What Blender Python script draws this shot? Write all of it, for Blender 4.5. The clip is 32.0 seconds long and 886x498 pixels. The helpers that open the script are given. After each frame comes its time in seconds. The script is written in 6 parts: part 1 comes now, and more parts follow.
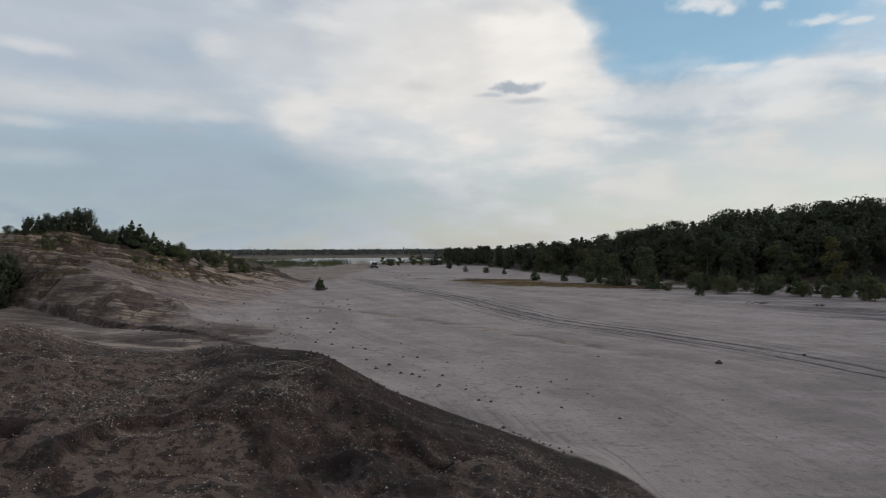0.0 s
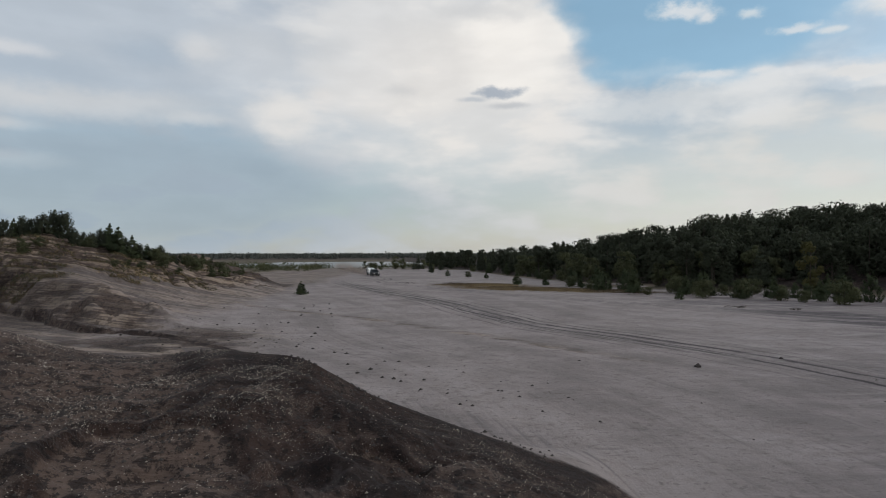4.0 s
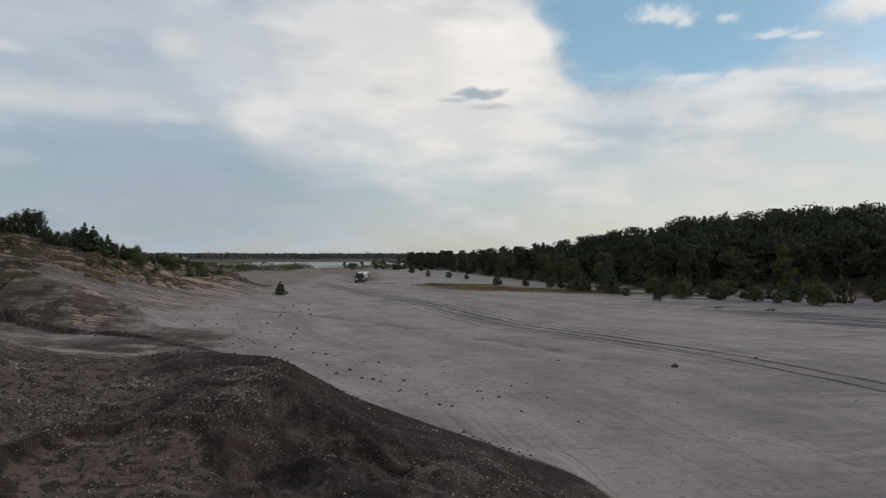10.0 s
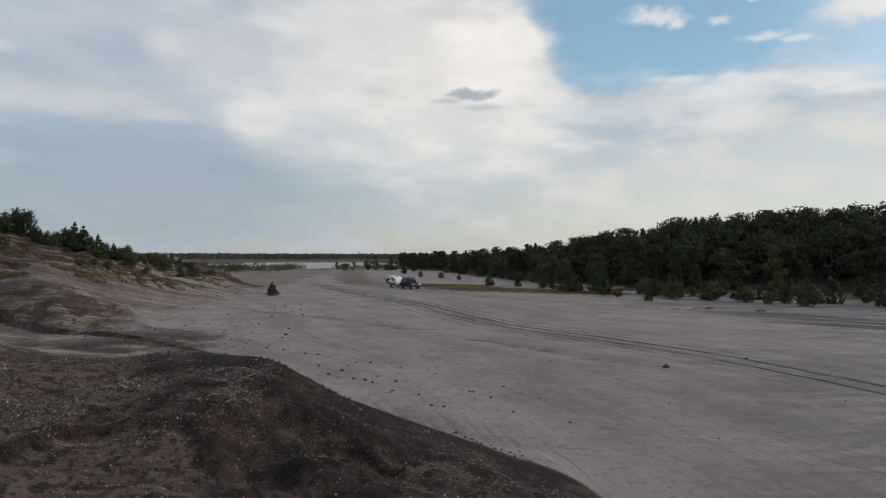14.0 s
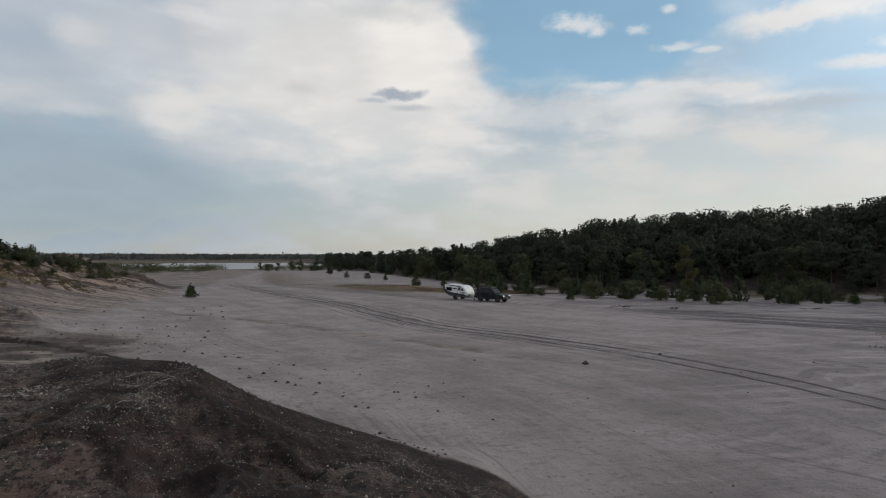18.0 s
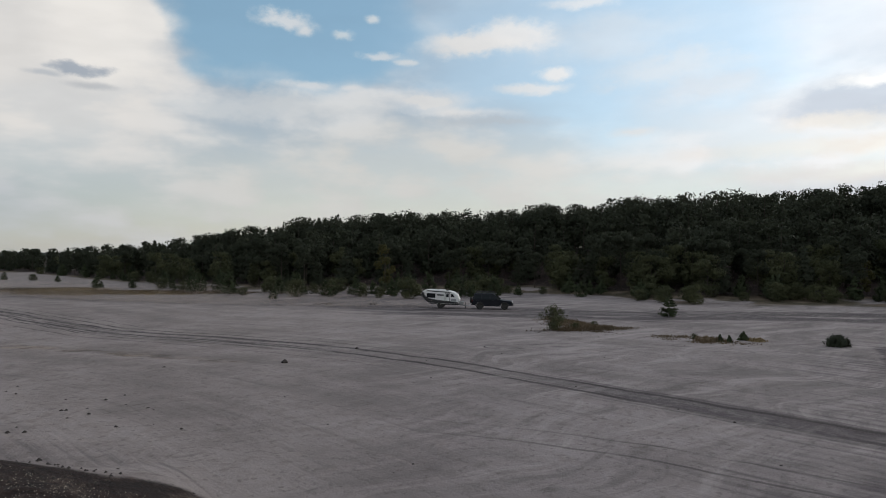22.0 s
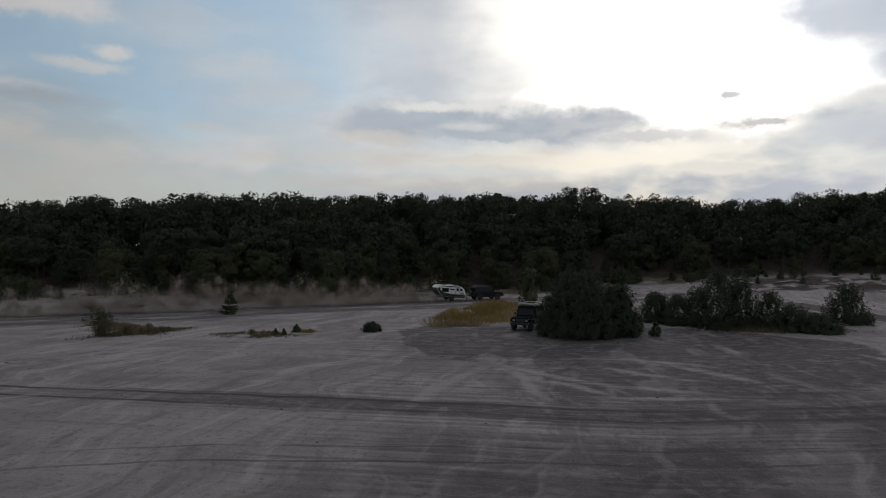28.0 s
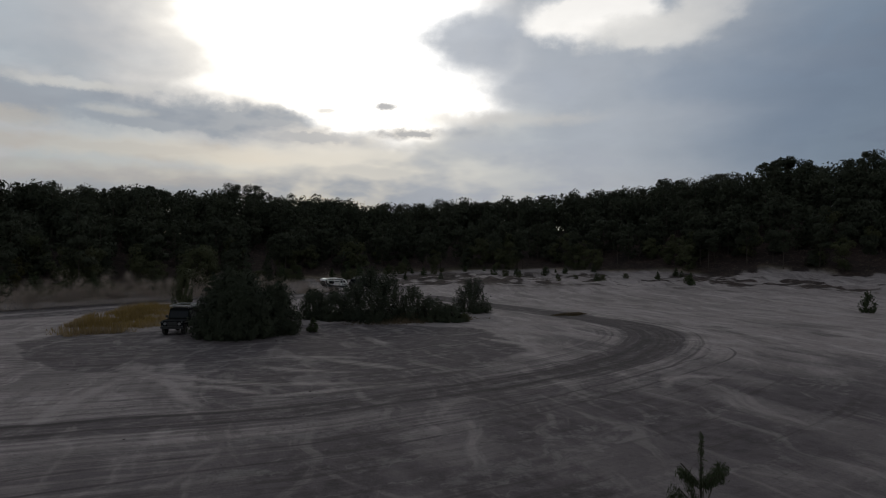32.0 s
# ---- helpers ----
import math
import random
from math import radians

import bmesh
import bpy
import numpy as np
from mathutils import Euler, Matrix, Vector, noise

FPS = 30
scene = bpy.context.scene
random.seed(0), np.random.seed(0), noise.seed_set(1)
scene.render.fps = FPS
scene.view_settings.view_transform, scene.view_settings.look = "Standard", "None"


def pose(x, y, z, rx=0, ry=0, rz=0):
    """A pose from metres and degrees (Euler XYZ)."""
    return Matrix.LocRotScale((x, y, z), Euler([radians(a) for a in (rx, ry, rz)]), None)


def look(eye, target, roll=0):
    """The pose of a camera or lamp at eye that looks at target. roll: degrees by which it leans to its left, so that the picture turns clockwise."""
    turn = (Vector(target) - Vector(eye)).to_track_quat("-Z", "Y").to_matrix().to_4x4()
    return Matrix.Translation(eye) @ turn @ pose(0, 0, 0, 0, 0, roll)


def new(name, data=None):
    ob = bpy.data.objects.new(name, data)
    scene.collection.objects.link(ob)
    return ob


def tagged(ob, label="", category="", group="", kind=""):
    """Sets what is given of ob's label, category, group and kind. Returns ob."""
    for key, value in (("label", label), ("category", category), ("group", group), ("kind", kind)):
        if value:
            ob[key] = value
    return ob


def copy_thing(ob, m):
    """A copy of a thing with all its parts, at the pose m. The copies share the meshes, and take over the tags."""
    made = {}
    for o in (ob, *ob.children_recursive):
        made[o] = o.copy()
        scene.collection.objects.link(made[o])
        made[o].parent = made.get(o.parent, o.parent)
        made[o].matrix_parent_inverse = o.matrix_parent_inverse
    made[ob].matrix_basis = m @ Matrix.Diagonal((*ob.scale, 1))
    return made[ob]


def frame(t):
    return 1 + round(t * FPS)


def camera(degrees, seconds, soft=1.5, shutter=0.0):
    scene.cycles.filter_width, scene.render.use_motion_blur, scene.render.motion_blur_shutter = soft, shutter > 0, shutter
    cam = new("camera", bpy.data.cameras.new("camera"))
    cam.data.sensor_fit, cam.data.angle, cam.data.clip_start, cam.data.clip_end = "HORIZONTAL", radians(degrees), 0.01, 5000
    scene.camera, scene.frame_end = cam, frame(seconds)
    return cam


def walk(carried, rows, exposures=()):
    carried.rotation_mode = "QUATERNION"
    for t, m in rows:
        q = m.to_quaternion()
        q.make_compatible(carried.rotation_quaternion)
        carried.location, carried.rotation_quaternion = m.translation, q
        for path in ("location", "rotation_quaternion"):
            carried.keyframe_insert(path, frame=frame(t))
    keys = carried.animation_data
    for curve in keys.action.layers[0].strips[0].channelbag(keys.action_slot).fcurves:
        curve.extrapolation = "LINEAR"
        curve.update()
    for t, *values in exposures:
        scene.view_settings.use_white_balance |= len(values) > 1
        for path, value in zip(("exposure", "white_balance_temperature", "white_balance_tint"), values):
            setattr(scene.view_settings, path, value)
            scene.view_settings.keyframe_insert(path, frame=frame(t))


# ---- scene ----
cam = camera(68.84, 32.0, 1.0)
PATH = [
    (0, pose(-0.000, 0.000, 6.500, 89.97, 0.23, 0.00)),
    (0.5, pose(0.003, -0.001, 6.500, 90.32, 0.28, -0.18)),
    (1, pose(0.006, -0.002, 6.500, 90.30, 0.29, -0.40)),
    (1.5, pose(0.009, -0.003, 6.500, 90.29, 0.25, -0.64)),
    (2, pose(0.013, -0.004, 6.500, 90.38, 0.19, -0.88)),
    (2.5, pose(0.016, -0.005, 6.500, 90.36, 0.16, -1.07)),
    (3, pose(0.019, -0.005, 6.500, 90.34, 0.14, -1.27)),
    (3.5, pose(0.021, -0.006, 6.500, 90.33, 0.13, -1.43)),
    (5.5, pose(0.030, -0.009, 6.500, 90.32, 0.10, -2.05)),
    (6, pose(0.033, -0.010, 6.500, 90.32, 0.08, -2.25)),
    (6.5, pose(0.036, -0.011, 6.500, 90.32, 0.06, -2.45)),
    (7, pose(0.039, -0.012, 6.500, 90.33, 0.05, -2.66)),
    (7.5, pose(0.042, -0.013, 6.500, 90.34, 0.03, -2.85)),
    (8, pose(0.044, -0.014, 6.500, 90.34, 0.01, -3.00)),
    (8.5, pose(0.046, -0.014, 6.500, 90.37, -0.02, -3.11)),
    (9, pose(0.047, -0.015, 6.500, 90.38, -0.04, -3.18)),
    (9.5, pose(0.048, -0.015, 6.500, 90.38, -0.06, -3.23)),
    (10, pose(0.049, -0.015, 6.500, 90.37, -0.06, -3.29)),
    (10.5, pose(0.049, -0.015, 6.500, 90.39, -0.08, -3.31)),
    (11, pose(0.050, -0.015, 6.500, 90.42, -0.08, -3.35)),
    (11.5, pose(0.051, -0.016, 6.500, 90.42, -0.09, -3.45)),
    (12, pose(0.053, -0.017, 6.500, 90.42, -0.12, -3.57)),
    (12.5, pose(0.054, -0.017, 6.500, 90.41, -0.14, -3.68)),
    (13, pose(0.055, -0.017, 6.500, 90.43, -0.12, -3.75)),
    (13.5, pose(0.057, -0.018, 6.500, 90.41, -0.15, -3.84)),
    (15.5, pose(0.068, -0.022, 6.500, 90.48, -0.14, -4.61)),
    (16, pose(0.073, -0.024, 6.500, 90.47, -0.16, -4.93)),
    (16.5, pose(0.078, -0.026, 6.500, 90.45, -0.17, -5.30)),
    (17, pose(0.092, -0.031, 6.500, 90.45, -0.15, -6.29)),
    (17.5, pose(0.111, -0.039, 6.500, 90.45, -0.15, -7.61)),
    (18, pose(0.151, -0.057, 6.500, 90.46, -0.16, -10.42)),
    (18.5, pose(0.200, -0.083, 6.500, 90.47, -0.15, -14.04)),
    (19, pose(0.241, -0.108, 6.500, 90.46, -0.19, -17.13)),
    (19.5, pose(0.277, -0.132, 6.500, 90.46, -0.19, -19.92)),
    (20, pose(0.315, -0.161, 6.500, 90.44, -0.16, -23.00)),
    (20.5, pose(0.360, -0.199, 6.500, 90.43, -0.15, -26.78)),
    (21, pose(0.402, -0.240, 6.500, 90.44, -0.20, -30.58)),
    (21.5, pose(0.428, -0.269, 6.500, 90.41, -0.26, -33.10)),
    (22, pose(0.457, -0.304, 6.500, 90.41, -0.25, -36.01)),
    (22.5, pose(0.484, -0.339, 6.500, 90.39, -0.26, -38.86)),
    (23, pose(0.512, -0.381, 6.500, 90.42, -0.29, -42.14)),
    (23.5, pose(0.536, -0.421, 6.500, 90.41, -0.30, -45.13)),
    (24, pose(0.559, -0.466, 6.500, 90.42, -0.28, -48.43)),
    (24.5, pose(0.582, -0.517, 6.500, 90.41, -0.26, -52.02)),
    (25, pose(0.603, -0.573, 6.500, 90.40, -0.30, -55.86)),
    (25.5, pose(0.617, -0.618, 6.500, 90.41, -0.32, -58.93)),
    (27.5, pose(0.647, -0.797, 6.500, 90.41, -0.33, -70.66)),
    (28, pose(0.649, -0.834, 6.500, 90.42, -0.32, -73.08)),
    (28.5, pose(0.649, -0.880, 6.500, 90.42, -0.30, -76.07)),
    (29, pose(0.645, -0.937, 6.500, 90.40, -0.33, -79.70)),
    (29.5, pose(0.639, -0.987, 6.500, 90.45, -0.36, -82.97)),
    (30, pose(0.628, -1.046, 6.500, 90.46, -0.40, -86.87)),
    (30.5, pose(0.612, -1.107, 6.500, 90.49, -0.39, -90.94)),
    (31, pose(0.593, -1.166, 6.500, 90.49, -0.37, -94.93)),
    (31.5, pose(0.570, -1.222, 6.500, 90.48, -0.36, -98.84)),
    (32, pose(0.547, -1.268, 6.500, 90.49, -0.40, -102.16)),
]
EXPOSURES = [(0, -0.05), (16, -0.05), (19, -0.14), (22, -0.16), (23.5, -0.1), (25, -0.18), (28, -0.76), (30, -1.08), (32, -1.15)]
walk(cam, PATH, EXPOSURES)

# ---- world, sun ----
SUN_AZ, SUN_EL = 93.0, 18.0


class Nodes:
    """Short hand for node trees."""

    def __init__(self, tree):
        self.tree = tree

    def add(self, kind):
        return self.tree.nodes.new(kind)

    def link(self, a, b):
        if hasattr(a, "is_output"):
            self.tree.links.new(a, b)
        else:
            b.default_value = a

    def math(self, op, a, b=0.0, c=0.0, clamp=False):
        n = self.add("ShaderNodeMath")
        n.operation, n.use_clamp = op, clamp
        for i, v in enumerate((a, b, c)):
            self.link(v, n.inputs[i])
        return n.outputs[0]

    def vec(self, op, a, b=(0, 0, 0)):
        n = self.add("ShaderNodeVectorMath")
        n.operation = op
        self.link(a, n.inputs[0])
        self.link(b, n.inputs[1])
        return n.outputs["Value"] if op in ("LENGTH", "DOT_PRODUCT") else n.outputs[0]

    def affine(self, v, k, c):
        n = self.add("ShaderNodeVectorMath")
        n.operation = "MULTIPLY_ADD"
        for i, q in enumerate((v, k, c)):
            self.link(q, n.inputs[i])
        return n.outputs[0]

    def ramp(self, v, a, b, lo=0.0, hi=1.0, smooth=True):
        n = self.add("ShaderNodeMapRange")
        n.interpolation_type = "SMOOTHSTEP" if smooth else "LINEAR"
        for i, q in enumerate((v, a, b, lo, hi)):
            self.link(q, n.inputs[i])
        return n.outputs[0]

    def mix(self, f, a, b):
        n = self.add("ShaderNodeMix")
        n.data_type = "RGBA"
        self.link(f, n.inputs[0])
        for v, i in ((a, 6), (b, 7)):
            self.link((*v, 1) if isinstance(v, tuple) and len(v) == 3 else v, n.inputs[i])
        return n.outputs[2]

    def noise(self, vec, scale, detail=4.0, rough=0.55, out=0):
        n = self.add("ShaderNodeTexNoise")
        self.link(vec, n.inputs["Vector"])
        n.inputs["Scale"].default_value, n.inputs["Detail"].default_value, n.inputs["Roughness"].default_value = scale, detail, rough
        return n.outputs[out]


# cloud layers, in order: bearing, height (degrees), half widths, edge softness, cover, brightness colour, weight, ragged
CLOUDS = [
    # the grey bank over the dune
    (-30, 16, 26, 9, 1.2, 1.0, (.50, .555, .62), .95, .3),
    (-25, 5.0, 24, 6.5, 1.1, 1.0, (.335, .415, .49), .92, .4),
    (-27, 11.8, 9, 1.1, 1.3, 1.0, (.65, .66, .67), .75, 1.0),
    (-22.5, 15.9, 3.4, 1.0, 1.3, 1.0, (.42, .49, .57), .85, .9),
    (-31, 13.8, 5, 1.0, 1.3, 1.0, (.44, .51, .59), .8, .9),
    (-32.5, 14.9, 2.2, .45, 1.2, 1.0, (.68, .69, .71), .8, .9),
    (-18.8, 16.6, 1.6, .9, 1.3, 1.0, (.70, .70, .70), .7, 1.0),
    (-19.5, 11.0, 2.0, .5, 1.2, 1.0, (.67, .67, .67), .7, .9),
    (-33, 9.6, 2.4, .4, 1.3, 1.0, (.60, .62, .64), .7, .8),
    (-33, 7.0, 4.0, .5, 1.3, 1.0, (.47, .53, .58), .6, .8),
    # the tall white cloud before the blue
    (-2, 17, 13, 9, 1.0, 1.0, (.74, .74, .74), .95, .7),
    (4.5, 13, 11, 6.5, 1.1, 1.0, (.82, .79, .755), .85, .5),
    (8.5, 18, 5, 4.5, .7, 1.0, (.92, .89, .85), .85, 1.0),
    (-10.8, 17.6, 3.5, 1.2, 1.3, 1.0, (.60, .62, .64), .6, 1.0),
    (-11.6, 11.6, 2.6, 1.7, 1.1, 1.0, (.77, .755, .735), .85, 1.3),
    (-9.0, 13.3, 1.1, .8, 1.2, 1.0, (.82, .79, .76), .8, 1.2),
    (-2.4, 14.2, 1.3, .45, 1.3, 1.0, (.66, .655, .65), .7, 1.0),
    (5.6, 20.4, 4, .7, 1.3, 1.0, (.62, .63, .64), .6, 1.2),
    (23.5, 22, 11.0, 8.0, .35, .5, (.30, .53, .69), 1.0, 1.1),
    (50, 17.5, 17, 7.0, .8, .6, (.53, .70, .83), 1.0, 1.2),
    (33, 5.5, 22, 5.5, 1.0, 1.0, (.70, .69, .655), .75, .6),
    (23.3, 12.4, 6.5, 1.2, 1.2, .95, (.74, .75, .75), .75, 1.6),
    (16.0, 12.1, 3.0, .6, 1.2, 1.0, (.74, .75, .75), .7, 1.4),
    (24.1, 14.3, 1.6, .32, 1.2, 1.0, (.76, .77, .78), .8, 1.4),
    (27.6, 14.2, .7, .22, 1.2, 1.0, (.76, .77, .78), .8, 1.4),
    # fair-weather puffs in the blue
    (34.4, 13.2, 3.4, 1.1, .9, 1.0, (.82, .80, .775), .9, 1.4),
    (37.6, 12.2, 3.6, .4, 1.0, 1.0, (.82, .80, .78), .85, 1.2),
    (39.7, 11.5, 4.8, .5, 1.0, 1.0, (.52, .55, .58), .8, 1.2),
    (39.0, 17.9, 5.0, .9, .8, 1.0, (.82, .80, .78), .92, 1.4),
    (42.6, 18.7, 2.6, 1.0, .9, 1.0, (.86, .84, .82), .92, 1.6),
    (45.9, 15.3, 1.4, .5, .8, 1.0, (.82, .81, .80), .9, 1.2),
    (43.7, 14.2, 2.8, .4, .9, 1.0, (.78, .78, .78), .85, 1.4),
    (50, 18, 6.5, 1.8, 1.4, .95, (.68, .71, .74), .6, 1.8),
    (55.1, 15.0, 4.5, 1.2, 1.2, .95, (.68, .69, .70), .7, 2.0),
    (58.4, 13.6, 3.0, .7, 1.1, 1.0, (.66, .66, .66), .7, 1.8),
    (52.4, 10.4, 1.7, .35, 1.0, 1.0, (.70, .67, .64), .8, 1.2),
    (29.8, 17.0, 1.8, .4, 1.0, 1.0, (.72, .75, .78), .85, 1.8),
    (32.5, 16.5, .9, .22, 1.0, 1.0, (.74, .77, .79), .85, 1.4),
    (23.8, 18.6, .6, .38, .9, 1.0, (.76, .78, .80), .9, 1.4),
    (26.9, 18.6, .8, .36, 1.0, 1.0, (.72, .76, .78), .8, 1.6),
    (22.2, 19.4, 1.9, .65, .9, 1.0, (.76, .78, .80), .9, 1.6),
    (29.6, 19.9, .6, .3, 1.0, 1.0, (.74, .77, .79), .85, 1.4),
    (48.1, 20.9, 2.6, .4, 1.0, 1.0, (.74, .76, .78), .85, 1.6),
    # a small dark cloud and its wisp
    (6.5, 14.0, 1.9, .42, .7, 1.0, (.37, .42, .49), .88, 1.5),
    (4.3, 13.35, 1.1, .2, 1.0, 1.0, (.50, .53, .57), .7, 1.2),
    (7.4, 12.8, 1.5, .26, 1.0, 1.0, (.52, .53, .55), .7, 1.0),
    # round the veiled sun
    (84, 24, 20, 10, .9, 1.0, (.68, .69, .71), .85, 1.4),
    (67.5, 17, 6, 3.0, 1.3, 1.0, (.68, .72, .77), .7, 1.4),
    (91, 18.5, 19.5, 9.5, .6, 1.0, (.68, .69, .72), .9, 1.2),
    (92, 18.5, 16.5, 7.8, .55, 1.0, (1.38, 1.32, 1.22), 1.0, 1.0),
    (94, 18, 11.5, 6.2, .9, 1.0, (4.0, 3.85, 3.6), 1.0, 1.2),
    (70, 10.5, 18, 3.0, .9, 1.0, (.70, .69, .69), .7, 1.4),
    (71.5, 11.8, 6.5, 1.8, .8, 1.0, (.43, .48, .55), .85, 1.8),
    (81, 10.9, 9, 1.5, .7, 1.0, (.42, .47, .54), .9, 1.8),
    (91, 9.9, 5.5, .75, .8, 1.0, (.44, .48, .55), .85, 1.6),
    (67.8, 10.3, 3.2, .6, 1.1, 1.0, (.70, .66, .60), .7, 1.8),
    (73, 12.9, 5, .4, 1.0, 1.0, (.92, .90, .85), .75, 1.8),
    (76, 11.2, 2.2, .3, 1.1, 1.0, (.72, .72, .70), .7, 1.6),
    (74, 8.3, 15, .7, 1.0, 1.0, (.66, .60, .54), .75, 1.3),
    (86, 3.4, 32, 2.8, .9, 1.0, (.40, .425, .46), .8, .6),
    (76, 6.3, 18, .7, 1.0, 1.0, (.57, .53, .50), .6, 1.2),
    (98, 6.2, 13, 2.3, 1.0, 1.0, (.47, .51, .57), .8, .7),
    (97.2, 12.8, 1.2, .32, .9, 1.0, (.42, .43, .46), .9, 1.8),
    (91.6, 12.3, 1.1, .22, 1.0, 1.0, (.66, .63, .59), .7, 1.8),
    (99.2, 10.7, 2.4, .42, .9, 1.0, (.42, .44, .48), .9, 1.8),
    (107, 10.8, 4.5, .35, 1.1, 1.0, (.50, .53, .58), .7, 1.6),
    # the dark bank beyond it
    (122, 12, 16.5, 14, .9, 1.0, (.55, .60, .675), .95, .9),
    (106, 11.9, 7, .6, 1.1, 1.0, (.82, .79, .75), .6, 1.4),
    (105.5, 18.2, 5.4, 2.8, 1.0, 1.0, (.60, .65, .73), .95, 1.1),
    (109.5, 14.6, 4.5, 1.9, .9, 1.0, (.58, .63, .71), .85, 1.2),
    (114.7, 20.4, 4.6, 2.4, .6, 1.0, (1.5, 1.46, 1.4), .95, 1.5),
    (119.8, 18.4, 5.5, 1.7, .8, 1.0, (1.1, 1.08, 1.04), .9, 1.6),
    (124.5, 20.2, 3.5, 1.5, .8, 1.0, (1.0, .99, .97), .85, 1.6),
    (125.5, 14.2, 6, 1.8, 1.0, 1.0, (.43, .50, .60), .75, 1.2),
    (138, 11, 14, 9, 1.1, 1.0, (.26, .34, .465), .9, .8),
    (112, 5.4, 13, 2.8, 1.0, 1.0, (.56, .59, .65), .8, .8),
]


def build_world():
    world = bpy.data.worlds.new("sky")
    scene.world = world
    world.use_nodes = True
    nt = world.node_tree
    nt.nodes.clear()
    N = Nodes(nt)
    tc = N.add("ShaderNodeTexCoord").outputs["Generated"]
    sep = N.add("ShaderNodeSeparateXYZ")
    N.link(tc, sep.inputs[0])
    az = N.math("MULTIPLY", N.math("ARCTAN2", sep.outputs[0], sep.outputs[1]), 57.2958)
    el = N.math("MULTIPLY", N.math("ARCSINE", sep.outputs[2]), 57.2958)
    comb = N.add("ShaderNodeCombineXYZ")
    N.link(az, comb.inputs[0]), N.link(el, comb.inputs[1])
    flat = comb.outputs[0]
    # noise in a space flattened towards the horizon, like layers of cloud seen from below
    squash = N.vec("MULTIPLY", flat, (0.055, 0.13, 1))
    warp = N.vec("SUBTRACT", N.noise(squash, 1.6, 3, .5, 1), (.5, .5, .5))
    fine = N.vec("SUBTRACT", N.noise(N.vec("MULTIPLY", flat, (0.075, 0.10, 1)), 4.6, 8, .62, 1), (.5, .5, .5))
    grain = N.vec("SUBTRACT", N.noise(N.vec("MULTIPLY", flat, (0.8, 1.25, 1)), 1.0, 5, .62, 1), (.5, .5, .5))
    mott = N.noise(squash, 2.3, 4, .5)
    mott2 = N.noise(N.vec("MULTIPLY", flat, (0.09, 0.2, 1)), 3.0, 6, .55)
    sky = N.add("ShaderNodeTexSky")
    sky.sky_type, sky.sun_disc = "NISHITA", False
    sky.sun_elevation, sky.sun_rotation = radians(SUN_EL), radians(SUN_AZ)
    sky.air_density, sky.dust_density, sky.ozone_density = 1.0, 0.6, 1.2
    # general thin cover, paler towards the horizon
    cover = N.ramp(mott, .35, .65, .7, 1.0)
    low = N.ramp(el, 0.0, 11.0, 1.0, 0.0)
    col = N.mix(N.ramp(mott, .38, .62), (.42, .49, .56), (.73, .75, .77))
    col = N.mix(N.math("MULTIPLY", low, .8), col, (.57, .575, .57))
    here = flat
    for i, (a, e, wa, we, soft, cov, rgb, weight, rag) in enumerate(CLOUDS):
        rel = N.affine(here, (1 / wa, 1 / we, 0), (-a / wa, -e / we, 0))
        rel = N.affine(warp, (rag * min(11 / wa, 1.3), rag * min(6 / we, 1.3), 0), rel)
        rel = N.affine(fine, (rag * min(2.4 / wa, 1.3), rag * min(1.5 / we, 1.5), 0), rel)
        if we < 1.4:
            rel = N.affine(grain, (rag * min(1.1 / wa, .9), rag * min(.6 / we, 1.1), 0), rel)
            soft += .35
        mask = N.ramp(N.vec("LENGTH", rel), 1 + soft * .5, 1 - soft * .5, 0.0, weight)
        if cov < 1 or e > 14 and a > 8 and a < 70:
            cover = N.math("MULTIPLY_ADD", mask, N.math("SUBTRACT", cov, cover), cover, clamp=True)
        else:
            cover = N.math("MAXIMUM", cover, mask)
        col = N.mix(mask, col, rgb)
        if i % 8 == 7:
            # the layers are worked out one after another
            here = N.affine(col, (1e-9, 1e-9, 0), flat)
    streak = N.ramp(N.math("ADD", N.math("MULTIPLY", mott, .5), N.math("MULTIPLY", mott2, .5)), .34, .66, .97, 1.03)
    tint = N.add("ShaderNodeCombineXYZ")
    for i in range(3):
        N.link(streak, tint.inputs[i])
    # brighter towards the veiled sun
    near = N.vec("DOT_PRODUCT", tc, tuple(math.cos(radians(SUN_EL)) * q for q in (math.sin(radians(SUN_AZ)), math.cos(radians(SUN_AZ)))) + (math.sin(radians(SUN_EL)),))
    gain = N.ramp(near, .55, .97, 1.0, 1.5)
    col = N.vec("MULTIPLY", col, tint.outputs[0])
    glow = N.add("ShaderNodeCombineXYZ")
    for i in range(3):
        N.link(gain, glow.inputs[i])
    col = N.vec("MULTIPLY", col, glow.outputs[0])
    clear, clouds = N.add("ShaderNodeBackground"), N.add("ShaderNodeBackground")
    N.link(sky.outputs[0], clear.inputs[0])
    clear.inputs[1].default_value = 0.15
    N.link(col, clouds.inputs[0])
    clouds.inputs[1].default_value = 1.0
    mix, out = N.add("ShaderNodeMixShader"), N.add("ShaderNodeOutputWorld")
    N.link(cover, mix.inputs[0]), N.link(clear.outputs[0], mix.inputs[1]), N.link(clouds.outputs[0], mix.inputs[2])
    N.link(mix.outputs[0], out.inputs[0])


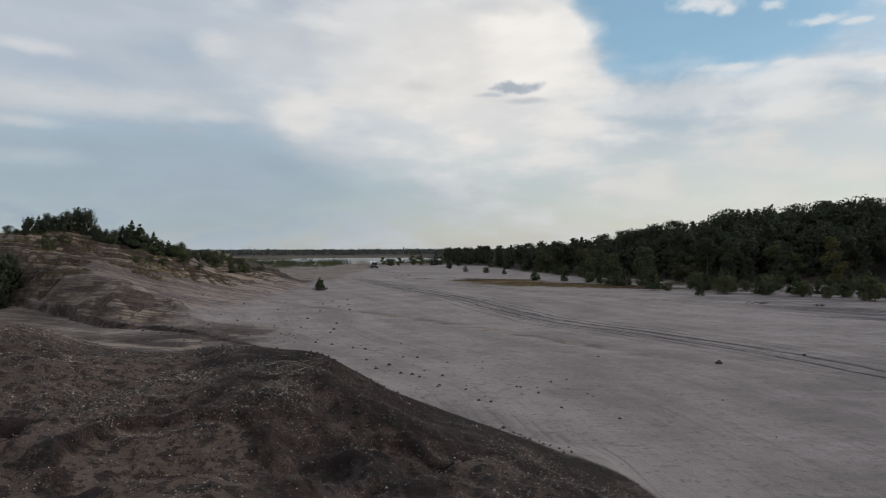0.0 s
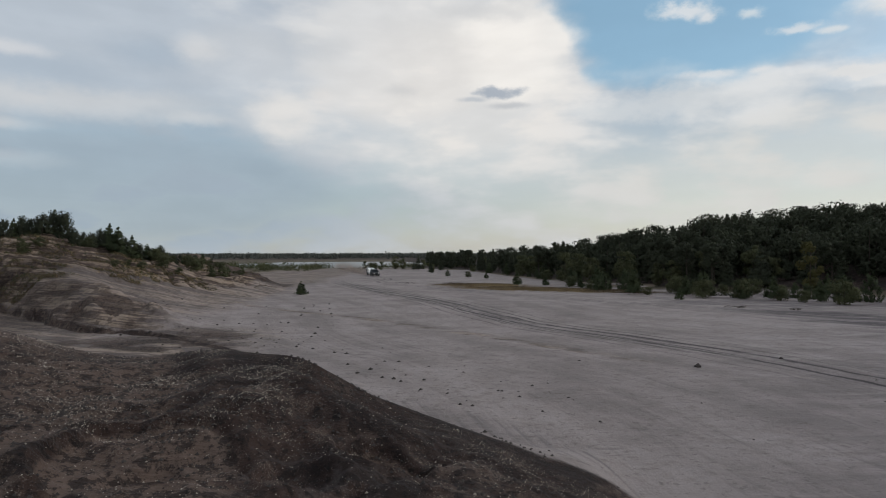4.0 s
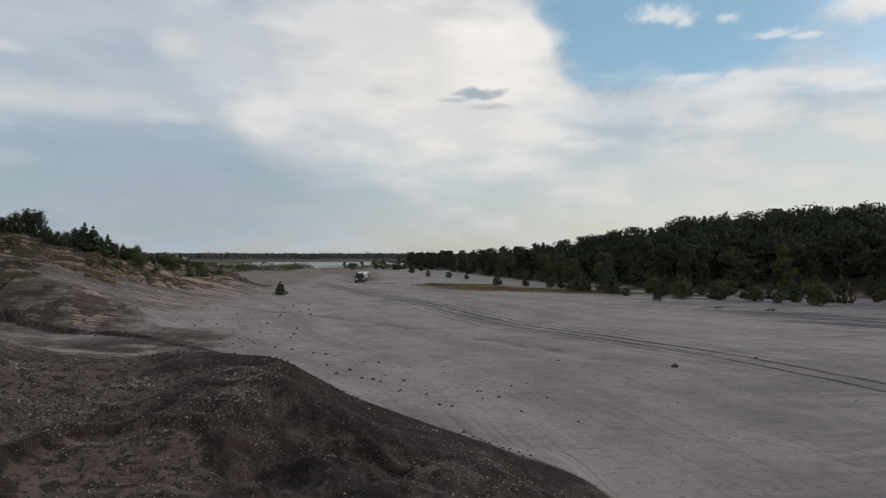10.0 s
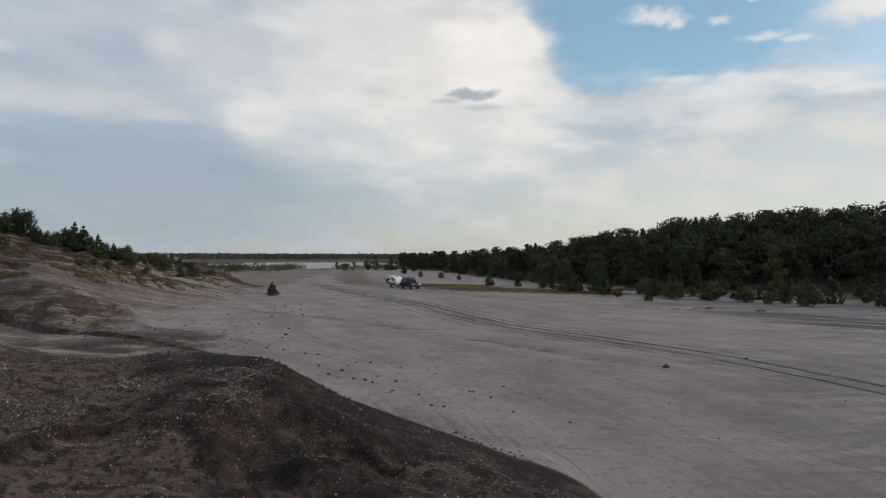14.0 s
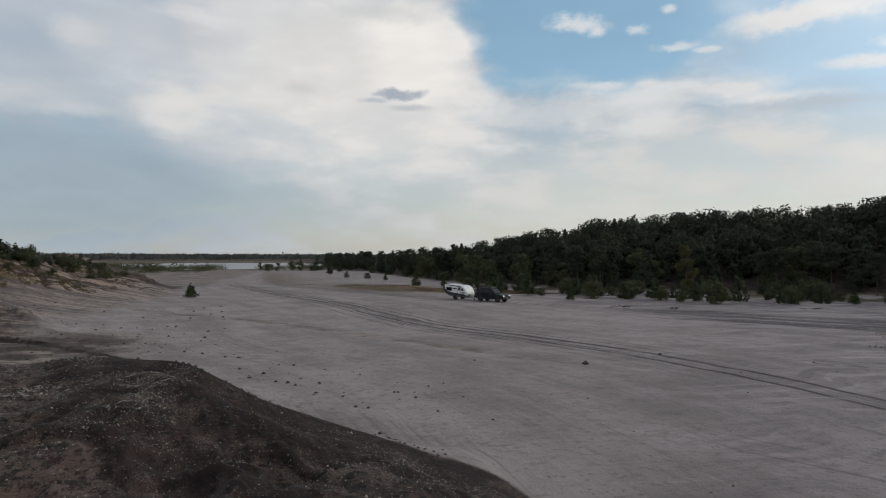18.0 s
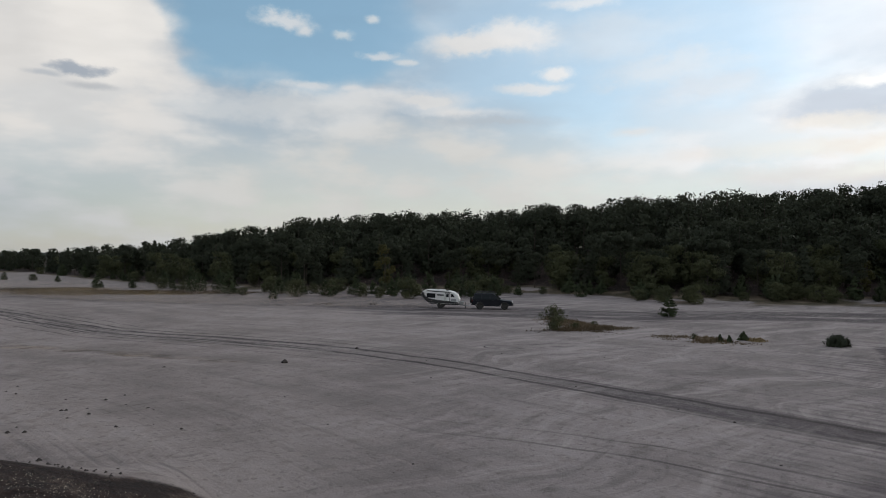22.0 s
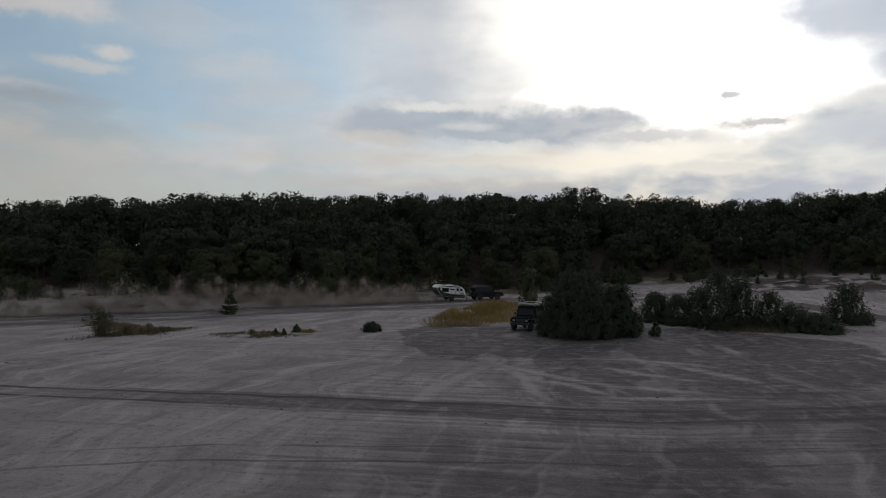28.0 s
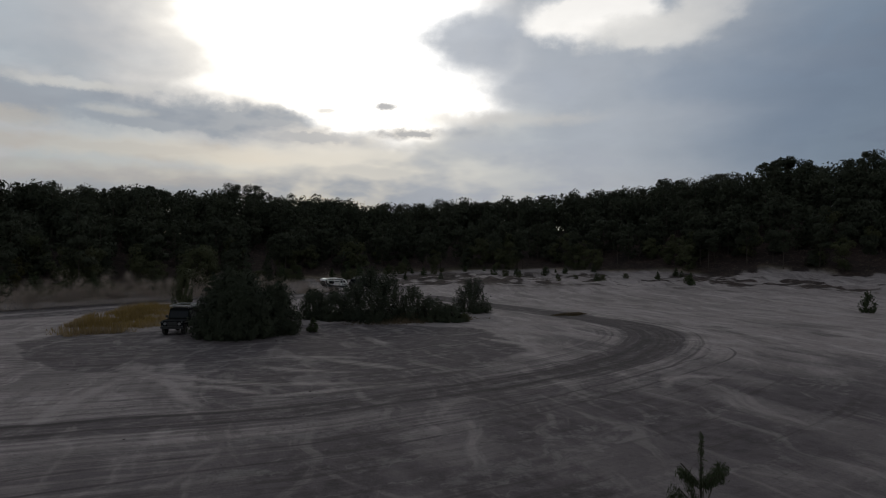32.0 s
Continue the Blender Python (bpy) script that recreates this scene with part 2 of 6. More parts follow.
build_world()
sun = new("sun", bpy.data.lights.new("sun", "SUN"))
sun.data.energy, sun.data.angle, sun.data.color = 0.6, radians(18), (1, .94, .84)
sun_dir = Vector((math.sin(radians(SUN_AZ)) * math.cos(radians(SUN_EL)), math.cos(radians(SUN_AZ)) * math.cos(radians(SUN_EL)), math.sin(radians(SUN_EL))))
sun.matrix_world = look(sun_dir * 100, (0, 0, 0))

# ---- materials ----


def material(name, rough=.9, metal=0.0):
    m = bpy.data.materials.new(name)
    m.use_nodes = True
    m.node_tree.nodes.clear()
    N = Nodes(m.node_tree)
    bsdf, out = N.add("ShaderNodeBsdfPrincipled"), N.add("ShaderNodeOutputMaterial")
    bsdf.inputs["Roughness"].default_value, bsdf.inputs["Metallic"].default_value = rough, metal
    N.link(bsdf.outputs[0], out.inputs[0])
    return m, N, bsdf


def coords(N, which="Object"):
    return N.add("ShaderNodeTexCoord").outputs[which]


def bump(N, bsdf, height, strength=.4, distance=.05):
    b = N.add("ShaderNodeBump")
    b.inputs["Strength"].default_value, b.inputs["Distance"].default_value = strength, distance
    N.link(height, b.inputs["Height"]), N.link(b.outputs[0], bsdf.inputs["Normal"])


def ground_material():
    m, N, b = material("sand_and_lignite", .95)
    p = coords(N)

    def attribute(name):
        a = N.add("ShaderNodeAttribute")
        a.attribute_name = name
        s = N.add("ShaderNodeSeparateColor")
        N.link(a.outputs["Color"], s.inputs[0])
        return s.outputs[0], s.outputs[1], s.outputs[2], a.outputs["Alpha"]
    coal_shade, track, ochre, scrub = attribute("soil")
    run, side, run2, side2 = attribute("way")
    run3, side3, thread, warm_lit = attribute("by_way")

    def lanes(r, s, fr, fs, detail=4, rough=.6):
        c = N.add("ShaderNodeCombineXYZ")
        N.link(N.math("MULTIPLY", r, fr), c.inputs[0]), N.link(N.math("MULTIPLY", s, fs), c.inputs[1])
        return N.noise(c.outputs[0], 1.0, detail, rough)
    big, patch, mid, fine = N.noise(p, .05, 5), N.noise(p, .22, 6, .62), N.noise(p, 1.1, 6, .65), N.noise(p, 7, 6, .7)
    speck, dents = N.noise(p, 30, 3, .6), N.noise(p, 2.8, 5, .7)
    bend = N.math("SUBTRACT", 1.0, N.math("MULTIPLY", N.math("MULTIPLY", N.ramp(run, 145.0, 172.0), N.ramp(N.math("ABSOLUTE", side), 2.5, 7.0)), .88))
    comb = N.math("ADD", .5, N.math("MULTIPLY", N.math("SUBTRACT", lanes(run, side, .06, 2.6), .5), bend))
    broad = N.math("ADD", .5, N.math("MULTIPLY", N.math("SUBTRACT", lanes(run, side, .035, .42, 5), .5), bend))
    other = lanes(run2, side2, .05, .9, 5)
    # dry sand, combed by wheels and wind
    tone = N.math("ADD", N.math("MULTIPLY", patch, .4), N.math("ADD", N.math("MULTIPLY", broad, .3), N.math("MULTIPLY", big, .3)))
    sand = N.mix(N.ramp(tone, .38, .62), (.195, .168, .166), (.310, .269, .266))
    sand = N.mix(N.math("MULTIPLY", N.ramp(mid, .50, .72), .5), sand, (.155, .128, .121))
    sand = N.mix(N.math("MULTIPLY", N.ramp(comb, .56, .70), .27), sand, (.115, .098, .097))
    sand = N.mix(N.math("MULTIPLY", N.ramp(N.math("ADD", N.math("MULTIPLY", comb, .5), N.math("MULTIPLY", other, .5)), .56, .66), .5), sand, (.35, .30, .285))
    # shade of small pits and dents put into the sand's colour
    sand = N.mix(N.math("MULTIPLY", N.ramp(fine, .60, .74), .5), sand, (.095, .080, .076))
    sand = N.mix(N.math("MULTIPLY", N.ramp(dents, .57, .62), .45), sand, (.098, .082, .078))
    # shadows of low hummocks, put in as dark dashes of colour
    shade_dash = N.noise(N.vec("MULTIPLY", p, (.42, 1.5, 1.0)), 1.0, 5, .6)
    sand = N.mix(N.math("MULTIPLY", N.ramp(shade_dash, .61, .69), .4), sand, (.098, .084, .081))
    sand = N.mix(N.math("MULTIPLY", N.ramp(shade_dash, .40, .32), .25), sand, (.36, .31, .30))
    # warmer light on the sand towards the dune, put into its colour
    sand = N.mix(N.math("MULTIPLY", warm_lit, .8), sand, N.vec("MULTIPLY", sand, (1.02, 1.0, .96)))
    # lignite soil
    dark = N.mix(N.ramp(patch, .38, .62), (.022, .0145, .013), (.042, .0265, .022))
    loam = N.mix(N.ramp(patch, .38, .62), (.080, .056, .046), (.148, .106, .087))
    loam = N.mix(N.math("MULTIPLY", N.ramp(dents, .50, .58), .6), loam, (.045, .031, .026))
    dark = N.mix(N.math("MULTIPLY", N.ramp(N.math("ADD", ochre, N.math("MULTIPLY", N.math("SUBTRACT", mid, .5), 1.6)), .3, .9), .8), dark, loam)
    dark = N.mix(N.math("MULTIPLY", N.ramp(mid, .50, .60), .5), dark, (.062, .039, .031))
    # small cavities of the soil: their shade is put into the colour
    dark = N.mix(N.math("MULTIPLY", N.ramp(fine, .52, .62), .7), dark, (.012, .010, .010))
    dark = N.mix(N.math("MULTIPLY", N.ramp(N.math("ADD", N.math("MULTIPLY", speck, .6), N.math("MULTIPLY", mid, .4)), .56, .61), .7), dark, (.15, .122, .105))
    dark = N.mix(N.math("MULTIPLY", N.ramp(dents, .53, .58), .55), dark, (.012, .010, .010))
    # washed dune flank, layered; shade of its cavities is in the dark colour too
    strata = N.add("ShaderNodeCombineXYZ")
    N.link(N.vec("DOT_PRODUCT", p, (.14, -.05, .1)), strata.inputs[0]), N.link(N.vec("DOT_PRODUCT", p, (.22, .5, 2.0)), strata.inputs[1])
    layer = N.noise(strata.outputs[0], 1.0, 8, .66)
    warm = N.mix(N.ramp(layer, .46, .55), (.060, .040, .031), (.285, .215, .160))
    warm = N.mix(N.math("MULTIPLY", N.ramp(mid, .53, .58), .7), warm, (.052, .035, .028))
    warm = N.mix(N.math("MULTIPLY", N.ramp(N.noise(strata.outputs[0], 2.6, 7, .7), .56, .60), .75), warm, (.034, .025, .021))
    # colour of the damp silt and tracks, and of the greyed flat
    damp_grey = N.mix(N.ramp(N.math("ADD", N.math("MULTIPLY", mid, .4), N.math("MULTIPLY", comb, .6)), .40, .60), (.056, .046, .050), (.118, .100, .105))
    pale = N.math("SUBTRACT", 1.0, N.ramp(N.math("ABSOLUTE", N.math("SUBTRACT", lanes(run, N.math("ADD", side, N.math("MULTIPLY", patch, 7.0)), .05, .33, 6, .62), .5)), .0, .045))
    drift = N.noise(N.vec("MULTIPLY", N.vec("ADD", p, N.vec("MULTIPLY", N.noise(p, .12, 2, .5, 1), (0, 7, 0))), (.10, .62, .3)), 1.0, 6, .62)
    open_side = N.math("SUBTRACT", 1.0, warm_lit)
    sand = N.mix(N.math("MULTIPLY", N.math("MULTIPLY", N.ramp(drift, .53, .64), open_side), .6), sand, (.37, .325, .315))
    sand = N.mix(N.math("MULTIPLY", N.math("MULTIPLY", N.ramp(drift, .47, .36), open_side), .55), sand, (.125, .106, .105))
    damp_grey = N.mix(N.math("MULTIPLY", N.math("MULTIPLY", N.ramp(drift, .55, .65), open_side), .42), damp_grey, (.26, .228, .222))
    damp_grey = N.mix(N.math("MULTIPLY", N.math("MULTIPLY", pale, N.ramp(mid, .4, .6)), .6), damp_grey, (.21, .19, .185))
    weed = N.mix(N.ramp(fine, .4, .65), (.042, .040, .026), (.115, .088, .054))
    weed = N.mix(N.ramp(patch, .45, .6), weed, (.15, .115, .085))
    edge = N.math("MULTIPLY", N.math("SUBTRACT", N.math("ADD", N.math("MULTIPLY", fine, .5), N.math("MULTIPLY", mid, .5)), .5), .8)
    col = N.mix(N.ramp(N.math("ADD", ochre, edge), .1, .9), sand, warm)
    damp_grey_mix = N.math("ADD", track, N.math("MULTIPLY", N.math("SUBTRACT", comb, .5), 1.5))
    damp_grey_mix = N.math("MULTIPLY", N.ramp(N.math("ADD", damp_grey_mix, N.math("MULTIPLY", edge, .4)), .18, .75), N.ramp(track, .03, .2))
    col = N.mix(damp_grey_mix, col, damp_grey)
    col = N.mix(N.math("MULTIPLY", thread, N.ramp(N.math("ADD", mid, fine), .75, 1.1, .45, .95)), col, (.30, .262, .255))
    # churned, darker sand where the common way is most driven
    churn = N.math("MULTIPLY", N.ramp(N.math("ADD", track, N.math("MULTIPLY", N.math("SUBTRACT", lanes(run, side, .07, 1.7, 5, .65), .5), 2.2)), .70, 1.05), .62)
    col = N.mix(churn, col, (.055, .045, .045))
    # crisp ruts along the two ways
    for k, (s, r, shift, gauge, wide, power) in enumerate((
            (side, run, 0, .84, .26, .9), (side, run, 1.2, .80, .18, .75), (side, run, -1.3, .78, .18, .75), (side, run, 2.5, .82, .15, .6), (side, run, -2.7, .75, .14, .5), (side, run, .5, .85, .15, .7),
            (side2, run2, 0, .8, .26, .55), (side2, run2, 1.6, .8, .2, .45), (side3, run3, 0, .78, .12, .65))):
        r = N.math("ADD", r, 61.0 * k)
        wob = N.math("ADD", N.math("MULTIPLY", N.math("SUBTRACT", lanes(r, 0.0, .07, 1, 3), .5), 1.6), shift)
        off = N.math("ABSOLUTE", N.math("SUBTRACT", N.math("ABSOLUTE", N.math("ADD", s, wob)), gauge))
        rut = N.math("MULTIPLY", N.ramp(off, wide, wide * .35), N.ramp(lanes(r, s, .25, .4, 4), .34, .54, .1, power))
        rut = N.math("MULTIPLY", rut, N.ramp(r, 61.0 * k + 2.0, 61.0 * k + 18.0))
        if 0 < k < 6:
            # the way narrows to few ruts past the middle of the flat
            rut = N.math("MULTIPLY", rut, N.math("ADD", N.ramp(r, 61.0 * k + 100.0, 61.0 * k + 135.0, 1.0, .12), N.ramp(r, 61.0 * k + 160.0, 61.0 * k + 182.0, 0.0, .75)))
        col = N.mix(rut, col, (.052, .044, .045))
    col = N.mix(N.ramp(N.math("ADD", scrub, edge), .2, .8), col, weed)
    col = N.mix(N.ramp(N.math("ADD", coal_shade, edge), .2, .8), col, dark)
    N.link(col, b.inputs["Base Color"])
    b.inputs["Specular IOR Level"].default_value = .2
    h = N.math("ADD", N.math("ADD", N.math("MULTIPLY", mid, .6), N.math("MULTIPLY", fine, .28)), N.math("MULTIPLY", comb, .25))
    h = N.math("ADD", h, N.math("MULTIPLY", N.math("MULTIPLY", layer, ochre), 1.6))
    bump(N, b, h, 1.0, .22)
    return m


def plain(name, a, b2, scale=3.0, rough=.85, metal=0.0, bumpy=0.0, spec=None):
    """Two tones mixed by noise at two scales."""
    m, N, b = material(name, rough, metal)
    p = coords(N)
    f = N.math("ADD", N.math("MULTIPLY", N.noise(p, scale, 5), .6), N.math("MULTIPLY", N.noise(p, scale * 7, 4), .4))
    N.link(N.mix(N.ramp(f, .35, .65), a, b2), b.inputs["Base Color"])
    if spec is not None:
        b.inputs["Specular IOR Level"].default_value = spec
    if bumpy:
        bump(N, b, f, .5, bumpy)
    return m


def leaves(name, dark, light, spread=.6):
    """Foliage whose clumps vary one by one, and tree by tree."""
    m, N, b = material(name, .75)
    g = N.add("ShaderNodeNewGeometry")
    o = N.add("ShaderNodeObjectInfo")
    f = N.math("ADD", N.math("MULTIPLY", g.outputs["Random Per Island"], spread), N.math("MULTIPLY", o.outputs["Random"], 1 - spread))
    f = N.math("ADD", N.math("MULTIPLY", f, .5), N.math("MULTIPLY", N.ramp(N.noise(coords(N), .16, 3), .3, .7), .5))
    N.link(N.mix(f, dark, light), b.inputs["Base Color"])
    b.inputs["Specular IOR Level"].default_value = .12
    tr, mix, out = N.add("ShaderNodeBsdfTranslucent"), N.add("ShaderNodeMixShader"), m.node_tree.nodes["Material Output"]
    N.link(N.mix(f, dark, light), tr.inputs[0])
    mix.inputs[0].default_value = .2
    N.link(b.outputs[0], mix.inputs[1]), N.link(tr.outputs[0], mix.inputs[2]), N.link(mix.outputs[0], out.inputs[0])
    return m


def glass_dark():
    m, N, b = material("tinted_glass", .06)
    b.inputs["Base Color"].default_value = (.012, .014, .016, 1)
    b.inputs["Specular IOR Level"].default_value = .22
    return m


def lamp_material():
    m, N, b = material("lit_headlamp", .2)
    b.inputs["Base Color"].default_value = (.9, .9, .85, 1)
    b.inputs["Emission Color"].default_value = (1, .97, .9, 1)
    b.inputs["Emission Strength"].default_value = 1.1
    return m


def dust_material():
    """Fine grains lit from all over the sky: all shaded as if level."""
    m, N, b = material("dust", 1.0)
    d, up, out = N.add("ShaderNodeBsdfDiffuse"), N.add("ShaderNodeCombineXYZ"), m.node_tree.nodes["Material Output"]
    up.inputs[2].default_value = 1
    N.link(N.mix(N.noise(coords(N), .8, 3), (.52, .42, .35), (.66, .54, .46)), d.inputs[0])
    N.link(up.outputs[0], d.inputs["Normal"]), N.link(d.outputs[0], out.inputs[0])
    return m


def water_material():
    m, N, b = material("lake_water", .3)
    b.inputs["Base Color"].default_value = (.05, .06, .065, 1)
    bump(N, b, N.noise(N.vec("MULTIPLY", coords(N), (1, 1, 1)), 1.2, 3), .25, .05)
    return m


M_GROUND = ground_material()
M_PINE = leaves("pine_needles", (.036, .042, .028), (.056, .063, .039))
M_BUSH = leaves("dark_pine_needles", (.030, .036, .024), (.058, .067, .041))
M_YOUNG = leaves("young_pine_needles", (.034, .044, .024), (.075, .090, .044))
M_BROAD = leaves("broad_leaves", (.044, .052, .028), (.11, .112, .055))
M_YELLOW = leaves("autumn_leaves", (.05, .052, .02), (.11, .095, .035))
M_REED = leaves("dry_reed", (.11, .078, .028), (.34, .235, .085))
M_STRAW = leaves("pale_straw", (.16, .115, .06), (.36, .27, .15))
M_HEATH = leaves("heath", (.07, .055, .034), (.19, .14, .09))
M_BARK = plain("bark", (.035, .027, .022), (.075, .058, .045), 6, .95, 0, .02)
M_DEAD = plain("dead_wood", (.10, .08, .065), (.24, .20, .17), 8, .95)
M_CLOD = plain("lignite_clod", (.018, .014, .013), (.05, .038, .032), 5, .9, 0, .01)
M_PEBBLE = plain("quartz_gravel", (.15, .12, .095), (.46, .40, .33), 6, .85)
# leaves of the horizon woods, with distance haze put into the colour
M_FAR = leaves("far_leaves_hazed", (.055, .062, .055), (.095, .10, .088))
M_DUST = dust_material()
M_WATER = water_material()
M_NAVY = plain("dusty_navy_paint", (.004, .005, .009), (.010, .011, .016), 1.2, .5, 0, 0, .25)
M_BLACK = plain("black_plastic", (.012, .012, .012), (.03, .029, .028), 4, .6)
M_RUBBER = plain("dusty_rubber", (.014, .014, .014), (.05, .045, .04), 5, .9)
M_RIM = plain("grey_alloy", (.03, .03, .03), (.07, .066, .06), 5, .5, .5)
M_WHITE = plain("dusty_white_shell", (.66, .65, .62), (.80, .79, .77), 1.5, .4)
M_SHELLDARK = plain("dark_grey_shell", (.012, .012, .013), (.030, .028, .027), 1.5, .5)
M_RACK = plain("dull_alloy_rack", (.34, .34, .34), (.48, .48, .48), 6, .7, 0, 0, .2)
M_STEEL = plain("galvanised_steel", (.28, .28, .28), (.42, .42, .42), 6, .45, .7)
M_GREEN = plain("dusty_black_green_paint", (.005, .006, .007), (.012, .013, .013), 1.5, .8, 0, 0, .08)
M_GLASS = glass_dark()
M_LAMP = lamp_material()
M_CLEAR = plain("clear_lamp_glass", (.16, .16, .165), (.26, .26, .265), 4, .2)
M_RED = plain("red_lamp_glass", (.25, .012, .01), (.35, .02, .015), 4, .25)

# the car's course: seconds, x, y
CAR = [
    (0, -23.1, 217.9), (0.5, -22.1, 213.1), (1, -21.1, 208.3), (1.5, -20.1, 203.5), (2, -18.9, 198.7), (2.5, -17.8, 193.9),
    (3, -16.6, 189.1), (3.5, -15.3, 184.4), (4, -14.0, 179.9), (4.5, -12.7, 175.5), (5, -11.5, 171.4), (5.5, -10.4, 167.6),
    (6, -9.6, 164.1), (6.5, -9.1, 161.0), (7, -8.8, 158.0), (7.5, -8.8, 155.3), (8, -9.0, 152.8), (8.5, -9.3, 150.4),
    (9, -9.7, 148.0), (9.5, -10.1, 145.7), (10, -10.1, 143.4), (10.5, -9.6, 141.1), (11, -8.6, 138.7), (11.5, -7.2, 136.2),
    (12, -5.4, 133.4), (12.5, -3.6, 130.5), (13, -1.7, 127.2), (13.5, 0.3, 123.7), (14, 2.3, 119.9), (14.5, 4.4, 115.9),
    (15, 6.5, 111.8), (15.5, 8.8, 107.6), (16, 11.2, 103.3), (16.5, 13.8, 99.0), (17, 16.7, 94.7), (17.5, 19.8, 90.5),
    (18, 23.0, 86.4), (18.5, 26.3, 82.4), (19, 29.7, 78.5), (19.5, 33.1, 74.8), (20, 36.5, 71.2), (20.5, 39.9, 67.7),
    (21, 43.2, 64.4), (21.5, 46.6, 61.1), (22, 50.0, 57.9), (22.5, 53.4, 54.7), (23, 56.8, 51.5), (23.5, 60.2, 48.4),
    (24, 63.7, 45.2), (24.5, 67.2, 42.0), (25, 70.7, 38.9), (25.5, 74.1, 35.8), (26, 77.6, 32.7), (26.5, 81.0, 29.7),
    (27, 84.4, 26.6), (27.5, 87.7, 23.5), (28, 91.0, 20.2), (28.5, 94.2, 16.8), (29, 97.3, 13.2), (29.5, 100.2, 9.3),
    (30, 103.0, 5.2), (30.5, 105.6, 0.9), (31, 108.1, -3.3), (31.5, 110.6, -7.4), (32, 113.0, -11.5),
]

# ---- building helpers ----


def mesh_from(name, verts, faces, mat, smooth=False, normals=None):
    """A mesh from arrays of vertices and of triangles or quads."""
    me = bpy.data.meshes.new(name)
    verts, faces = np.asarray(verts, np.float32), np.asarray(faces, np.int32)
    k = faces.shape[1]
    me.vertices.add(len(verts)), me.loops.add(faces.size), me.polygons.add(len(faces))
    me.vertices.foreach_set("co", verts.ravel())
    me.loops.foreach_set("vertex_index", faces.ravel())
    me.polygons.foreach_set("loop_start", np.arange(0, faces.size, k, dtype=np.int32))
    if smooth or normals is not None:
        me.polygons.foreach_set("use_smooth", np.ones(len(faces), bool))
    me.update(calc_edges=True)
    if normals is not None:
        me.normals_split_custom_set_from_vertices(np.asarray(normals, np.float32))
    me.materials.append(mat)
    return me


def child(name, me, parent, label=""):
    ob = new(name, me)
    ob.parent = parent
    return tagged(ob, label)


def part(name, bm, mat, parent, label="", smooth=False):
    me = bpy.data.meshes.new(name)
    bmesh.ops.recalc_face_normals(bm, faces=bm.faces)
    bm.to_mesh(me)
    bm.free()
    if smooth:
        me.polygons.foreach_set("use_smooth", [True] * len(me.polygons))
    me.materials.append(mat)
    return child(name, me, parent, label)


def box(bm, x0, x1, y0, y1, z0, z1, bevel=0.0):
    r = bmesh.ops.create_cube(bm, size=1)
    bmesh.ops.transform(bm, matrix=Matrix.Translation(((x0 + x1) / 2, (y0 + y1) / 2, (z0 + z1) / 2)) @ Matrix.Diagonal((x1 - x0, y1 - y0, z1 - z0, 1)), verts=r["verts"])
    if bevel:
        bmesh.ops.bevel(bm, geom=list({e for v in r["verts"] for e in v.link_edges}), offset=bevel, segments=2, affect="EDGES")
    return bm


def tube(bm, a, b, r0, r1=None, sides=8):
    """A tapered rod from a to b."""
    a, b = Vector(a), Vector(b)
    r1 = r0 if r1 is None else r1
    q = (b - a).to_track_quat("Z", "Y").to_matrix().to_4x4()
    bmesh.ops.create_cone(bm, cap_ends=True, segments=sides, radius1=r0, radius2=r1, depth=(b - a).length, matrix=Matrix.Translation((a + b) / 2) @ q)
    return bm


def prism(bm, profile, half, bevel=0.0, top=None):
    """A side outline (x, z) given width: half may narrow with height where top=(z0, z1, factor)."""
    def wide(z):
        if not top:
            return half
        f = min(1, max(0, (z - top[0]) / (top[1] - top[0])))
        return half * (1 + (top[2] - 1) * f)
    left = [bm.verts.new((x, wide(z), z)) for x, z in profile]
    right = [bm.verts.new((x, -wide(z), z)) for x, z in profile]
    n = len(profile)
    faces = [bm.faces.new(left), bm.faces.new(right[::-1])]
    for i in range(n):
        faces.append(bm.faces.new((left[i], right[i], right[(i + 1) % n], left[(i + 1) % n])))
    if bevel:
        bmesh.ops.bevel(bm, geom=list({e for f in faces[:2] for e in f.edges}), offset=bevel, segments=3, affect="EDGES")
    return bm


def thing(name, label, category, group="", at=None):
    ob = new(name)
    ob.empty_display_size = .3
    if at is not None:
        ob.matrix_basis = at
    return tagged(ob, label, category, group)


# ---- the lie of the land ----


def lattice(x, y, seed):
    """Smooth value noise, about -1 to 1."""
    xi, yi = np.floor(x).astype(np.int64), np.floor(y).astype(np.int64)
    fx, fy = x - xi, y - yi
    fx, fy = fx * fx * (3 - 2 * fx), fy * fy * (3 - 2 * fy)

    def h(a, b):
        n = (a * 374761393 + b * 668265263 + seed * 974711) & 0x7fffffff
        n = ((n ^ (n >> 13)) * 1274126177) & 0x7fffffff
        return ((n ^ (n >> 16)) & 0xffff) / 32767.5 - 1
    top = h(xi, yi) * (1 - fx) + h(xi + 1, yi) * fx
    bot = h(xi, yi + 1) * (1 - fx) + h(xi + 1, yi + 1) * fx
    return top * (1 - fy) + bot * fy


def fbm(x, y, scale, octaves=4, seed=1, gain=.5):
    v, a, tot = 0, 1.0, 0
    for o in range(octaves):
        v = v + a * lattice(x * scale * 2 ** o + 17.3 * o, y * scale * 2 ** o - 9.1 * o, seed + o)
        tot += a
        a *= gain
    return v / tot


def smooth(a, b, v):
    t = np.clip((v - a) / (b - a), 0, 1)
    return t * t * (3 - 2 * t)


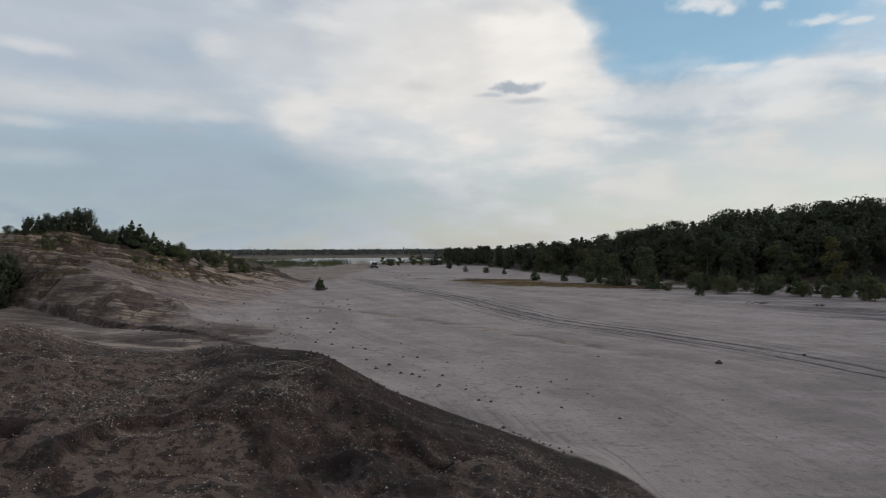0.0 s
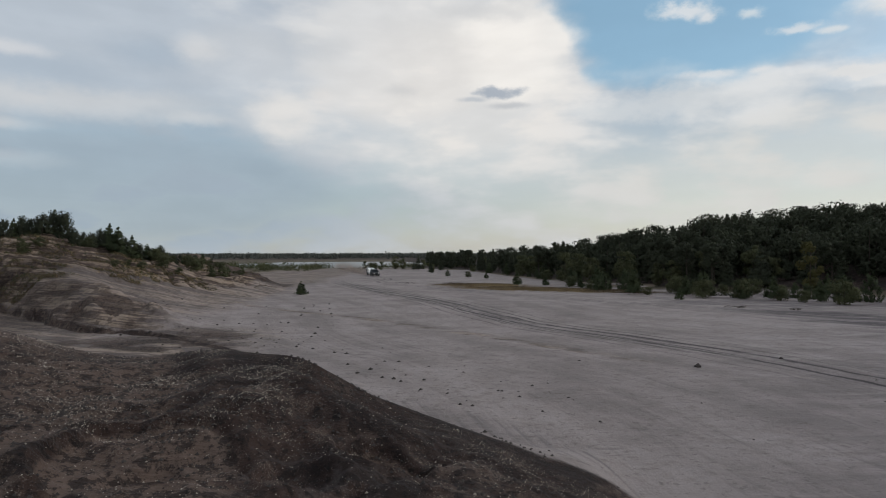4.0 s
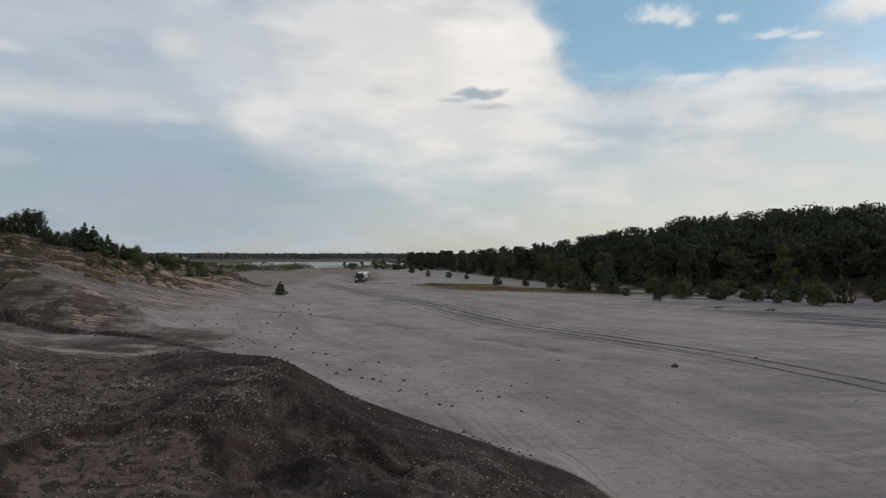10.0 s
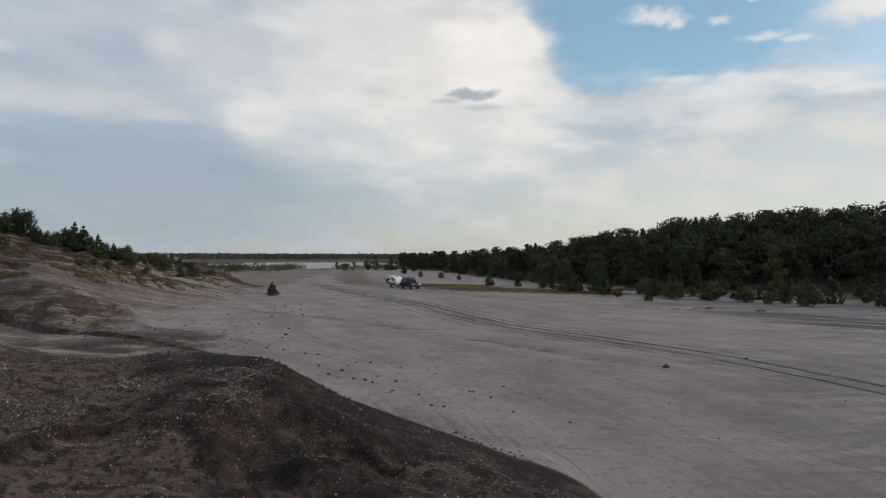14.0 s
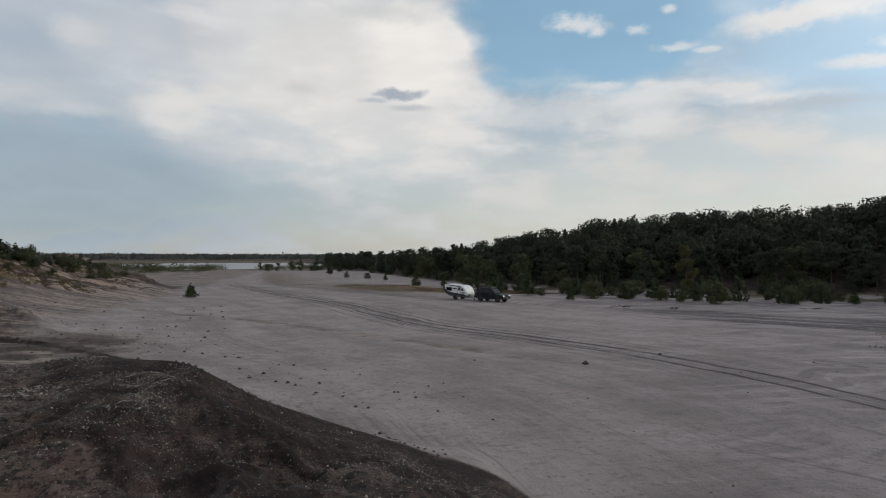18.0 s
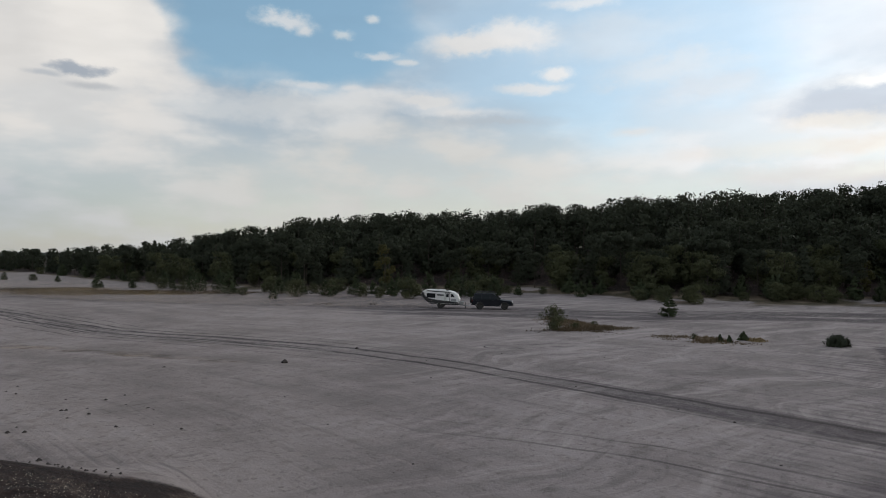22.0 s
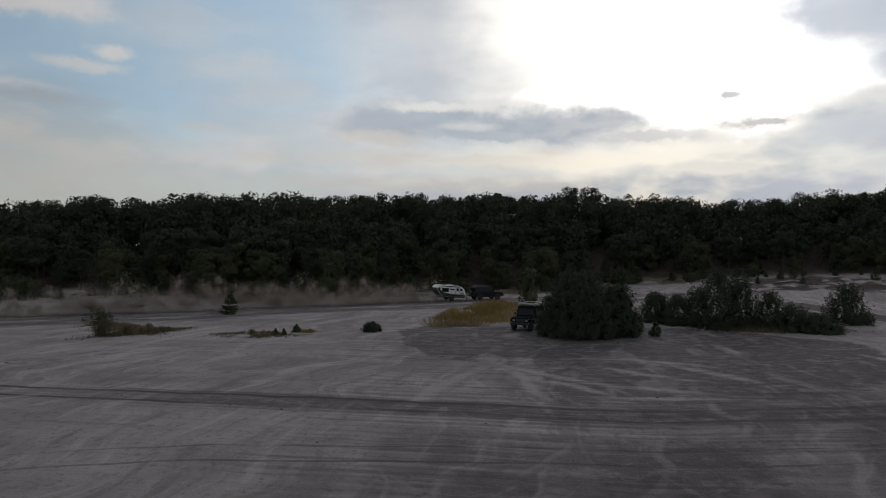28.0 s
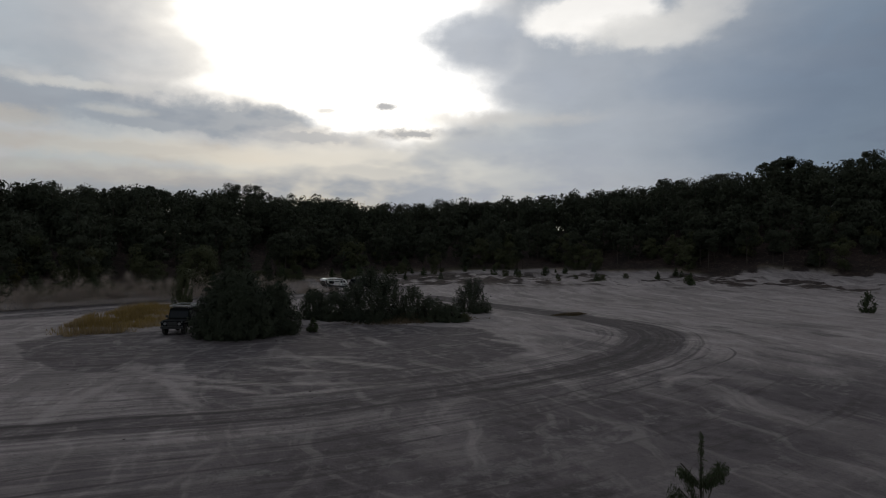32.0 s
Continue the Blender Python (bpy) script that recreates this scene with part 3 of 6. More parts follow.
def bearing(x, y):
    return np.degrees(np.arctan2(x, y))


# the wooded rim of the basin by bearing: foot of the wood, crest of the hill, its rise
RIM_AZ = [-180, -60, -5, 3, 8, 14, 22, 31, 40, 48, 57, 74, 84, 90, 98, 108, 122, 130, 140, 180]
RIM_FOOT = [170, 170, 300, 245, 178, 140, 118, 118, 120, 108, 98, 105, 118, 134, 150, 150, 142, 138, 138, 170]
RIM_CREST = [260, 260, 360, 300, 230, 195, 168, 160, 170, 165, 160, 165, 178, 190, 205, 205, 190, 180, 180, 260]
RIM_RISE = [6, 0, 0, 0, 0, 1.4, 3.0, 5, 6.5, 8, 9, 10.5, 11.5, 11.5, 9.5, 11, 13, 15, 14.5, 6]


def rim(az):
    return np.interp(az, RIM_AZ, RIM_FOOT), np.interp(az, RIM_AZ, RIM_CREST), np.interp(az, RIM_AZ, RIM_RISE)


def toe_x(y):
    """Where the sand dune's foot runs."""
    return np.interp(y, [-200, 10, 25, 36, 45, 60, 80, 100, 115, 130, 142, 160, 200], [-34, -34, -28, -22, -18, -19, -22, -25, -26, -28, -37, -70, -150])


def eased(xs, ys, soft):
    """A table with its corners rounded off."""
    grid = np.arange(-180, 180.01, .25)
    k = np.exp(-.5 * (np.arange(-12, 13) * .25 / soft) ** 2)
    return grid, np.convolve(np.pad(np.interp(grid, xs, ys), 12, mode="edge"), k / k.sum(), "valid")


# the dark knoll by bearing: distance and height of its brow, height of its near side
BROW_AZ = [-180, -60, -34.4, -32.3, -30.9, -29.4, -27.1, -24.6, -21.7, -19.9, -18.6, -16.3, -14, -11.6, -9.7, -8.2, -5.2, -1.8, .7, 3.7, 5.7, 8.7, 12.1, 14.4, 16.8, 18.3, 24, 40, 140, 180]
BROW_D = eased(BROW_AZ, [25, 25, 25, 25, 25, 25, 24.3, 23.8, 23.3, 23.1, 22.7, 21.9, 21.1, 19.9, 19.1, 18.8, 18.4, 18.2, 18.1, 18, 18, 18, 18, 17.9, 17.8, 17.4, 14, 9, 9, 25], .8)
BROW_Z = eased(BROW_AZ, [4.2, 4.2, 4.19, 3.98, 3.71, 3.47, 3.2, 3.05, 3.05, 3.24, 3.36, 3.37, 3.34, 3.40, 3.27, 3.02, 2.5, 2.09, 1.81, 1.54, 1.34, 1.04, .74, .50, .18, .05, 0, 0, 0, 4.2], .5)
NEAR_Z = eased([-180, -60, -19.6, -10.4, -7.1, -2.2, 3.8, 10.8, 17.6, 24, 40, 140, 180], [2.6, 2.6, 2.6, 2.5, 2.45, 2.3, 2.0, 1.5, 1.0, .6, .2, .2, 2.6], 1.0)


def knoll_edge(x, y):
    """How far inside the dark knoll a place is."""
    az = bearing(x, y)
    return np.interp(az, *BROW_D) + np.interp(az, [0, 10], [1.4, .1]) - np.hypot(x, y)


def slumps(x, y):
    """Where the crust of the knoll has caved in: above 0 inside, 1 in the large hollow's middle."""
    big = 1 - np.hypot((x + 5.2) / 2.3, (y - 12.4) / 2.1)
    small = np.maximum(1 - np.hypot((x + 2.6) / 1.0, (y - 12.2) / .9), 1 - np.hypot((x + .8) / 1.2, (y - 14.0) / .8))
    return np.maximum(np.maximum(big, small * .6), fbm(x, y, .33, 3, 303) - .28) + .3 * fbm(x, y, .8, 4, 305, .6)


def wear(x, y, d, az):
    """Where rain has washed the dune into ribs and gullies: its upper flank, and the bank above the ledge."""
    low = np.interp(az, [-60, -40, -32, -29, -23.5, -18, -15, -13], [76, 78, 80, 82, 86, 95, 108, 132])
    flank = smooth(-2.5, 3, d - low + 4 * fbm(x, y, .15, 3, 45)) * smooth(150, 138, d) * smooth(-11.5, -14, az)
    ledge = ledge_way(x, y)
    bank = smooth(0, .8, ledge) * smooth(8, 5, ledge + 2 * fbm(x, y, .2, 3, 46)) * smooth(-17, -24, x)
    return np.clip(flank + bank * .8, 0, 1)


def ledge_way(x, y):
    """How far a place lies behind the small ledge."""
    return y - np.interp(x, [-60, -44.5, -34, -28, -24, -19.6, -14.6, -9.9, -6], [76, 67, 58.6, 53, 52, 49.4, 44.5, 40.4, 38]) + .9 * fbm(x, y, .22, 4, 55)


def land(x, y):
    x, y = np.asarray(x, float), np.asarray(y, float)
    d, az = np.hypot(x, y), bearing(x, y)
    z = .12 * fbm(x, y, .03, 3, 5) + .05 * fbm(x, y, .18, 3, 9)
    # ripples and small hummocks of the flat
    z = z + .035 * fbm(x * .6 + y * .5, y - x * .3, .7, 3, 21) * np.clip(1.5 - d / 120, 0, 1)
    # dune with washed gullies and small terraces
    s = toe_x(y) - x + 3.0 * fbm(x, y, .06, 3, 31)
    far = smooth(78, 112, y)
    dune = 8.4 * ((1 - far) * smooth(0, 35, s * 1.03) + far * np.tanh(.047 * np.maximum(s, 0)))
    dune = dune * (1 - .22 * smooth(108, 126, d) * smooth(-19, -22, az))
    ledge = ledge_way(x, y)
    dune = dune * (.07 + .93 * np.maximum(smooth(-.12, 1, ledge / np.interp(x, [-46, -34, -26], [16, 11.5, 6])), smooth(-12, -8, x)))
    dune = dune + np.interp(az, [-40, -34, -31, -27, -22, -19], [.8, 1.1, 1.4, 1.5, 1.2, 0]) * np.exp(-((d - 99) / 11) ** 2)
    worn = wear(x, y, d, az)
    ribs = np.abs(fbm(.42 * x - .16 * y, .4 * x + .95 * y, .26, 4, 47, .58))
    step = fbm(.5 * x - .2 * y, .4 * x + .9 * y, .5, 4, 41, .6)
    dune = dune + worn * (.55 * step - 2.6 * np.clip(.26 - ribs, 0, 1) + .35)
    terr = (np.floor(dune * 1.1 + .4 * step) + smooth(.55, 1, (dune * 1.1 + .4 * step) % 1)) / 1.1 - .36 * step
    dune = dune + (terr - dune) * .75 * worn + worn * .22 * fbm(x, y, .8, 4, 49, .6)
    # ledge that runs out of the dune into the flat
    rise = np.interp(x, [-60, -44, -34, -27, -22, -17, -9, -6], [2.4, 2.4, 2.0, 2.0, .9, .35, .1, 0])
    dune = dune + rise * smooth(15, 4, ledge) * (.3 * smooth(0, .5, ledge) + .7 * smooth(.4, 4.0, ledge))
    z = z + np.maximum(dune, 0) * smooth(-250, -150, x) * smooth(172, 134, y)
    # dark knoll under and before the viewer
    brow, high, near = [np.interp(az, *q) for q in (BROW_D, BROW_Z, NEAR_Z)]
    dd = d + .35 * fbm(x, y, .3, 3, 61)
    inner = near + (high - near) * smooth(11.5, brow, dd)
    # a nearer fold, and the hollows where the crust has slumped
    r = dd - (brow - 2.5)
    inner = inner + smooth(-17, -12, az) * smooth(2, -4, az) * (.30 * np.exp(-(r / .9) ** 2) - .24 * np.exp(-((r - 1.5) / .7) ** 2))
    slump = slumps(x, y)
    inner = inner - (.24 * smooth(0, .16, slump) + .12 * smooth(.2, .7, slump) - .07 * np.exp(-((slump + .06) / .07) ** 2)) * smooth(18, 16, d)
    inner = inner + (.07 * fbm(x, y, 2.2, 3, 307, .65) + .05 * np.abs(fbm(x, y, 1.1, 3, 309))) * smooth(brow - .5, brow - 3, dd)
    k = smooth(brow + 4.5, brow, dd)
    lumps = .42 * fbm(x, y, .42, 4, 67) - .6 * np.clip(.25 - np.abs(fbm(x, y, .22, 3, 69)), 0, 1) + .12 * fbm(x, y, 1.5, 4, 71) - .16 * smooth(.05, .5, fbm(x, y, .9, 4, 73)) * smooth(17, 14, d)
    know = np.where(dd < brow, inner, high * k) + lumps * smooth(brow + 1, brow - 4, dd) * smooth(30, 5, az)
    z = np.maximum(z, know)
    z = np.maximum(z, 4.7 * smooth(11.5, 2, d))
    # wooded rim
    foot, crest, rise = rim(az)
    z = z + rise * smooth(foot - 4, crest, d) - .55 * rise * smooth(crest + 10, crest + 160, d)
    # sand bank that climbs to the wood at the far right of the flat
    bank = smooth(88, 150, d) * np.interp(az, [84, 96, 106, 120, 136, 160, 180], [0, 1.4, 2.3, 2.5, 2.9, 3, 3])
    rough = smooth(92, 102, az) * smooth(105, 125, d) * smooth(165, 140, d)
    z = z + bank + rough * (.8 * fbm(x, y, .1, 4, 81) + .9 * np.abs(fbm(x, y, .22, 4, 83)))
    # shallow lake basin far off
    lake = smooth(1, .75, np.hypot((x + 58) / 78, (y - 405) / 132))
    return z - 1.6 * lake


def drop(x, y):
    return float(land(np.array([x]), np.array([y]))[0])


def polar(az, d):
    return d * math.sin(radians(az)), d * math.cos(radians(az))


def along(pts, x, y):
    """Distance from a line of points, and the way along it."""
    best, run, acc = np.full(x.shape, 1e9), np.zeros(x.shape), 0.0
    for (ax, ay), (bx, by) in zip(pts, pts[1:]):
        ex, ey = bx - ax, by - ay
        n = math.hypot(ex, ey)
        t = np.clip(((x - ax) * ex + (y - ay) * ey) / (n * n), 0, 1)
        dx, dy = x - ax - t * ex, y - ay - t * ey
        q = np.hypot(dx, dy)
        side = np.where(ex * dy - ey * dx >= 0, 1, -1)
        near = q < np.abs(best)
        best, run = np.where(near, q * side, best), np.where(near, acc + t * n, run)
        acc += n
    return best, run


def glide(pts, n=8):
    """A smooth line through a few points."""
    p = [Vector((*q, 0)) for q in pts]
    p = [2 * p[0] - p[1], *p, 2 * p[-1] - p[-2]]
    out = []
    for i in range(1, len(p) - 2):
        for k in range(n):
            t = k / n
            a, b, c, d = p[i - 1], p[i], p[i + 1], p[i + 2]
            v = .5 * ((2 * b) + (c - a) * t + (2 * a - 5 * b + 4 * c - d) * t * t + (3 * b - a - 3 * c + d) * t ** 3)
            out.append((v.x, v.y))
    return out + [(p[-2].x, p[-2].y)]


MAIN_TRACK = glide([(-20, 150), (-17, 137), (-7, 108), (1.2, 88), (9, 60), (15.5, 48.5), (20.5, 39), (23.2, 30), (25, 18.2), (26.8, 6.3), (28.6, -3), (34.2, -15.5), (41.3, -24.3), (50, -30), (59, -30.8), (77, -26), (96, -20)], 6)
CAR_TRACK = glide([(q[1], q[2]) for q in CAR[::4]], 3)
THIN_TRACK = glide([(10, 27), (15.5, 18.5), (18.6, 12), (20.8, 5), (22.3, -1.5), (25, -8), (33, -21), (38, -28), (42, -30), (45, -28)])
# line, half gauge, rut width, strength
TRACKS = [
    (MAIN_TRACK, .85, .4, .6),
    (glide([(18, 45), (26, 30), (31, 15), (33, 0), (40, -16), (47, -23), (55, -27)]), .8, .28, .45),
    (CAR_TRACK, .8, .35, .6), (CAR_TRACK, 3.4, .5, .3),
    (glide([(30, 34), (36, 31), (40, 27), (42, 23)]), .8, .3, .55),
    (glide([(2, 60), (8, 70), (12, 84), (14, 96)]), .8, .3, .25),
    (glide([(60, -30), (66, -20), (70, -8), (86, 6), (98, 20)]), .8, .35, .4),
]


# edge of the damp fan of dark silt
FAN = [(57, 10.5), (56.8, 14.1), (55.6, 17.3), (51.6, 17.8), (44, 14.6), (39.9, 11.2), (37.7, 7.9), (33, 5.5), (30, 2.5), (29, -3), (33, -10), (42, -17), (56, -16), (62, -4)]
# pale sand washed out over the dark silt in branching threads
WASHES = [[(37.6, 7.3), (34.9, 5.3), (31, 3.8), (28.6, 2.2)], [(37.6, 7.3), (33.8, 8.1), (28.3, 8.7), (25.7, 9.4)], [(40.5, 8.5), (37.8, 6.7), (34.5, 2.2), (33.6, -.8), (32.8, -7.3)],
          [(40.1, 2.2), (37.8, -.8), (36, -5)], [(41.5, 4.7), (42.3, -.8), (41, -6)],
          [(34.4, 5.9), (33.3, 2.7), (30.7, -.6)], [(50, -14.3), (43.9, -17.3)], [(42.1, -1.7), (35.9, -7.9)], [(30.7, 2), (31.7, -3.2), (32.8, -7.3)], [(29, -18.4), (32, -21.2), (30.5, -24.3)]]


def within(poly, x, y):
    odd = np.zeros(x.shape, bool)
    for (ax, ay), (bx, by) in zip(poly, poly[1:] + poly[:1]):
        odd ^= ((ay > y) != (by > y)) & (x < (bx - ax) * (y - ay) / (by - ay + 1e-12) + ax)
    return odd


def washes():
    """The named threads, and many small ones running down the flat."""
    rng = random.Random(91)
    out = [(glide(w, 5), .27, .95) for w in WASHES]
    for i in range(64):
        az, d = rng.uniform(52, 128), rng.uniform(18, 50)
        x, y = d * math.sin(radians(az)), d * math.cos(radians(az))
        head, pts = math.pi + rng.gauss(.1, .25), []
        for k in range(rng.randint(4, 9)):
            pts.append((x, y))
            x, y, head = x + .9 * math.cos(head), y + .9 * math.sin(head), head + rng.gauss(0, .12)
        out.append((pts, rng.uniform(.06, .15), rng.uniform(.15, .45)))
        if rng.random() < .6:
            x, y = pts[1]
            head += rng.choice((-.7, .7))
            out.append(([(x + .9 * k * math.cos(head), y + .9 * k * math.sin(head)) for k in range(5)], rng.uniform(.06, .15), rng.uniform(.12, .4)))
    return out


def wash_mask(x, y):
    m = np.zeros(x.shape)
    n = .22 * fbm(x, y, .9, 3, 181)
    for pts, width, power in washes():
        lo, hi = np.min(pts, 0) - 2, np.max(pts, 0) + 2
        here = (x > lo[0]) & (x < hi[0]) & (y > lo[1]) & (y < hi[1])
        if not here.any():
            continue
        q, run = along(pts, x[here], y[here])
        size = np.clip(np.hypot(x[here], y[here]) / 36, .35, 1.1)
        total = sum(math.dist(a, b) for a, b in zip(pts, pts[1:]))
        ends = np.clip(np.minimum(run, total - run) / (.3 * total), .12, 1)
        m[here] = np.maximum(m[here], smooth(1.5, .3, np.abs(q + n[here] * size) / (width * size * (.5 + ends))) * ends * power)
    return m


def wheel_marks():
    """Many fainter skid and wheel marks, dark and pale, mostly along the common way across the flat."""
    rng = random.Random(77)
    marks = []
    for i in range(22):
        az, d = rng.uniform(-4, 132), rng.uniform(19, 62)
        x, y = d * math.sin(radians(az)), d * math.cos(radians(az))
        q, run = along(MAIN_TRACK, np.array([x]), np.array([y]))
        j = min(range(len(MAIN_TRACK) - 1), key=lambda k: (MAIN_TRACK[k][0] - x) ** 2 + (MAIN_TRACK[k][1] - y) ** 2)
        head = math.atan2(MAIN_TRACK[j + 1][1] - MAIN_TRACK[j][1], MAIN_TRACK[j + 1][0] - MAIN_TRACK[j][0]) + rng.gauss(0, .28 if d < 45 else .6)
        bend, step, pts = rng.gauss(0, .035), 2.2, []
        for k in range(rng.randint(6, 14)):
            pts.append((x, y))
            x, y, head = x + step * math.cos(head), y + step * math.sin(head), head + bend * step + rng.gauss(0, .03)
        marks.append((pts, rng.choice((.75, .8, .0)), rng.uniform(.26, .4), rng.choice((.1, .14, .18))))
    return marks


def soils(x, y, z):
    """What lies on top: lignite and painted shade, moist wheel tracks, greyed flat, ochre sand, scrub."""
    d, az = np.hypot(x, y), bearing(x, y)
    n1, n2 = fbm(x, y, .12, 4, 101), fbm(x, y, .5, 4, 103)
    k = knoll_edge(x, y) + .9 * fbm(x, y, .2, 3, 61) + .5 * n2
    coal_shade = smooth(-.6, .5, k) * (1 - .3 * smooth(.1, .4, fbm(x, y, .5, 4, 107, .65)) * smooth(4, 7, k))
    worn = wear(x, y, d, az)
    ribs = np.abs(fbm(.42 * x - .16 * y, .4 * x + .95 * y, .26, 4, 47, .58))
    # gullies between the ribs, darkened in the colour
    coal_shade = np.maximum(coal_shade, worn * smooth(.22, .06, ribs + .12 * n2) * .8)
    coal_shade = np.maximum(coal_shade, smooth(-24, -28, x + n1) * smooth(-46, -38, x) * smooth(112, 118, y) * smooth(138, 130, y) * .8)
    ledge = ledge_way(x, y)
    # shaded face of the ledge, put into the colour as a dark line
    coal_shade = np.maximum(coal_shade, smooth(-.2, .05, ledge) * smooth(.65, .25, ledge - .25 * n2) * smooth(-.55, -.1, n1 + .7 * n2) * np.interp(x, [-60, -34, -14, -8, -6], [1, 1, 1, .8, 0]) * (1.05 + .4 * n2))
    coal_shade = np.maximum(coal_shade, smooth(.2, .8, ledge) * smooth(7, 4, ledge + 2 * n1) * smooth(-20, -25, x) * (.32 + .6 * n2 + .5 * n1))
    # the knoll: brown loam on its near side, a black brow, grey floors and dark crusts where it slumped
    brow = np.interp(az, *BROW_D)
    slump = slumps(x, y)
    loam = smooth(-13, -21, az + 7 * n2) * (.86 + .4 * n1) + .48 * smooth(-12, -5, az + 4 * n1) * (1 + 1.2 * n2)
    loam = loam * (1 - .95 * smooth(-3.3, -1.9, d - brow + .8 * n2) * smooth(-22, -18.5, az + 2 * n2))
    loam = loam + (1.1 - loam) * smooth(.1, .3, slump) * smooth(17.5, 16, d) * smooth(-14, -18, az)
    loam = loam * (1 - np.exp(-((slump - .03) / .075) ** 2) * smooth(17.5, 16, d))
    ochre = np.maximum(worn * (.8 + .2 * n1), np.clip(loam, 0, 1) * smooth(-120, -70, az) * smooth(0, 1.5, k))
    ochre = np.maximum(ochre, .55 * smooth(-18, -27, x + 3 * n1) * smooth(40, 50, d))
    coal_shade = np.maximum(coal_shade, (.44 + .25 * n1) * smooth(-23, -33, x + 3 * n1) * smooth(46, 54, d) * smooth(96, 84, d))
    near = smooth(-6, -17, x) * smooth(22, 28, d) * smooth(64, 50, d)
    ochre, coal_shade = np.maximum(ochre, near * .6), np.maximum(coal_shade, near * smooth(-.25, .35, n1 + .6 * n2) * .72)
    q, run = along(glide([(-24, 84), (-17.4, 75.5), (-4.6, 62.3), (8.5, 44.9), (13, 38)]), x, y)
    ochre = np.maximum(ochre, smooth(1.5, .2, np.abs(q + .6 * n2)) * (.42 + .4 * n2))
    track = np.zeros(x.shape)
    for pts, half, width, power in TRACKS + wheel_marks():
        lo, hi = np.min(pts, 0) - 4, np.max(pts, 0) + 4
        here = (x > lo[0]) & (x < hi[0]) & (y > lo[1]) & (y < hi[1])
        q, run = np.full(x.shape, 1e3), np.zeros(x.shape)
        if not here.any():
            continue
        q[here], run[here] = along(pts, x[here], y[here])
        broken = .75 + .25 * smooth(-.5, .3, fbm(run, q * 2, .12, 3, 121 + int(half * 10)))
        rut = smooth(width, width * .3, np.abs(np.abs(q + .25 * fbm(run, run * 0, .15, 2, 131)) - half)) * broken
        track = np.maximum(track, rut * power)
    q, run = along(MAIN_TRACK, x, y)
    wide = np.interp(run, [0, 40, 110, 165, 200, 240], [1.5, 3.0, 1.2, 1.6, 2.6, 2.2])
    track = np.maximum(track, smooth(wide * 1.4, wide * .6, np.abs(q)) * np.interp(run, [0, 120, 160, 195, 240], [.22, .24, .78, .98, .95]))
    # damp fan of dark silt, washed in streaks
    q, run = along(FAN + FAN[:1], x, y)
    fan = smooth(-.5, .9, np.where(within(FAN, x, y), np.abs(q), -np.abs(q)) + .9 * n2 + 1.2 * n1)
    wash = fbm(x * .35 + y * .2, y * .9 - x * .15, .45, 4, 151)
    fan = np.maximum(fan * (.35 + .65 * smooth(-.45, .05, wash + .25)), smooth(.9, .3, np.abs(q + .5 * n2)) * smooth(36, 40, x) * smooth(4, 8, y) * .95)
    # open flat toned greyer and darker with bearing, in streaks
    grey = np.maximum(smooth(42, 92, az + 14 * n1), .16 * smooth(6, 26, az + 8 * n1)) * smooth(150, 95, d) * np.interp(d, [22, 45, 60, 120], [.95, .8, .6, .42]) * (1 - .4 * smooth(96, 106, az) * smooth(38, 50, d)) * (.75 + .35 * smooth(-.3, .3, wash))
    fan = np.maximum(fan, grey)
    fan = np.maximum(fan, .65 * smooth(15, 23, az) * smooth(52, 42, az) * smooth(80, 88, d + 4 * n1) * smooth(120, 108, d) * smooth(-.35, .15, wash))
    fan = np.maximum(fan, .75 * smooth(1.4, .55, np.hypot((x - 30) / 34, (y + 34) / 30) + .4 * n1) * smooth(-.1, .35, wash))
    q, run = along(CAR_TRACK, x, y)
    fan = np.maximum(fan, smooth(10, 4, np.abs(q + 4 + 3 * n1)) * smooth(-.55, .1, fbm(q, run * .12, .6, 4, 161)) * smooth(26, 40, x) * .95)
    lightstreak = smooth(.0, .35, fbm(q * .5 + x * .2, y * .25 + x * .1, .35, 3, 171)) * .25 * smooth(70, 35, d)
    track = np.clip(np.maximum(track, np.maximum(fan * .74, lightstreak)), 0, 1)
    foot, crest, rise = rim(az)
    scrub = smooth(foot - 14, foot + 2, d + 7 * n1) * smooth(-30, 4, az) * smooth(102, 90, az) * smooth(-.35, .1, n1 + .3 * n2)
    scrub = np.maximum(scrub, smooth(foot - 2, foot + 6, d + 5 * n1) * smooth(-20, 6, az) * .95)
    scrub = np.maximum(scrub, smooth(240, 262, y + 12 * n1) * smooth(2, -8, x - 30) * (d < 330) * .6)
    scrub = np.maximum(scrub, smooth(560, 600, y))
    coal_shade = np.maximum(coal_shade, smooth(560, 600, y) * .62)
    scrub = np.maximum(scrub, smooth(-48, -60, x + 6 * n1) * smooth(50, 70, d) * .9)
    scrub = np.maximum(scrub, smooth(foot, foot + 10, d + 5 * n1) * (az > 90))
    rough = smooth(92, 102, az) * smooth(105, 122, d) * smooth(165, 140, d)
    coal_shade = np.maximum(coal_shade, rough * smooth(-.15, .25, n1 + .6 * n2) * .8)
    # leaf litter under the wood
    coal_shade = np.maximum(coal_shade, smooth(foot + 2, foot + 9, d + 5 * n1) * smooth(-6, 2, az) * smooth(175, 150, az))
    return np.stack([coal_shade, track, np.clip(ochre, 0, 1), np.clip(scrub, 0, 1)], -1)


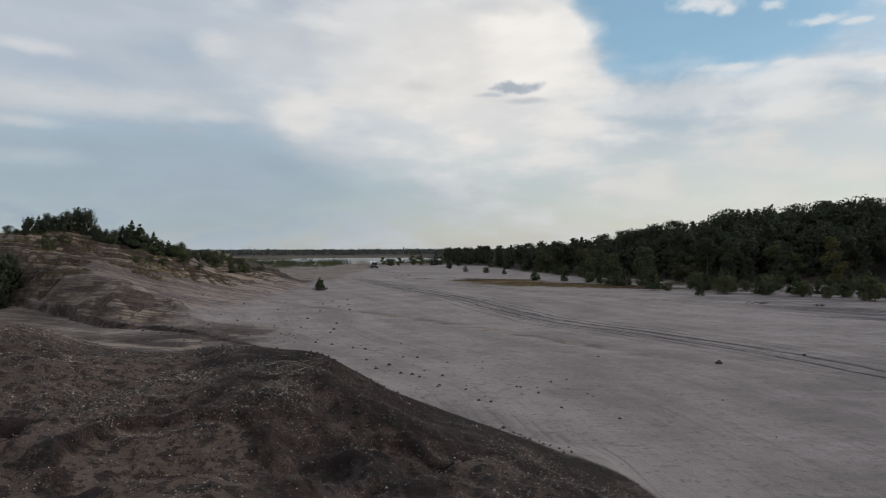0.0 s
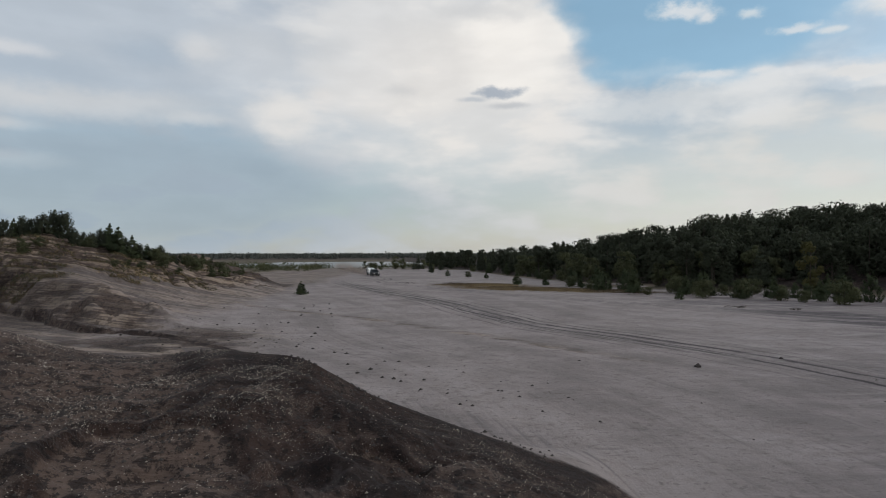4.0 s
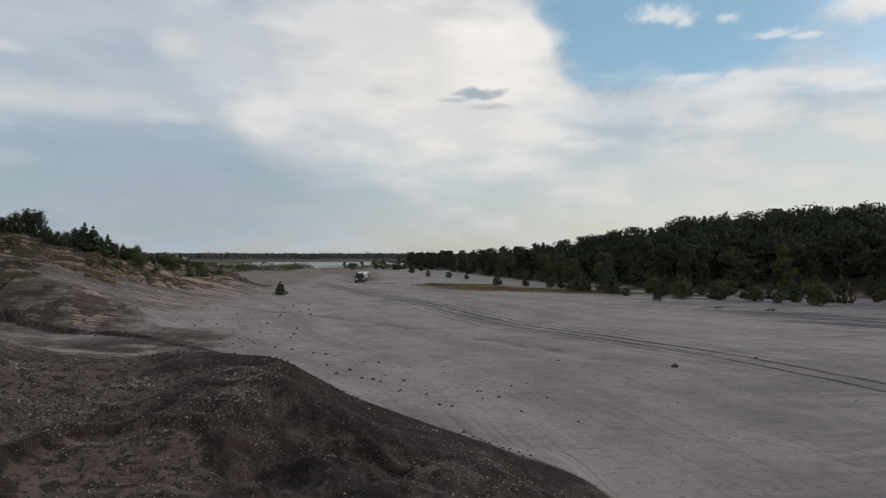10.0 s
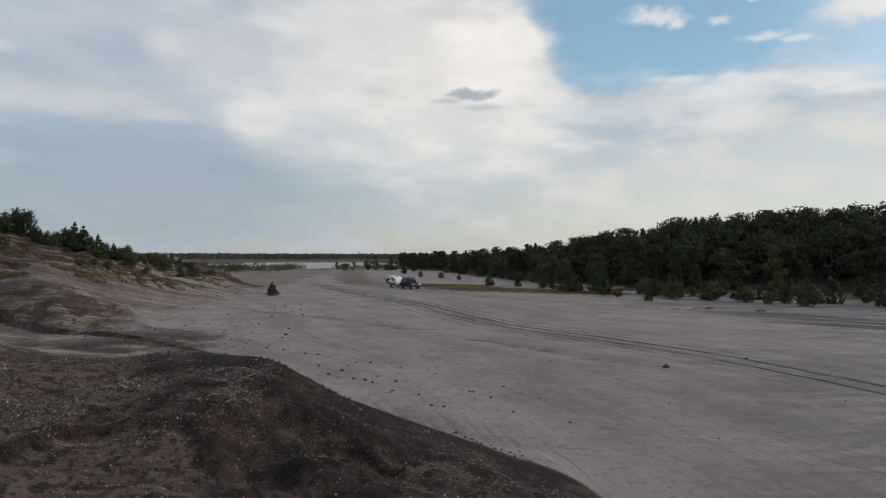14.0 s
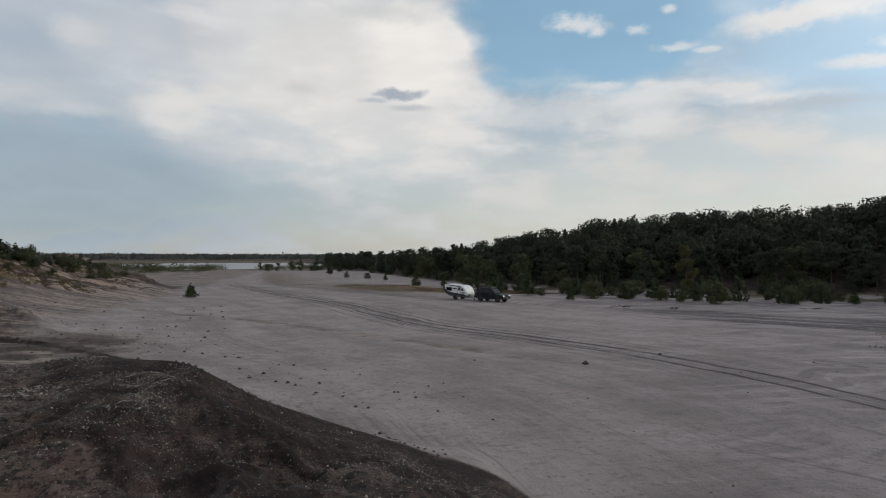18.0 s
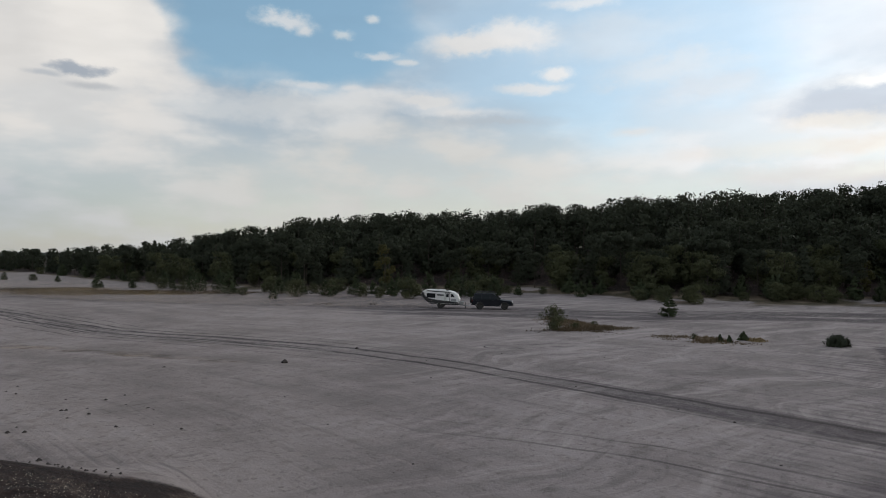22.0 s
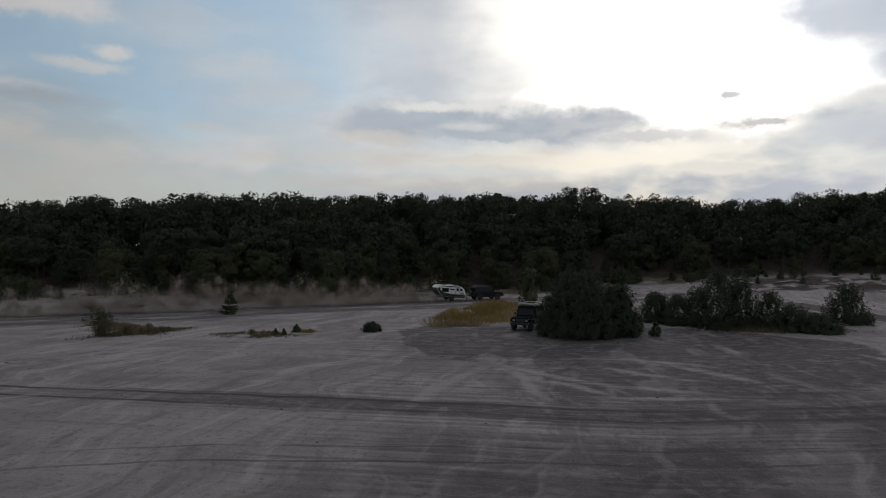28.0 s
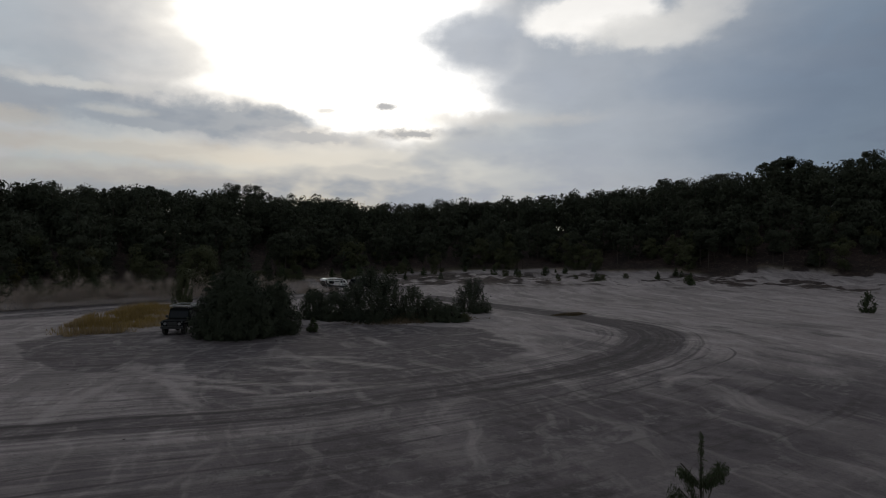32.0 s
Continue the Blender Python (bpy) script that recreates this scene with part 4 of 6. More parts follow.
def build_ground():
    # one sheet to the horizon, finer where it is near
    fine = np.arange(-42, 140, .22)
    coarse = np.arange(140.5, 317.5, 1.6)
    az = np.radians(np.concatenate([fine, coarse]))
    steep = 6.5 / np.tan(np.radians(np.arange(22, .36, -.09)))
    dist = np.concatenate([[.05], np.arange(.6, 9, .6), np.arange(9, steep[0] - .05, .12), steep[steep < 46], np.arange(46.3, 68, .36), np.arange(68.5, 140, .85), steep[steep > 140.5], [1250, 1500, 1900, 2500, 3400, 4700]])
    D, Z = np.meshgrid(dist, az, indexing="ij")
    x, y = D * np.sin(Z), D * np.cos(Z)
    z = land(x, y)
    n, m = D.shape
    soil = soils(x, y, z)
    z = z - .05 * np.clip(soil[..., 1] * 1.3 - .3, 0, 1) * (np.hypot(x, y) < 160)
    i, j = np.meshgrid(np.arange(n - 1), np.arange(m), indexing="ij")
    k = (j + 1) % m
    faces = np.stack([i * m + j, i * m + k, (i + 1) * m + k, (i + 1) * m + j], -1).reshape(-1, 4)
    me = mesh_from("ground", np.stack([x, y, z], -1).reshape(-1, 3), faces[:, ::-1], M_GROUND, True)
    q, run = along(MAIN_TRACK, x, y)
    qc, runc = along(CAR_TRACK, x, y)
    w = me.attributes.new("way", "FLOAT_COLOR", "POINT")
    w.data.foreach_set("color", np.stack([run, q, runc, qc], -1).reshape(-1).astype(np.float32))
    qt, runt = along(THIN_TRACK, x, y)
    w = me.attributes.new("by_way", "FLOAT_COLOR", "POINT")
    w.data.foreach_set("color", np.stack([runt, qt, wash_mask(x, y), smooth(50, 12, bearing(x, y))], -1).reshape(-1).astype(np.float32))
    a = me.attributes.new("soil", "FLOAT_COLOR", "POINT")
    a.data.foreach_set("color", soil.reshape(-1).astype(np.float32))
    tagged(new("ground", me), "pale sand flat with dark lignite knolls, dunes and wheel tracks", "ground", kind="structure")


build_ground()


def build_water():
    v, f = [], []
    n = 48
    for i in range(n):
        a = 2 * math.pi * i / n
        v.append((-58 + 80 * math.cos(a) * (1 + .06 * math.sin(5 * a)), 405 + 135 * math.sin(a) * (1 + .05 * math.sin(3 * a)), -.75))
    bm = bmesh.new()
    bm.faces.new([bm.verts.new(q) for q in v])
    ob = part("water", bm, M_WATER, None)
    tagged(ob, "calm pale lake reflecting the sky beyond the sand", "lake", kind="structure")


build_water()

# ---- plants ----


def clumps(rng, centres, size, squash=.42, up=0.7):
    """Small leaf sprays: slim triangles, turned at random."""
    n = len(centres)
    u = rng.normal(size=(n, 3))
    u[:, 2] += up
    u /= np.linalg.norm(u, axis=1, keepdims=True)
    w = rng.normal(size=(n, 3))
    w -= (w * u).sum(1, keepdims=True) * u
    w /= np.linalg.norm(w, axis=1, keepdims=True) + 1e-9
    s = (size * rng.uniform(.6, 1.4, n))[:, None]
    c = np.asarray(centres)
    verts = np.stack([c - u * s - w * s * squash, c - u * s * .8 + w * s * squash, c + u * s * 1.2], 1).reshape(-1, 3)
    return verts, np.arange(3 * n).reshape(-1, 3)


def unit(v):
    return v / (np.linalg.norm(v, axis=1, keepdims=True) + 1e-9)


def sprays(rng, centres, out, size, squash=.5, ruffle=.28):
    """Leaf sprays lying on the surface of a crown, shaded by the way each faces."""
    n = len(centres)
    nrm = unit(out + rng.normal(0, ruffle, (n, 3)))
    u = rng.normal(size=(n, 3))
    u = unit(u - .8 * (u * nrm).sum(1, keepdims=True) * nrm)
    w = unit(np.cross(u, nrm) + rng.normal(0, .35, (n, 3)))
    w = w * np.where((np.cross(w, u) * nrm).sum(1, keepdims=True) < 0, -1, 1)
    s = (size * rng.uniform(.6, 1.4, n))[:, None]
    c = np.asarray(centres)
    verts = np.stack([c - u * s - w * s * squash, c - u * s * .8 + w * s * squash, c + u * s * 1.2], 1).reshape(-1, 3)
    return verts, np.arange(3 * n).reshape(-1, 3), np.repeat(nrm, 3, 0)


def conifer_points(rng, height, radius, n, start=.06, droop=.12, power=.85):
    """Needle clumps along whorls of branches, thick at the tips."""
    whorls = max(12, int(height * 5))
    zs = np.clip(np.linspace(start, .97, whorls) + rng.normal(0, .02, whorls), .02, .98)
    pts, out = [], []
    share = (1.05 - zs) ** 1.1
    share = share / share.sum()
    for z, q in zip(zs, share):
        k = int(rng.integers(4, 6))
        count = max(3, int(n * q / k))
        for b in range(k):
            a = rng.uniform(0, 2 * math.pi)
            reach = radius * (1 - z) ** power * rng.uniform(.65, 1.15) + .03 * height * .3
            t = rng.uniform(.12, 1, count) ** .7
            rise = reach * (.32 * t - droop * t * t) + rng.normal(0, .08, count) * reach
            side = rng.normal(0, .2, count) * reach * t
            pts.append(np.stack([reach * t * math.cos(a) - side * math.sin(a), reach * t * math.sin(a) + side * math.cos(a), z * height + rise], 1))
            out.append(np.tile([math.cos(a), math.sin(a), .55], (count, 1)))
    tip = np.stack([rng.normal(0, .02, 10), rng.normal(0, .02, 10), rng.uniform(.93, 1.0, 10) * height], 1)
    return np.concatenate(pts + [tip]), np.concatenate(out + [np.tile([0, 0, 1.0], (10, 1))])


def crown_points(rng, height, radius, n, low=.3):
    """Round clusters on limbs: an uneven crown with gaps."""
    k = int(rng.integers(18, 28))
    pts, out = [], []
    for i in range(k):
        z = rng.uniform(low, .93)
        f = math.sin(math.pi * min(1, max(.12, (z - low * .6) / (1.02 - low * .6)))) ** .6
        a, r = rng.uniform(0, 2 * math.pi), radius * f * rng.uniform(.25, .85)
        size = radius * rng.uniform(.24, .48)
        v = rng.normal(size=(n // k, 3))
        v /= np.linalg.norm(v, axis=1, keepdims=True)
        v *= (rng.uniform(.35, 1, len(v)) ** .4)[:, None] * size * np.array([1, 1, .75])
        pts.append(v + [r * math.cos(a), r * math.sin(a), z * height])
        out.append(unit(v) + [.5 * math.cos(a), .5 * math.sin(a), .25])
    return np.concatenate(pts), np.concatenate(out)


def dome_points(rng, height, radius, n):
    """A dense bush, leafy to the ground: shoots of needles that point up and out."""
    shoots = max(24, n // 26)
    pts, faced = [], []
    for i in range(shoots):
        u = rng.uniform(0, 1) ** .8 if i % 4 else rng.uniform(0, .12)
        a = rng.uniform(0, 2 * math.pi)
        z = u * height * .84
        edge = radius * max(.02, 1 - (u * .97) ** 1.8) ** .6 * rng.uniform(.5, 1.0)
        c = np.array([edge * math.cos(a), edge * math.sin(a), z + .1])
        out = np.array([math.cos(a) * .6, math.sin(a) * .6, .9 + u])
        out /= np.linalg.norm(out)
        t = rng.uniform(-.6, 1, n // shoots) * rng.uniform(.25, .62) * (1 + .5 * u) * min(1.2, height * .3)
        faced.append(np.tile([math.cos(a), math.sin(a), .3 + u], (n // shoots, 1)))
        pts.append(c + t[:, None] * out + rng.normal(0, .10 * min(1, radius * .5), (n // shoots, 3)))
    p = np.concatenate(pts)
    p[:, 2] = np.clip(p[:, 2], .05, None)
    return p, np.concatenate(faced)


def stem_arrays(rng, height, r0, sides=6, lean=.03, limbs=(), rings=6):
    """A tapered, slightly bent trunk with limbs, as arrays of quads."""
    verts, faces = [], []

    def rod(a, b, ra, rb, bend, steps):
        base = len(verts)
        a, b = np.array(a, float), np.array(b, float)
        side = np.cross(b - a, [.3, .5, .2])
        side /= np.linalg.norm(side)
        other = np.cross(b - a, side)
        other /= np.linalg.norm(other)
        for i in range(steps + 1):
            t = i / steps
            c = a + (b - a) * t + side * bend * math.sin(math.pi * t)
            r = ra + (rb - ra) * t
            for s in range(sides):
                q = 2 * math.pi * s / sides
                verts.append(c + r * (side * math.cos(q) + other * math.sin(q)))
        for i in range(steps):
            for s in range(sides):
                p, q = base + i * sides + s, base + i * sides + (s + 1) % sides
                faces.append((p, q, q + sides, p + sides))
    rod((0, 0, -.25), (lean * height, lean * .5 * height, height * .95), r0, r0 * .15, lean * height, rings)
    for z, a, reach, rise in limbs:
        x = lean * height * z
        rod((x, x * .5, z * height), (x + reach * math.cos(a), x * .5 + reach * math.sin(a), z * height + rise), r0 * .4 * (1.1 - z), .012, reach * .08, 2)
    return np.array(verts), np.array(faces)


def plant(name, kind, seed, height, radius, n, size, mat, label, category="tree", group=""):
    """One tree or shrub: trunk and crown."""
    rng = np.random.default_rng(seed)
    ob = thing(name, label, category, group)
    if kind == "conifer":
        limbs = [(z, rng.uniform(0, 6.28), radius * (1 - z) ** .85 * .8, radius * .2 * (1 - z)) for z in np.linspace(.1, .85, max(6, int(height * 2)))]
        pts, out = conifer_points(rng, height, radius, n)
        low = .012
    elif kind == "pine":
        limbs = [(z, rng.uniform(0, 6.28), radius * .7, height * .08) for z in np.linspace(.45, .88, 9)]
        pts, out = crown_points(rng, height, radius, n, .5)
        low = .014
    elif kind == "dome":
        limbs = [(z, rng.uniform(0, 6.28), radius * .7, height * .12) for z in np.linspace(.08, .7, 12)]
        pts, out = dome_points(rng, height, radius, n)
        low = .014
    else:
        limbs = [(z, rng.uniform(0, 6.28), radius * .7, height * .12) for z in np.linspace(.12, .8, 10)]
        pts, out = crown_points(rng, height, radius, n, .12)
        low = .016
    v, f = stem_arrays(rng, height, max(.02, height * low), 6, rng.uniform(-.02, .02), limbs)
    child("trunk", mesh_from("trunk", v, f, M_BARK, True), ob)
    v, f, nrm = sprays(rng, pts, out, size)
    child("crown", mesh_from("crown", v, f, mat, False, nrm), ob)
    return ob


def put(ob, x, y, turn=0.0, scale=1.0, first=False):
    """The thing itself (first) or a copy of it, standing on the land."""
    if first:
        ob.scale = (scale,) * 3
        ob.matrix_basis = pose(x, y, drop(x, y) - .04, 0, 0, turn) @ Matrix.Diagonal((scale, scale, scale, 1))
        return ob
    ob2 = copy_thing(ob, pose(x, y, drop(x, y) - .04, 0, 0, turn))
    ob2.scale = (scale,) * 3
    return ob2


def build_woods():
    rng = np.random.default_rng(7)
    kinds = []
    for i in range(4):
        kinds.append(plant("pine_tree", "conifer", 100 + i, 8.0, 2.5 + .3 * (i % 2), 2400, .2, M_PINE, "dark green conifer at the foot of the wooded slope", "tree", "trees at the wood's edge"))
    for i in range(3):
        kinds.append(plant("scots_pine", "pine", 120 + i, 11.0, 2.9, 2400, .22, M_PINE, "tall dark pine with bare lower trunk in the wood", "tree", "trees at the wood's edge"))
    for i in range(3):
        kinds.append(plant("birch_tree", "broad", 140 + i, 8.0, 2.9, 2600, .2, M_BROAD, "leafy dull green broadleaf tree at the wood's edge", "tree", "trees at the wood's edge"))
    young = []
    for i in range(4):
        young.append(plant("young_pine", "conifer" if i % 2 else "dome", 160 + i, 3.0, 1.3, 1800, .12, M_YOUNG, "bushy young green pine on the sand before the wood", "tree", "young pines"))
    bush = []
    for i in range(3):
        bush.append(plant("edge_bush", "broad", 180 + i, 2.2, 1.5, 1800, .1, M_BROAD, "low dull green bush at the wood's edge", "bush", "bushes at the wood's edge"))
    yellow = plant("yellowing_birch", "broad", 190, 8.5, 1.7, 1200, .2, M_YELLOW, "slender birch with yellowing leaves", "tree")
    used = set()

    def place(ob, x, y, s):
        put(ob, x, y, rng.uniform(0, 360), s, ob not in used)
        used.add(ob)
    # front rows of the wood
    for i in range(230):
        az = rng.uniform(3, 141)
        foot, crest, rise = rim(az)
        d = foot + 3 + 16 * rng.uniform() ** 1.3
        x, y = polar(az, d)
        if rng.uniform() < (.3 if az < 50 else .1):
            place(kinds[int(rng.integers(0, 4))], x, y, rng.uniform(.5, .95))
        else:
            place(kinds[int(rng.integers(4, 10))], x, y, rng.uniform(.55, .9))
    for i in range(150):
        az = rng.uniform(4, 100)
        foot, crest, rise = rim(az)
        d = foot - 9 + 12 * rng.uniform()
        if az > 60 and d < foot - 1:
            d += 7
        if 14 < az < 44 and rng.uniform() < .75:
            d = rng.uniform(97, 110) + max(0, 22 - az) * 1.6
        x, y = polar(az, d)
        place((young + bush)[int(rng.integers(0, 7))], x, y, rng.uniform(.5, 1.25))
    x, y = polar(31.2, 112)
    place(yellow, x, y, 1.0)
    x, y = polar(69.5, 110)
    place(yellow, x, y, .62)
    # the tallest crowns that stand out over the crest
    for az, d, s in ((129.2, 186, 1.25), (130.3, 187, 1.35), (131.4, 186, 1.2), (134.9, 185, 1.15), (135.8, 184, 1.3), (137.2, 184, 1.2), (121.2, 190, 1.15), (122.6, 191, 1.1), (125.4, 188, 1.1), (84.6, 178, 1.2), (86.2, 180, 1.2), (78.3, 172, 1.1), (66.0, 164, 1.05), (52.4, 164, 1.1), (45.0, 168, 1.1), (30.8, 163, 1.1), (19.6, 172, 1.0)):
        x, y = polar(az, d)
        place(kinds[4 + int(rng.integers(0, 3))], x, y, s)
    # the mass of the wood behind, up to the crest and over it
    V, F, O, TV, TF = [], [], [], [], []
    nv = tv = 0
    count = 0
    while count < 1750:
        az = rng.uniform(0, 146)
        foot, crest, rise = rim(az)
        t = rng.uniform() if rng.uniform() < .8 else rng.uniform(.82, 1)
        d = foot + 12 + (crest + 14 - foot - 12) * t ** .8
        x, y = polar(az, d)
        z = drop(x, y)
        front = t < .3
        h = rng.uniform(6.5, 10) if front else rng.uniform(8.5, 12.2)
        h *= float(np.interp(az, [0, 8, 16, 24], [.62, .72, .85, 1]))
        if rng.uniform() < float(np.interp(az, [10, 30], [.4, .06])):
            (pts, out), size = conifer_points(rng, h * .95, h * .27, 480, .05), .30
        else:
            (pts, out), size = crown_points(rng, h, h * rng.uniform(.25, .36), 500, .12), .31
        v, f, nrm = sprays(rng, pts + [x, y, z], out, size, .62)
        V.append(v), F.append(f + nv), O.append(nrm)
        nv += len(v)
        v, f = stem_arrays(rng, h, .16, 5, .01, (), 2)
        TV.append(v + [x, y, z]), TF.append(f + tv)
        tv += len(v)
        count += 1
    # crowded crowns along the crest that close the wood
    for i in range(420):
        az = rng.uniform(16, 146)
        foot, crest, rise = rim(az)
        x, y = polar(az, crest + rng.uniform(-14, 8))
        h = rng.uniform(7.5, 10)
        z = drop(x, y)
        pts, out = crown_points(rng, h, h * .32, 330, .05)
        v, f, nrm = sprays(rng, pts + [x, y, z], out, .40, .7)
        V.append(v), F.append(f + nv), O.append(nrm)
        nv += len(v)
        v, f = stem_arrays(rng, h, .16, 5, .01, (), 2)
        TV.append(v + [x, y, z]), TF.append(f + tv)
        tv += len(v)
    wood = thing("far_wood", "dense dark mixed wood covering the slope", "wood")
    tagged(wood, kind="stuff")
    child("crown", mesh_from("wood_crowns", np.concatenate(V), np.concatenate(F), M_PINE, False, np.concatenate(O)), wood)
    child("trunk", mesh_from("wood_trunks", np.concatenate(TV), np.concatenate(TF), M_BARK), wood)
    return kinds, young, bush


KINDS, YOUNG, BUSH = build_woods()


def build_bare_tree():
    rng = np.random.default_rng(37)
    x, y = polar(101.6, 203)
    z = drop(x, y)
    h = 23.6 - z
    limbs = [(q, rng.uniform(0, 6.28), h * .22 * (1.25 - q), h * .16) for q in np.linspace(.45, .93, 26)]
    ob = thing("bare_tree", "leafless pale tree standing out over the wood", "tree")
    v, f = stem_arrays(rng, h, .2, 6, .01, limbs)
    child("trunk", mesh_from("trunk", v, f, M_DEAD, True), ob)
    ob.matrix_basis = pose(x, y, z)


build_bare_tree()


def build_distance():
    """Low woods on the horizon and scrub round the lake."""
    rng = np.random.default_rng(11)
    V, F, n = [], [], 0
    for i in range(1500):
        x, y = rng.uniform(-900, 260), rng.uniform(680, 1500)
        h = rng.uniform(4, 7)
        v, f = clumps(rng, rng.normal(0, 1, (26, 3)) * [7, 3, h * .2] + [x, y, drop(x, y) + h * .45], 2.0)
        V.append(v), F.append(f + n)
        n += len(v)
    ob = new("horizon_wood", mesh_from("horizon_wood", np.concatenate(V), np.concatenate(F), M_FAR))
    tagged(ob, "flat woods along the far horizon, tinted pale for haze", "wood", kind="stuff")
    V, F, n = [], [], 0
    for i in range(420):
        a = rng.uniform()
        if a < .55:
            x, y, h = rng.uniform(-150, -42), rng.uniform(225, 300), rng.uniform(1.2, 3.2)
        elif a < .8:
            x, y, h = rng.uniform(-30, 20), rng.uniform(285, 330), rng.uniform(.8, 2.2)
        else:
            x, y, h = rng.uniform(-260, -90), rng.uniform(180, 300), rng.uniform(1.5, 5)
        v, f = clumps(rng, rng.normal(0, 1, (90, 3)) * [h * .5, h * .5, h * .26] + [x, y, drop(x, y) + h * .42], h * .13)
        V.append(v), F.append(f + n)
        n += len(v)
    ob = new("lakeside_scrub", mesh_from("lakeside_scrub", np.concatenate(V), np.concatenate(F), M_BROAD))
    tagged(ob, "low green scrub along the lake shore", "scrub", kind="stuff")


build_distance()


def build_dune_plants():
    rng = np.random.default_rng(13)
    lone = plant("small_pine", "conifer", 201, 2.2, 1.25, 3200, .08, M_YOUNG, "small bushy pine alone at the foot of the dune", "tree")
    put(lone, -19.2, 100.8, 20, 1, True)
    # crest of the dune: taller trees, falling away towards its tip
    domes = []
    for i in range(3):
        domes.append(plant("rounded_pine", "dome", 220 + i, 3.6, 1.5, 3200, .14, M_PINE, "dense rounded dark pine on the crest of the dune", "tree", "pines on the dune"))
    firs = []
    for i in range(2):
        firs.append(plant("pointed_pine", "conifer", 230 + i, 3.6, 1.5, 3200, .14, M_YOUNG, "pointed young pine on the crest of the dune", "tree", "pines on the dune"))
    used = set()
    for az, d, kind, s in ((-34.9, 82, domes[0], 1.45), (-34.1, 84, domes[1], 1.2), (-36.0, 84, domes[2], 1.5), (-32.6, 97, domes[1], .7), (-32.0, 98, firs[0], .8), (-31.5, 98, domes[2], .72), (-30.9, 98, domes[0], .75), (-30.2, 97, domes[1], .7), (-29.5, 99, domes[2], .8), (-28.8, 98, domes[0], .95), (-28.1, 96, domes[1], .6), (-27.5, 97, domes[2], .5),
                           (-26.9, 98, domes[0], .55), (-26.3, 99, domes[1], .6), (-25.7, 99, firs[0], .95), (-25.1, 98, firs[1], 1.1), (-24.6, 99, domes[2], .7), (-24.1, 99, firs[0], .95), (-23.6, 101, domes[0], .65), (-23.0, 103, firs[1], .7), (-22.5, 104, domes[1], .55), (-22.0, 106, domes[2], .55), (-21.5, 108, firs[0], .55), (-21.0, 110, domes[0], .5), (-20.5, 113, domes[1], .5), (-20.0, 116, domes[2], .45), (-19.4, 119, domes[0], .45), (-18.8, 122, firs[1], .5), (-18.2, 125, domes[1], .4), (-26.0, 103, domes[2], .6), (-24.9, 104, domes[1], .6), (-22.8, 109, domes[0], .5),
                           (-34.4, 86, BUSH[1], .6), (-31.6, 92, BUSH[2], .45), (-19.3, 112, BUSH[0], 1.0), (-19.9, 110, BUSH[1], .8), (-22.4, 101, BUSH[1], .8), (-21.9, 102, BUSH[2], .7), (-17.2, 117, BUSH[2], .75), (-24.4, 94, BUSH[0], .45), (-27.2, 94, BUSH[1], .6), (-18.2, 113, BUSH[2], .5), (-21.2, 104, BUSH[0], .45), (-30.4, 92, BUSH[1], .5), (-16.2, 122, BUSH[0], .55), (-16.8, 124, firs[0], .4)):
        x, y = polar(az, d)
        put(kind, x, y, rng.uniform(0, 360), s, kind not in used and kind not in BUSH)
        used.add(kind)
    # low scrub that runs on along the crest, and single bushes on the flank
    for i in range(36):
        az = -34 + 17 * (i + rng.uniform(-.4, .4)) / 36
        x, y = polar(az, float(np.interp(az, [-34, -29, -24, -21, -18, -16], [98, 98, 100, 107, 123, 132])) + rng.uniform(-2, 3))
        put(BUSH[int(rng.integers(0, 3))], x, y, rng.uniform(0, 360), rng.uniform(.25, .5))
    for az, d, s in ((-31.4, 90, .6), (-34.2, 86, 1.0), (-21.9, 99, .85), (-19.4, 105, .95), (-18.1, 107, .6), (-17.3, 111, .75), (-17.0, 112, .55), (-25.3, 90, .4), (-23.4, 92, .45), (-20.6, 99, .5), (-15.8, 118, .5)):
        x, y = polar(az, d)
        put(BUSH[int(rng.integers(0, 3))], x, y, rng.uniform(0, 360), s)
    # tufts of heath and dry grass on the washed flank
    n = 26000
    az, d = rng.uniform(-37, -13, n), rng.uniform(76, 138, n)
    x, y = d * np.sin(np.radians(az)), d * np.cos(np.radians(az))
    keep = (wear(x, y, d, az) > .35) & (fbm(x * .5, y, .16, 4, 221) + .5 * fbm(x, y, .6, 3, 223) > .14 + .2 * rng.uniform(size=n))
    x, y = x[keep], y[keep]
    pick = rng.uniform(size=len(x)) + .5 * fbm(x, y, .2, 3, 225)
    for lo, hi, mat, label in ((-9, .62, M_HEATH, "brown heath tufts on the washed dune"), (.62, .9, M_BROAD, "low green tufts on the washed dune"), (.9, 9, M_STRAW, "pale dry grass tufts on the washed dune")):
        here = (pick >= lo) & (pick < hi)
        bx, by = np.repeat(x[here], 9), np.repeat(y[here], 9)
        bx, by = bx + rng.normal(0, .16, len(bx)), by + rng.normal(0, .16, len(by))
        v, f = clumps(rng, np.stack([bx, by, land(bx, by) + rng.uniform(0, .22, len(bx))], 1), .11, .3, 1.3)
        tagged(new("dune_grass", mesh_from("dune_grass", v, f, mat)), label, "grass", kind="stuff")
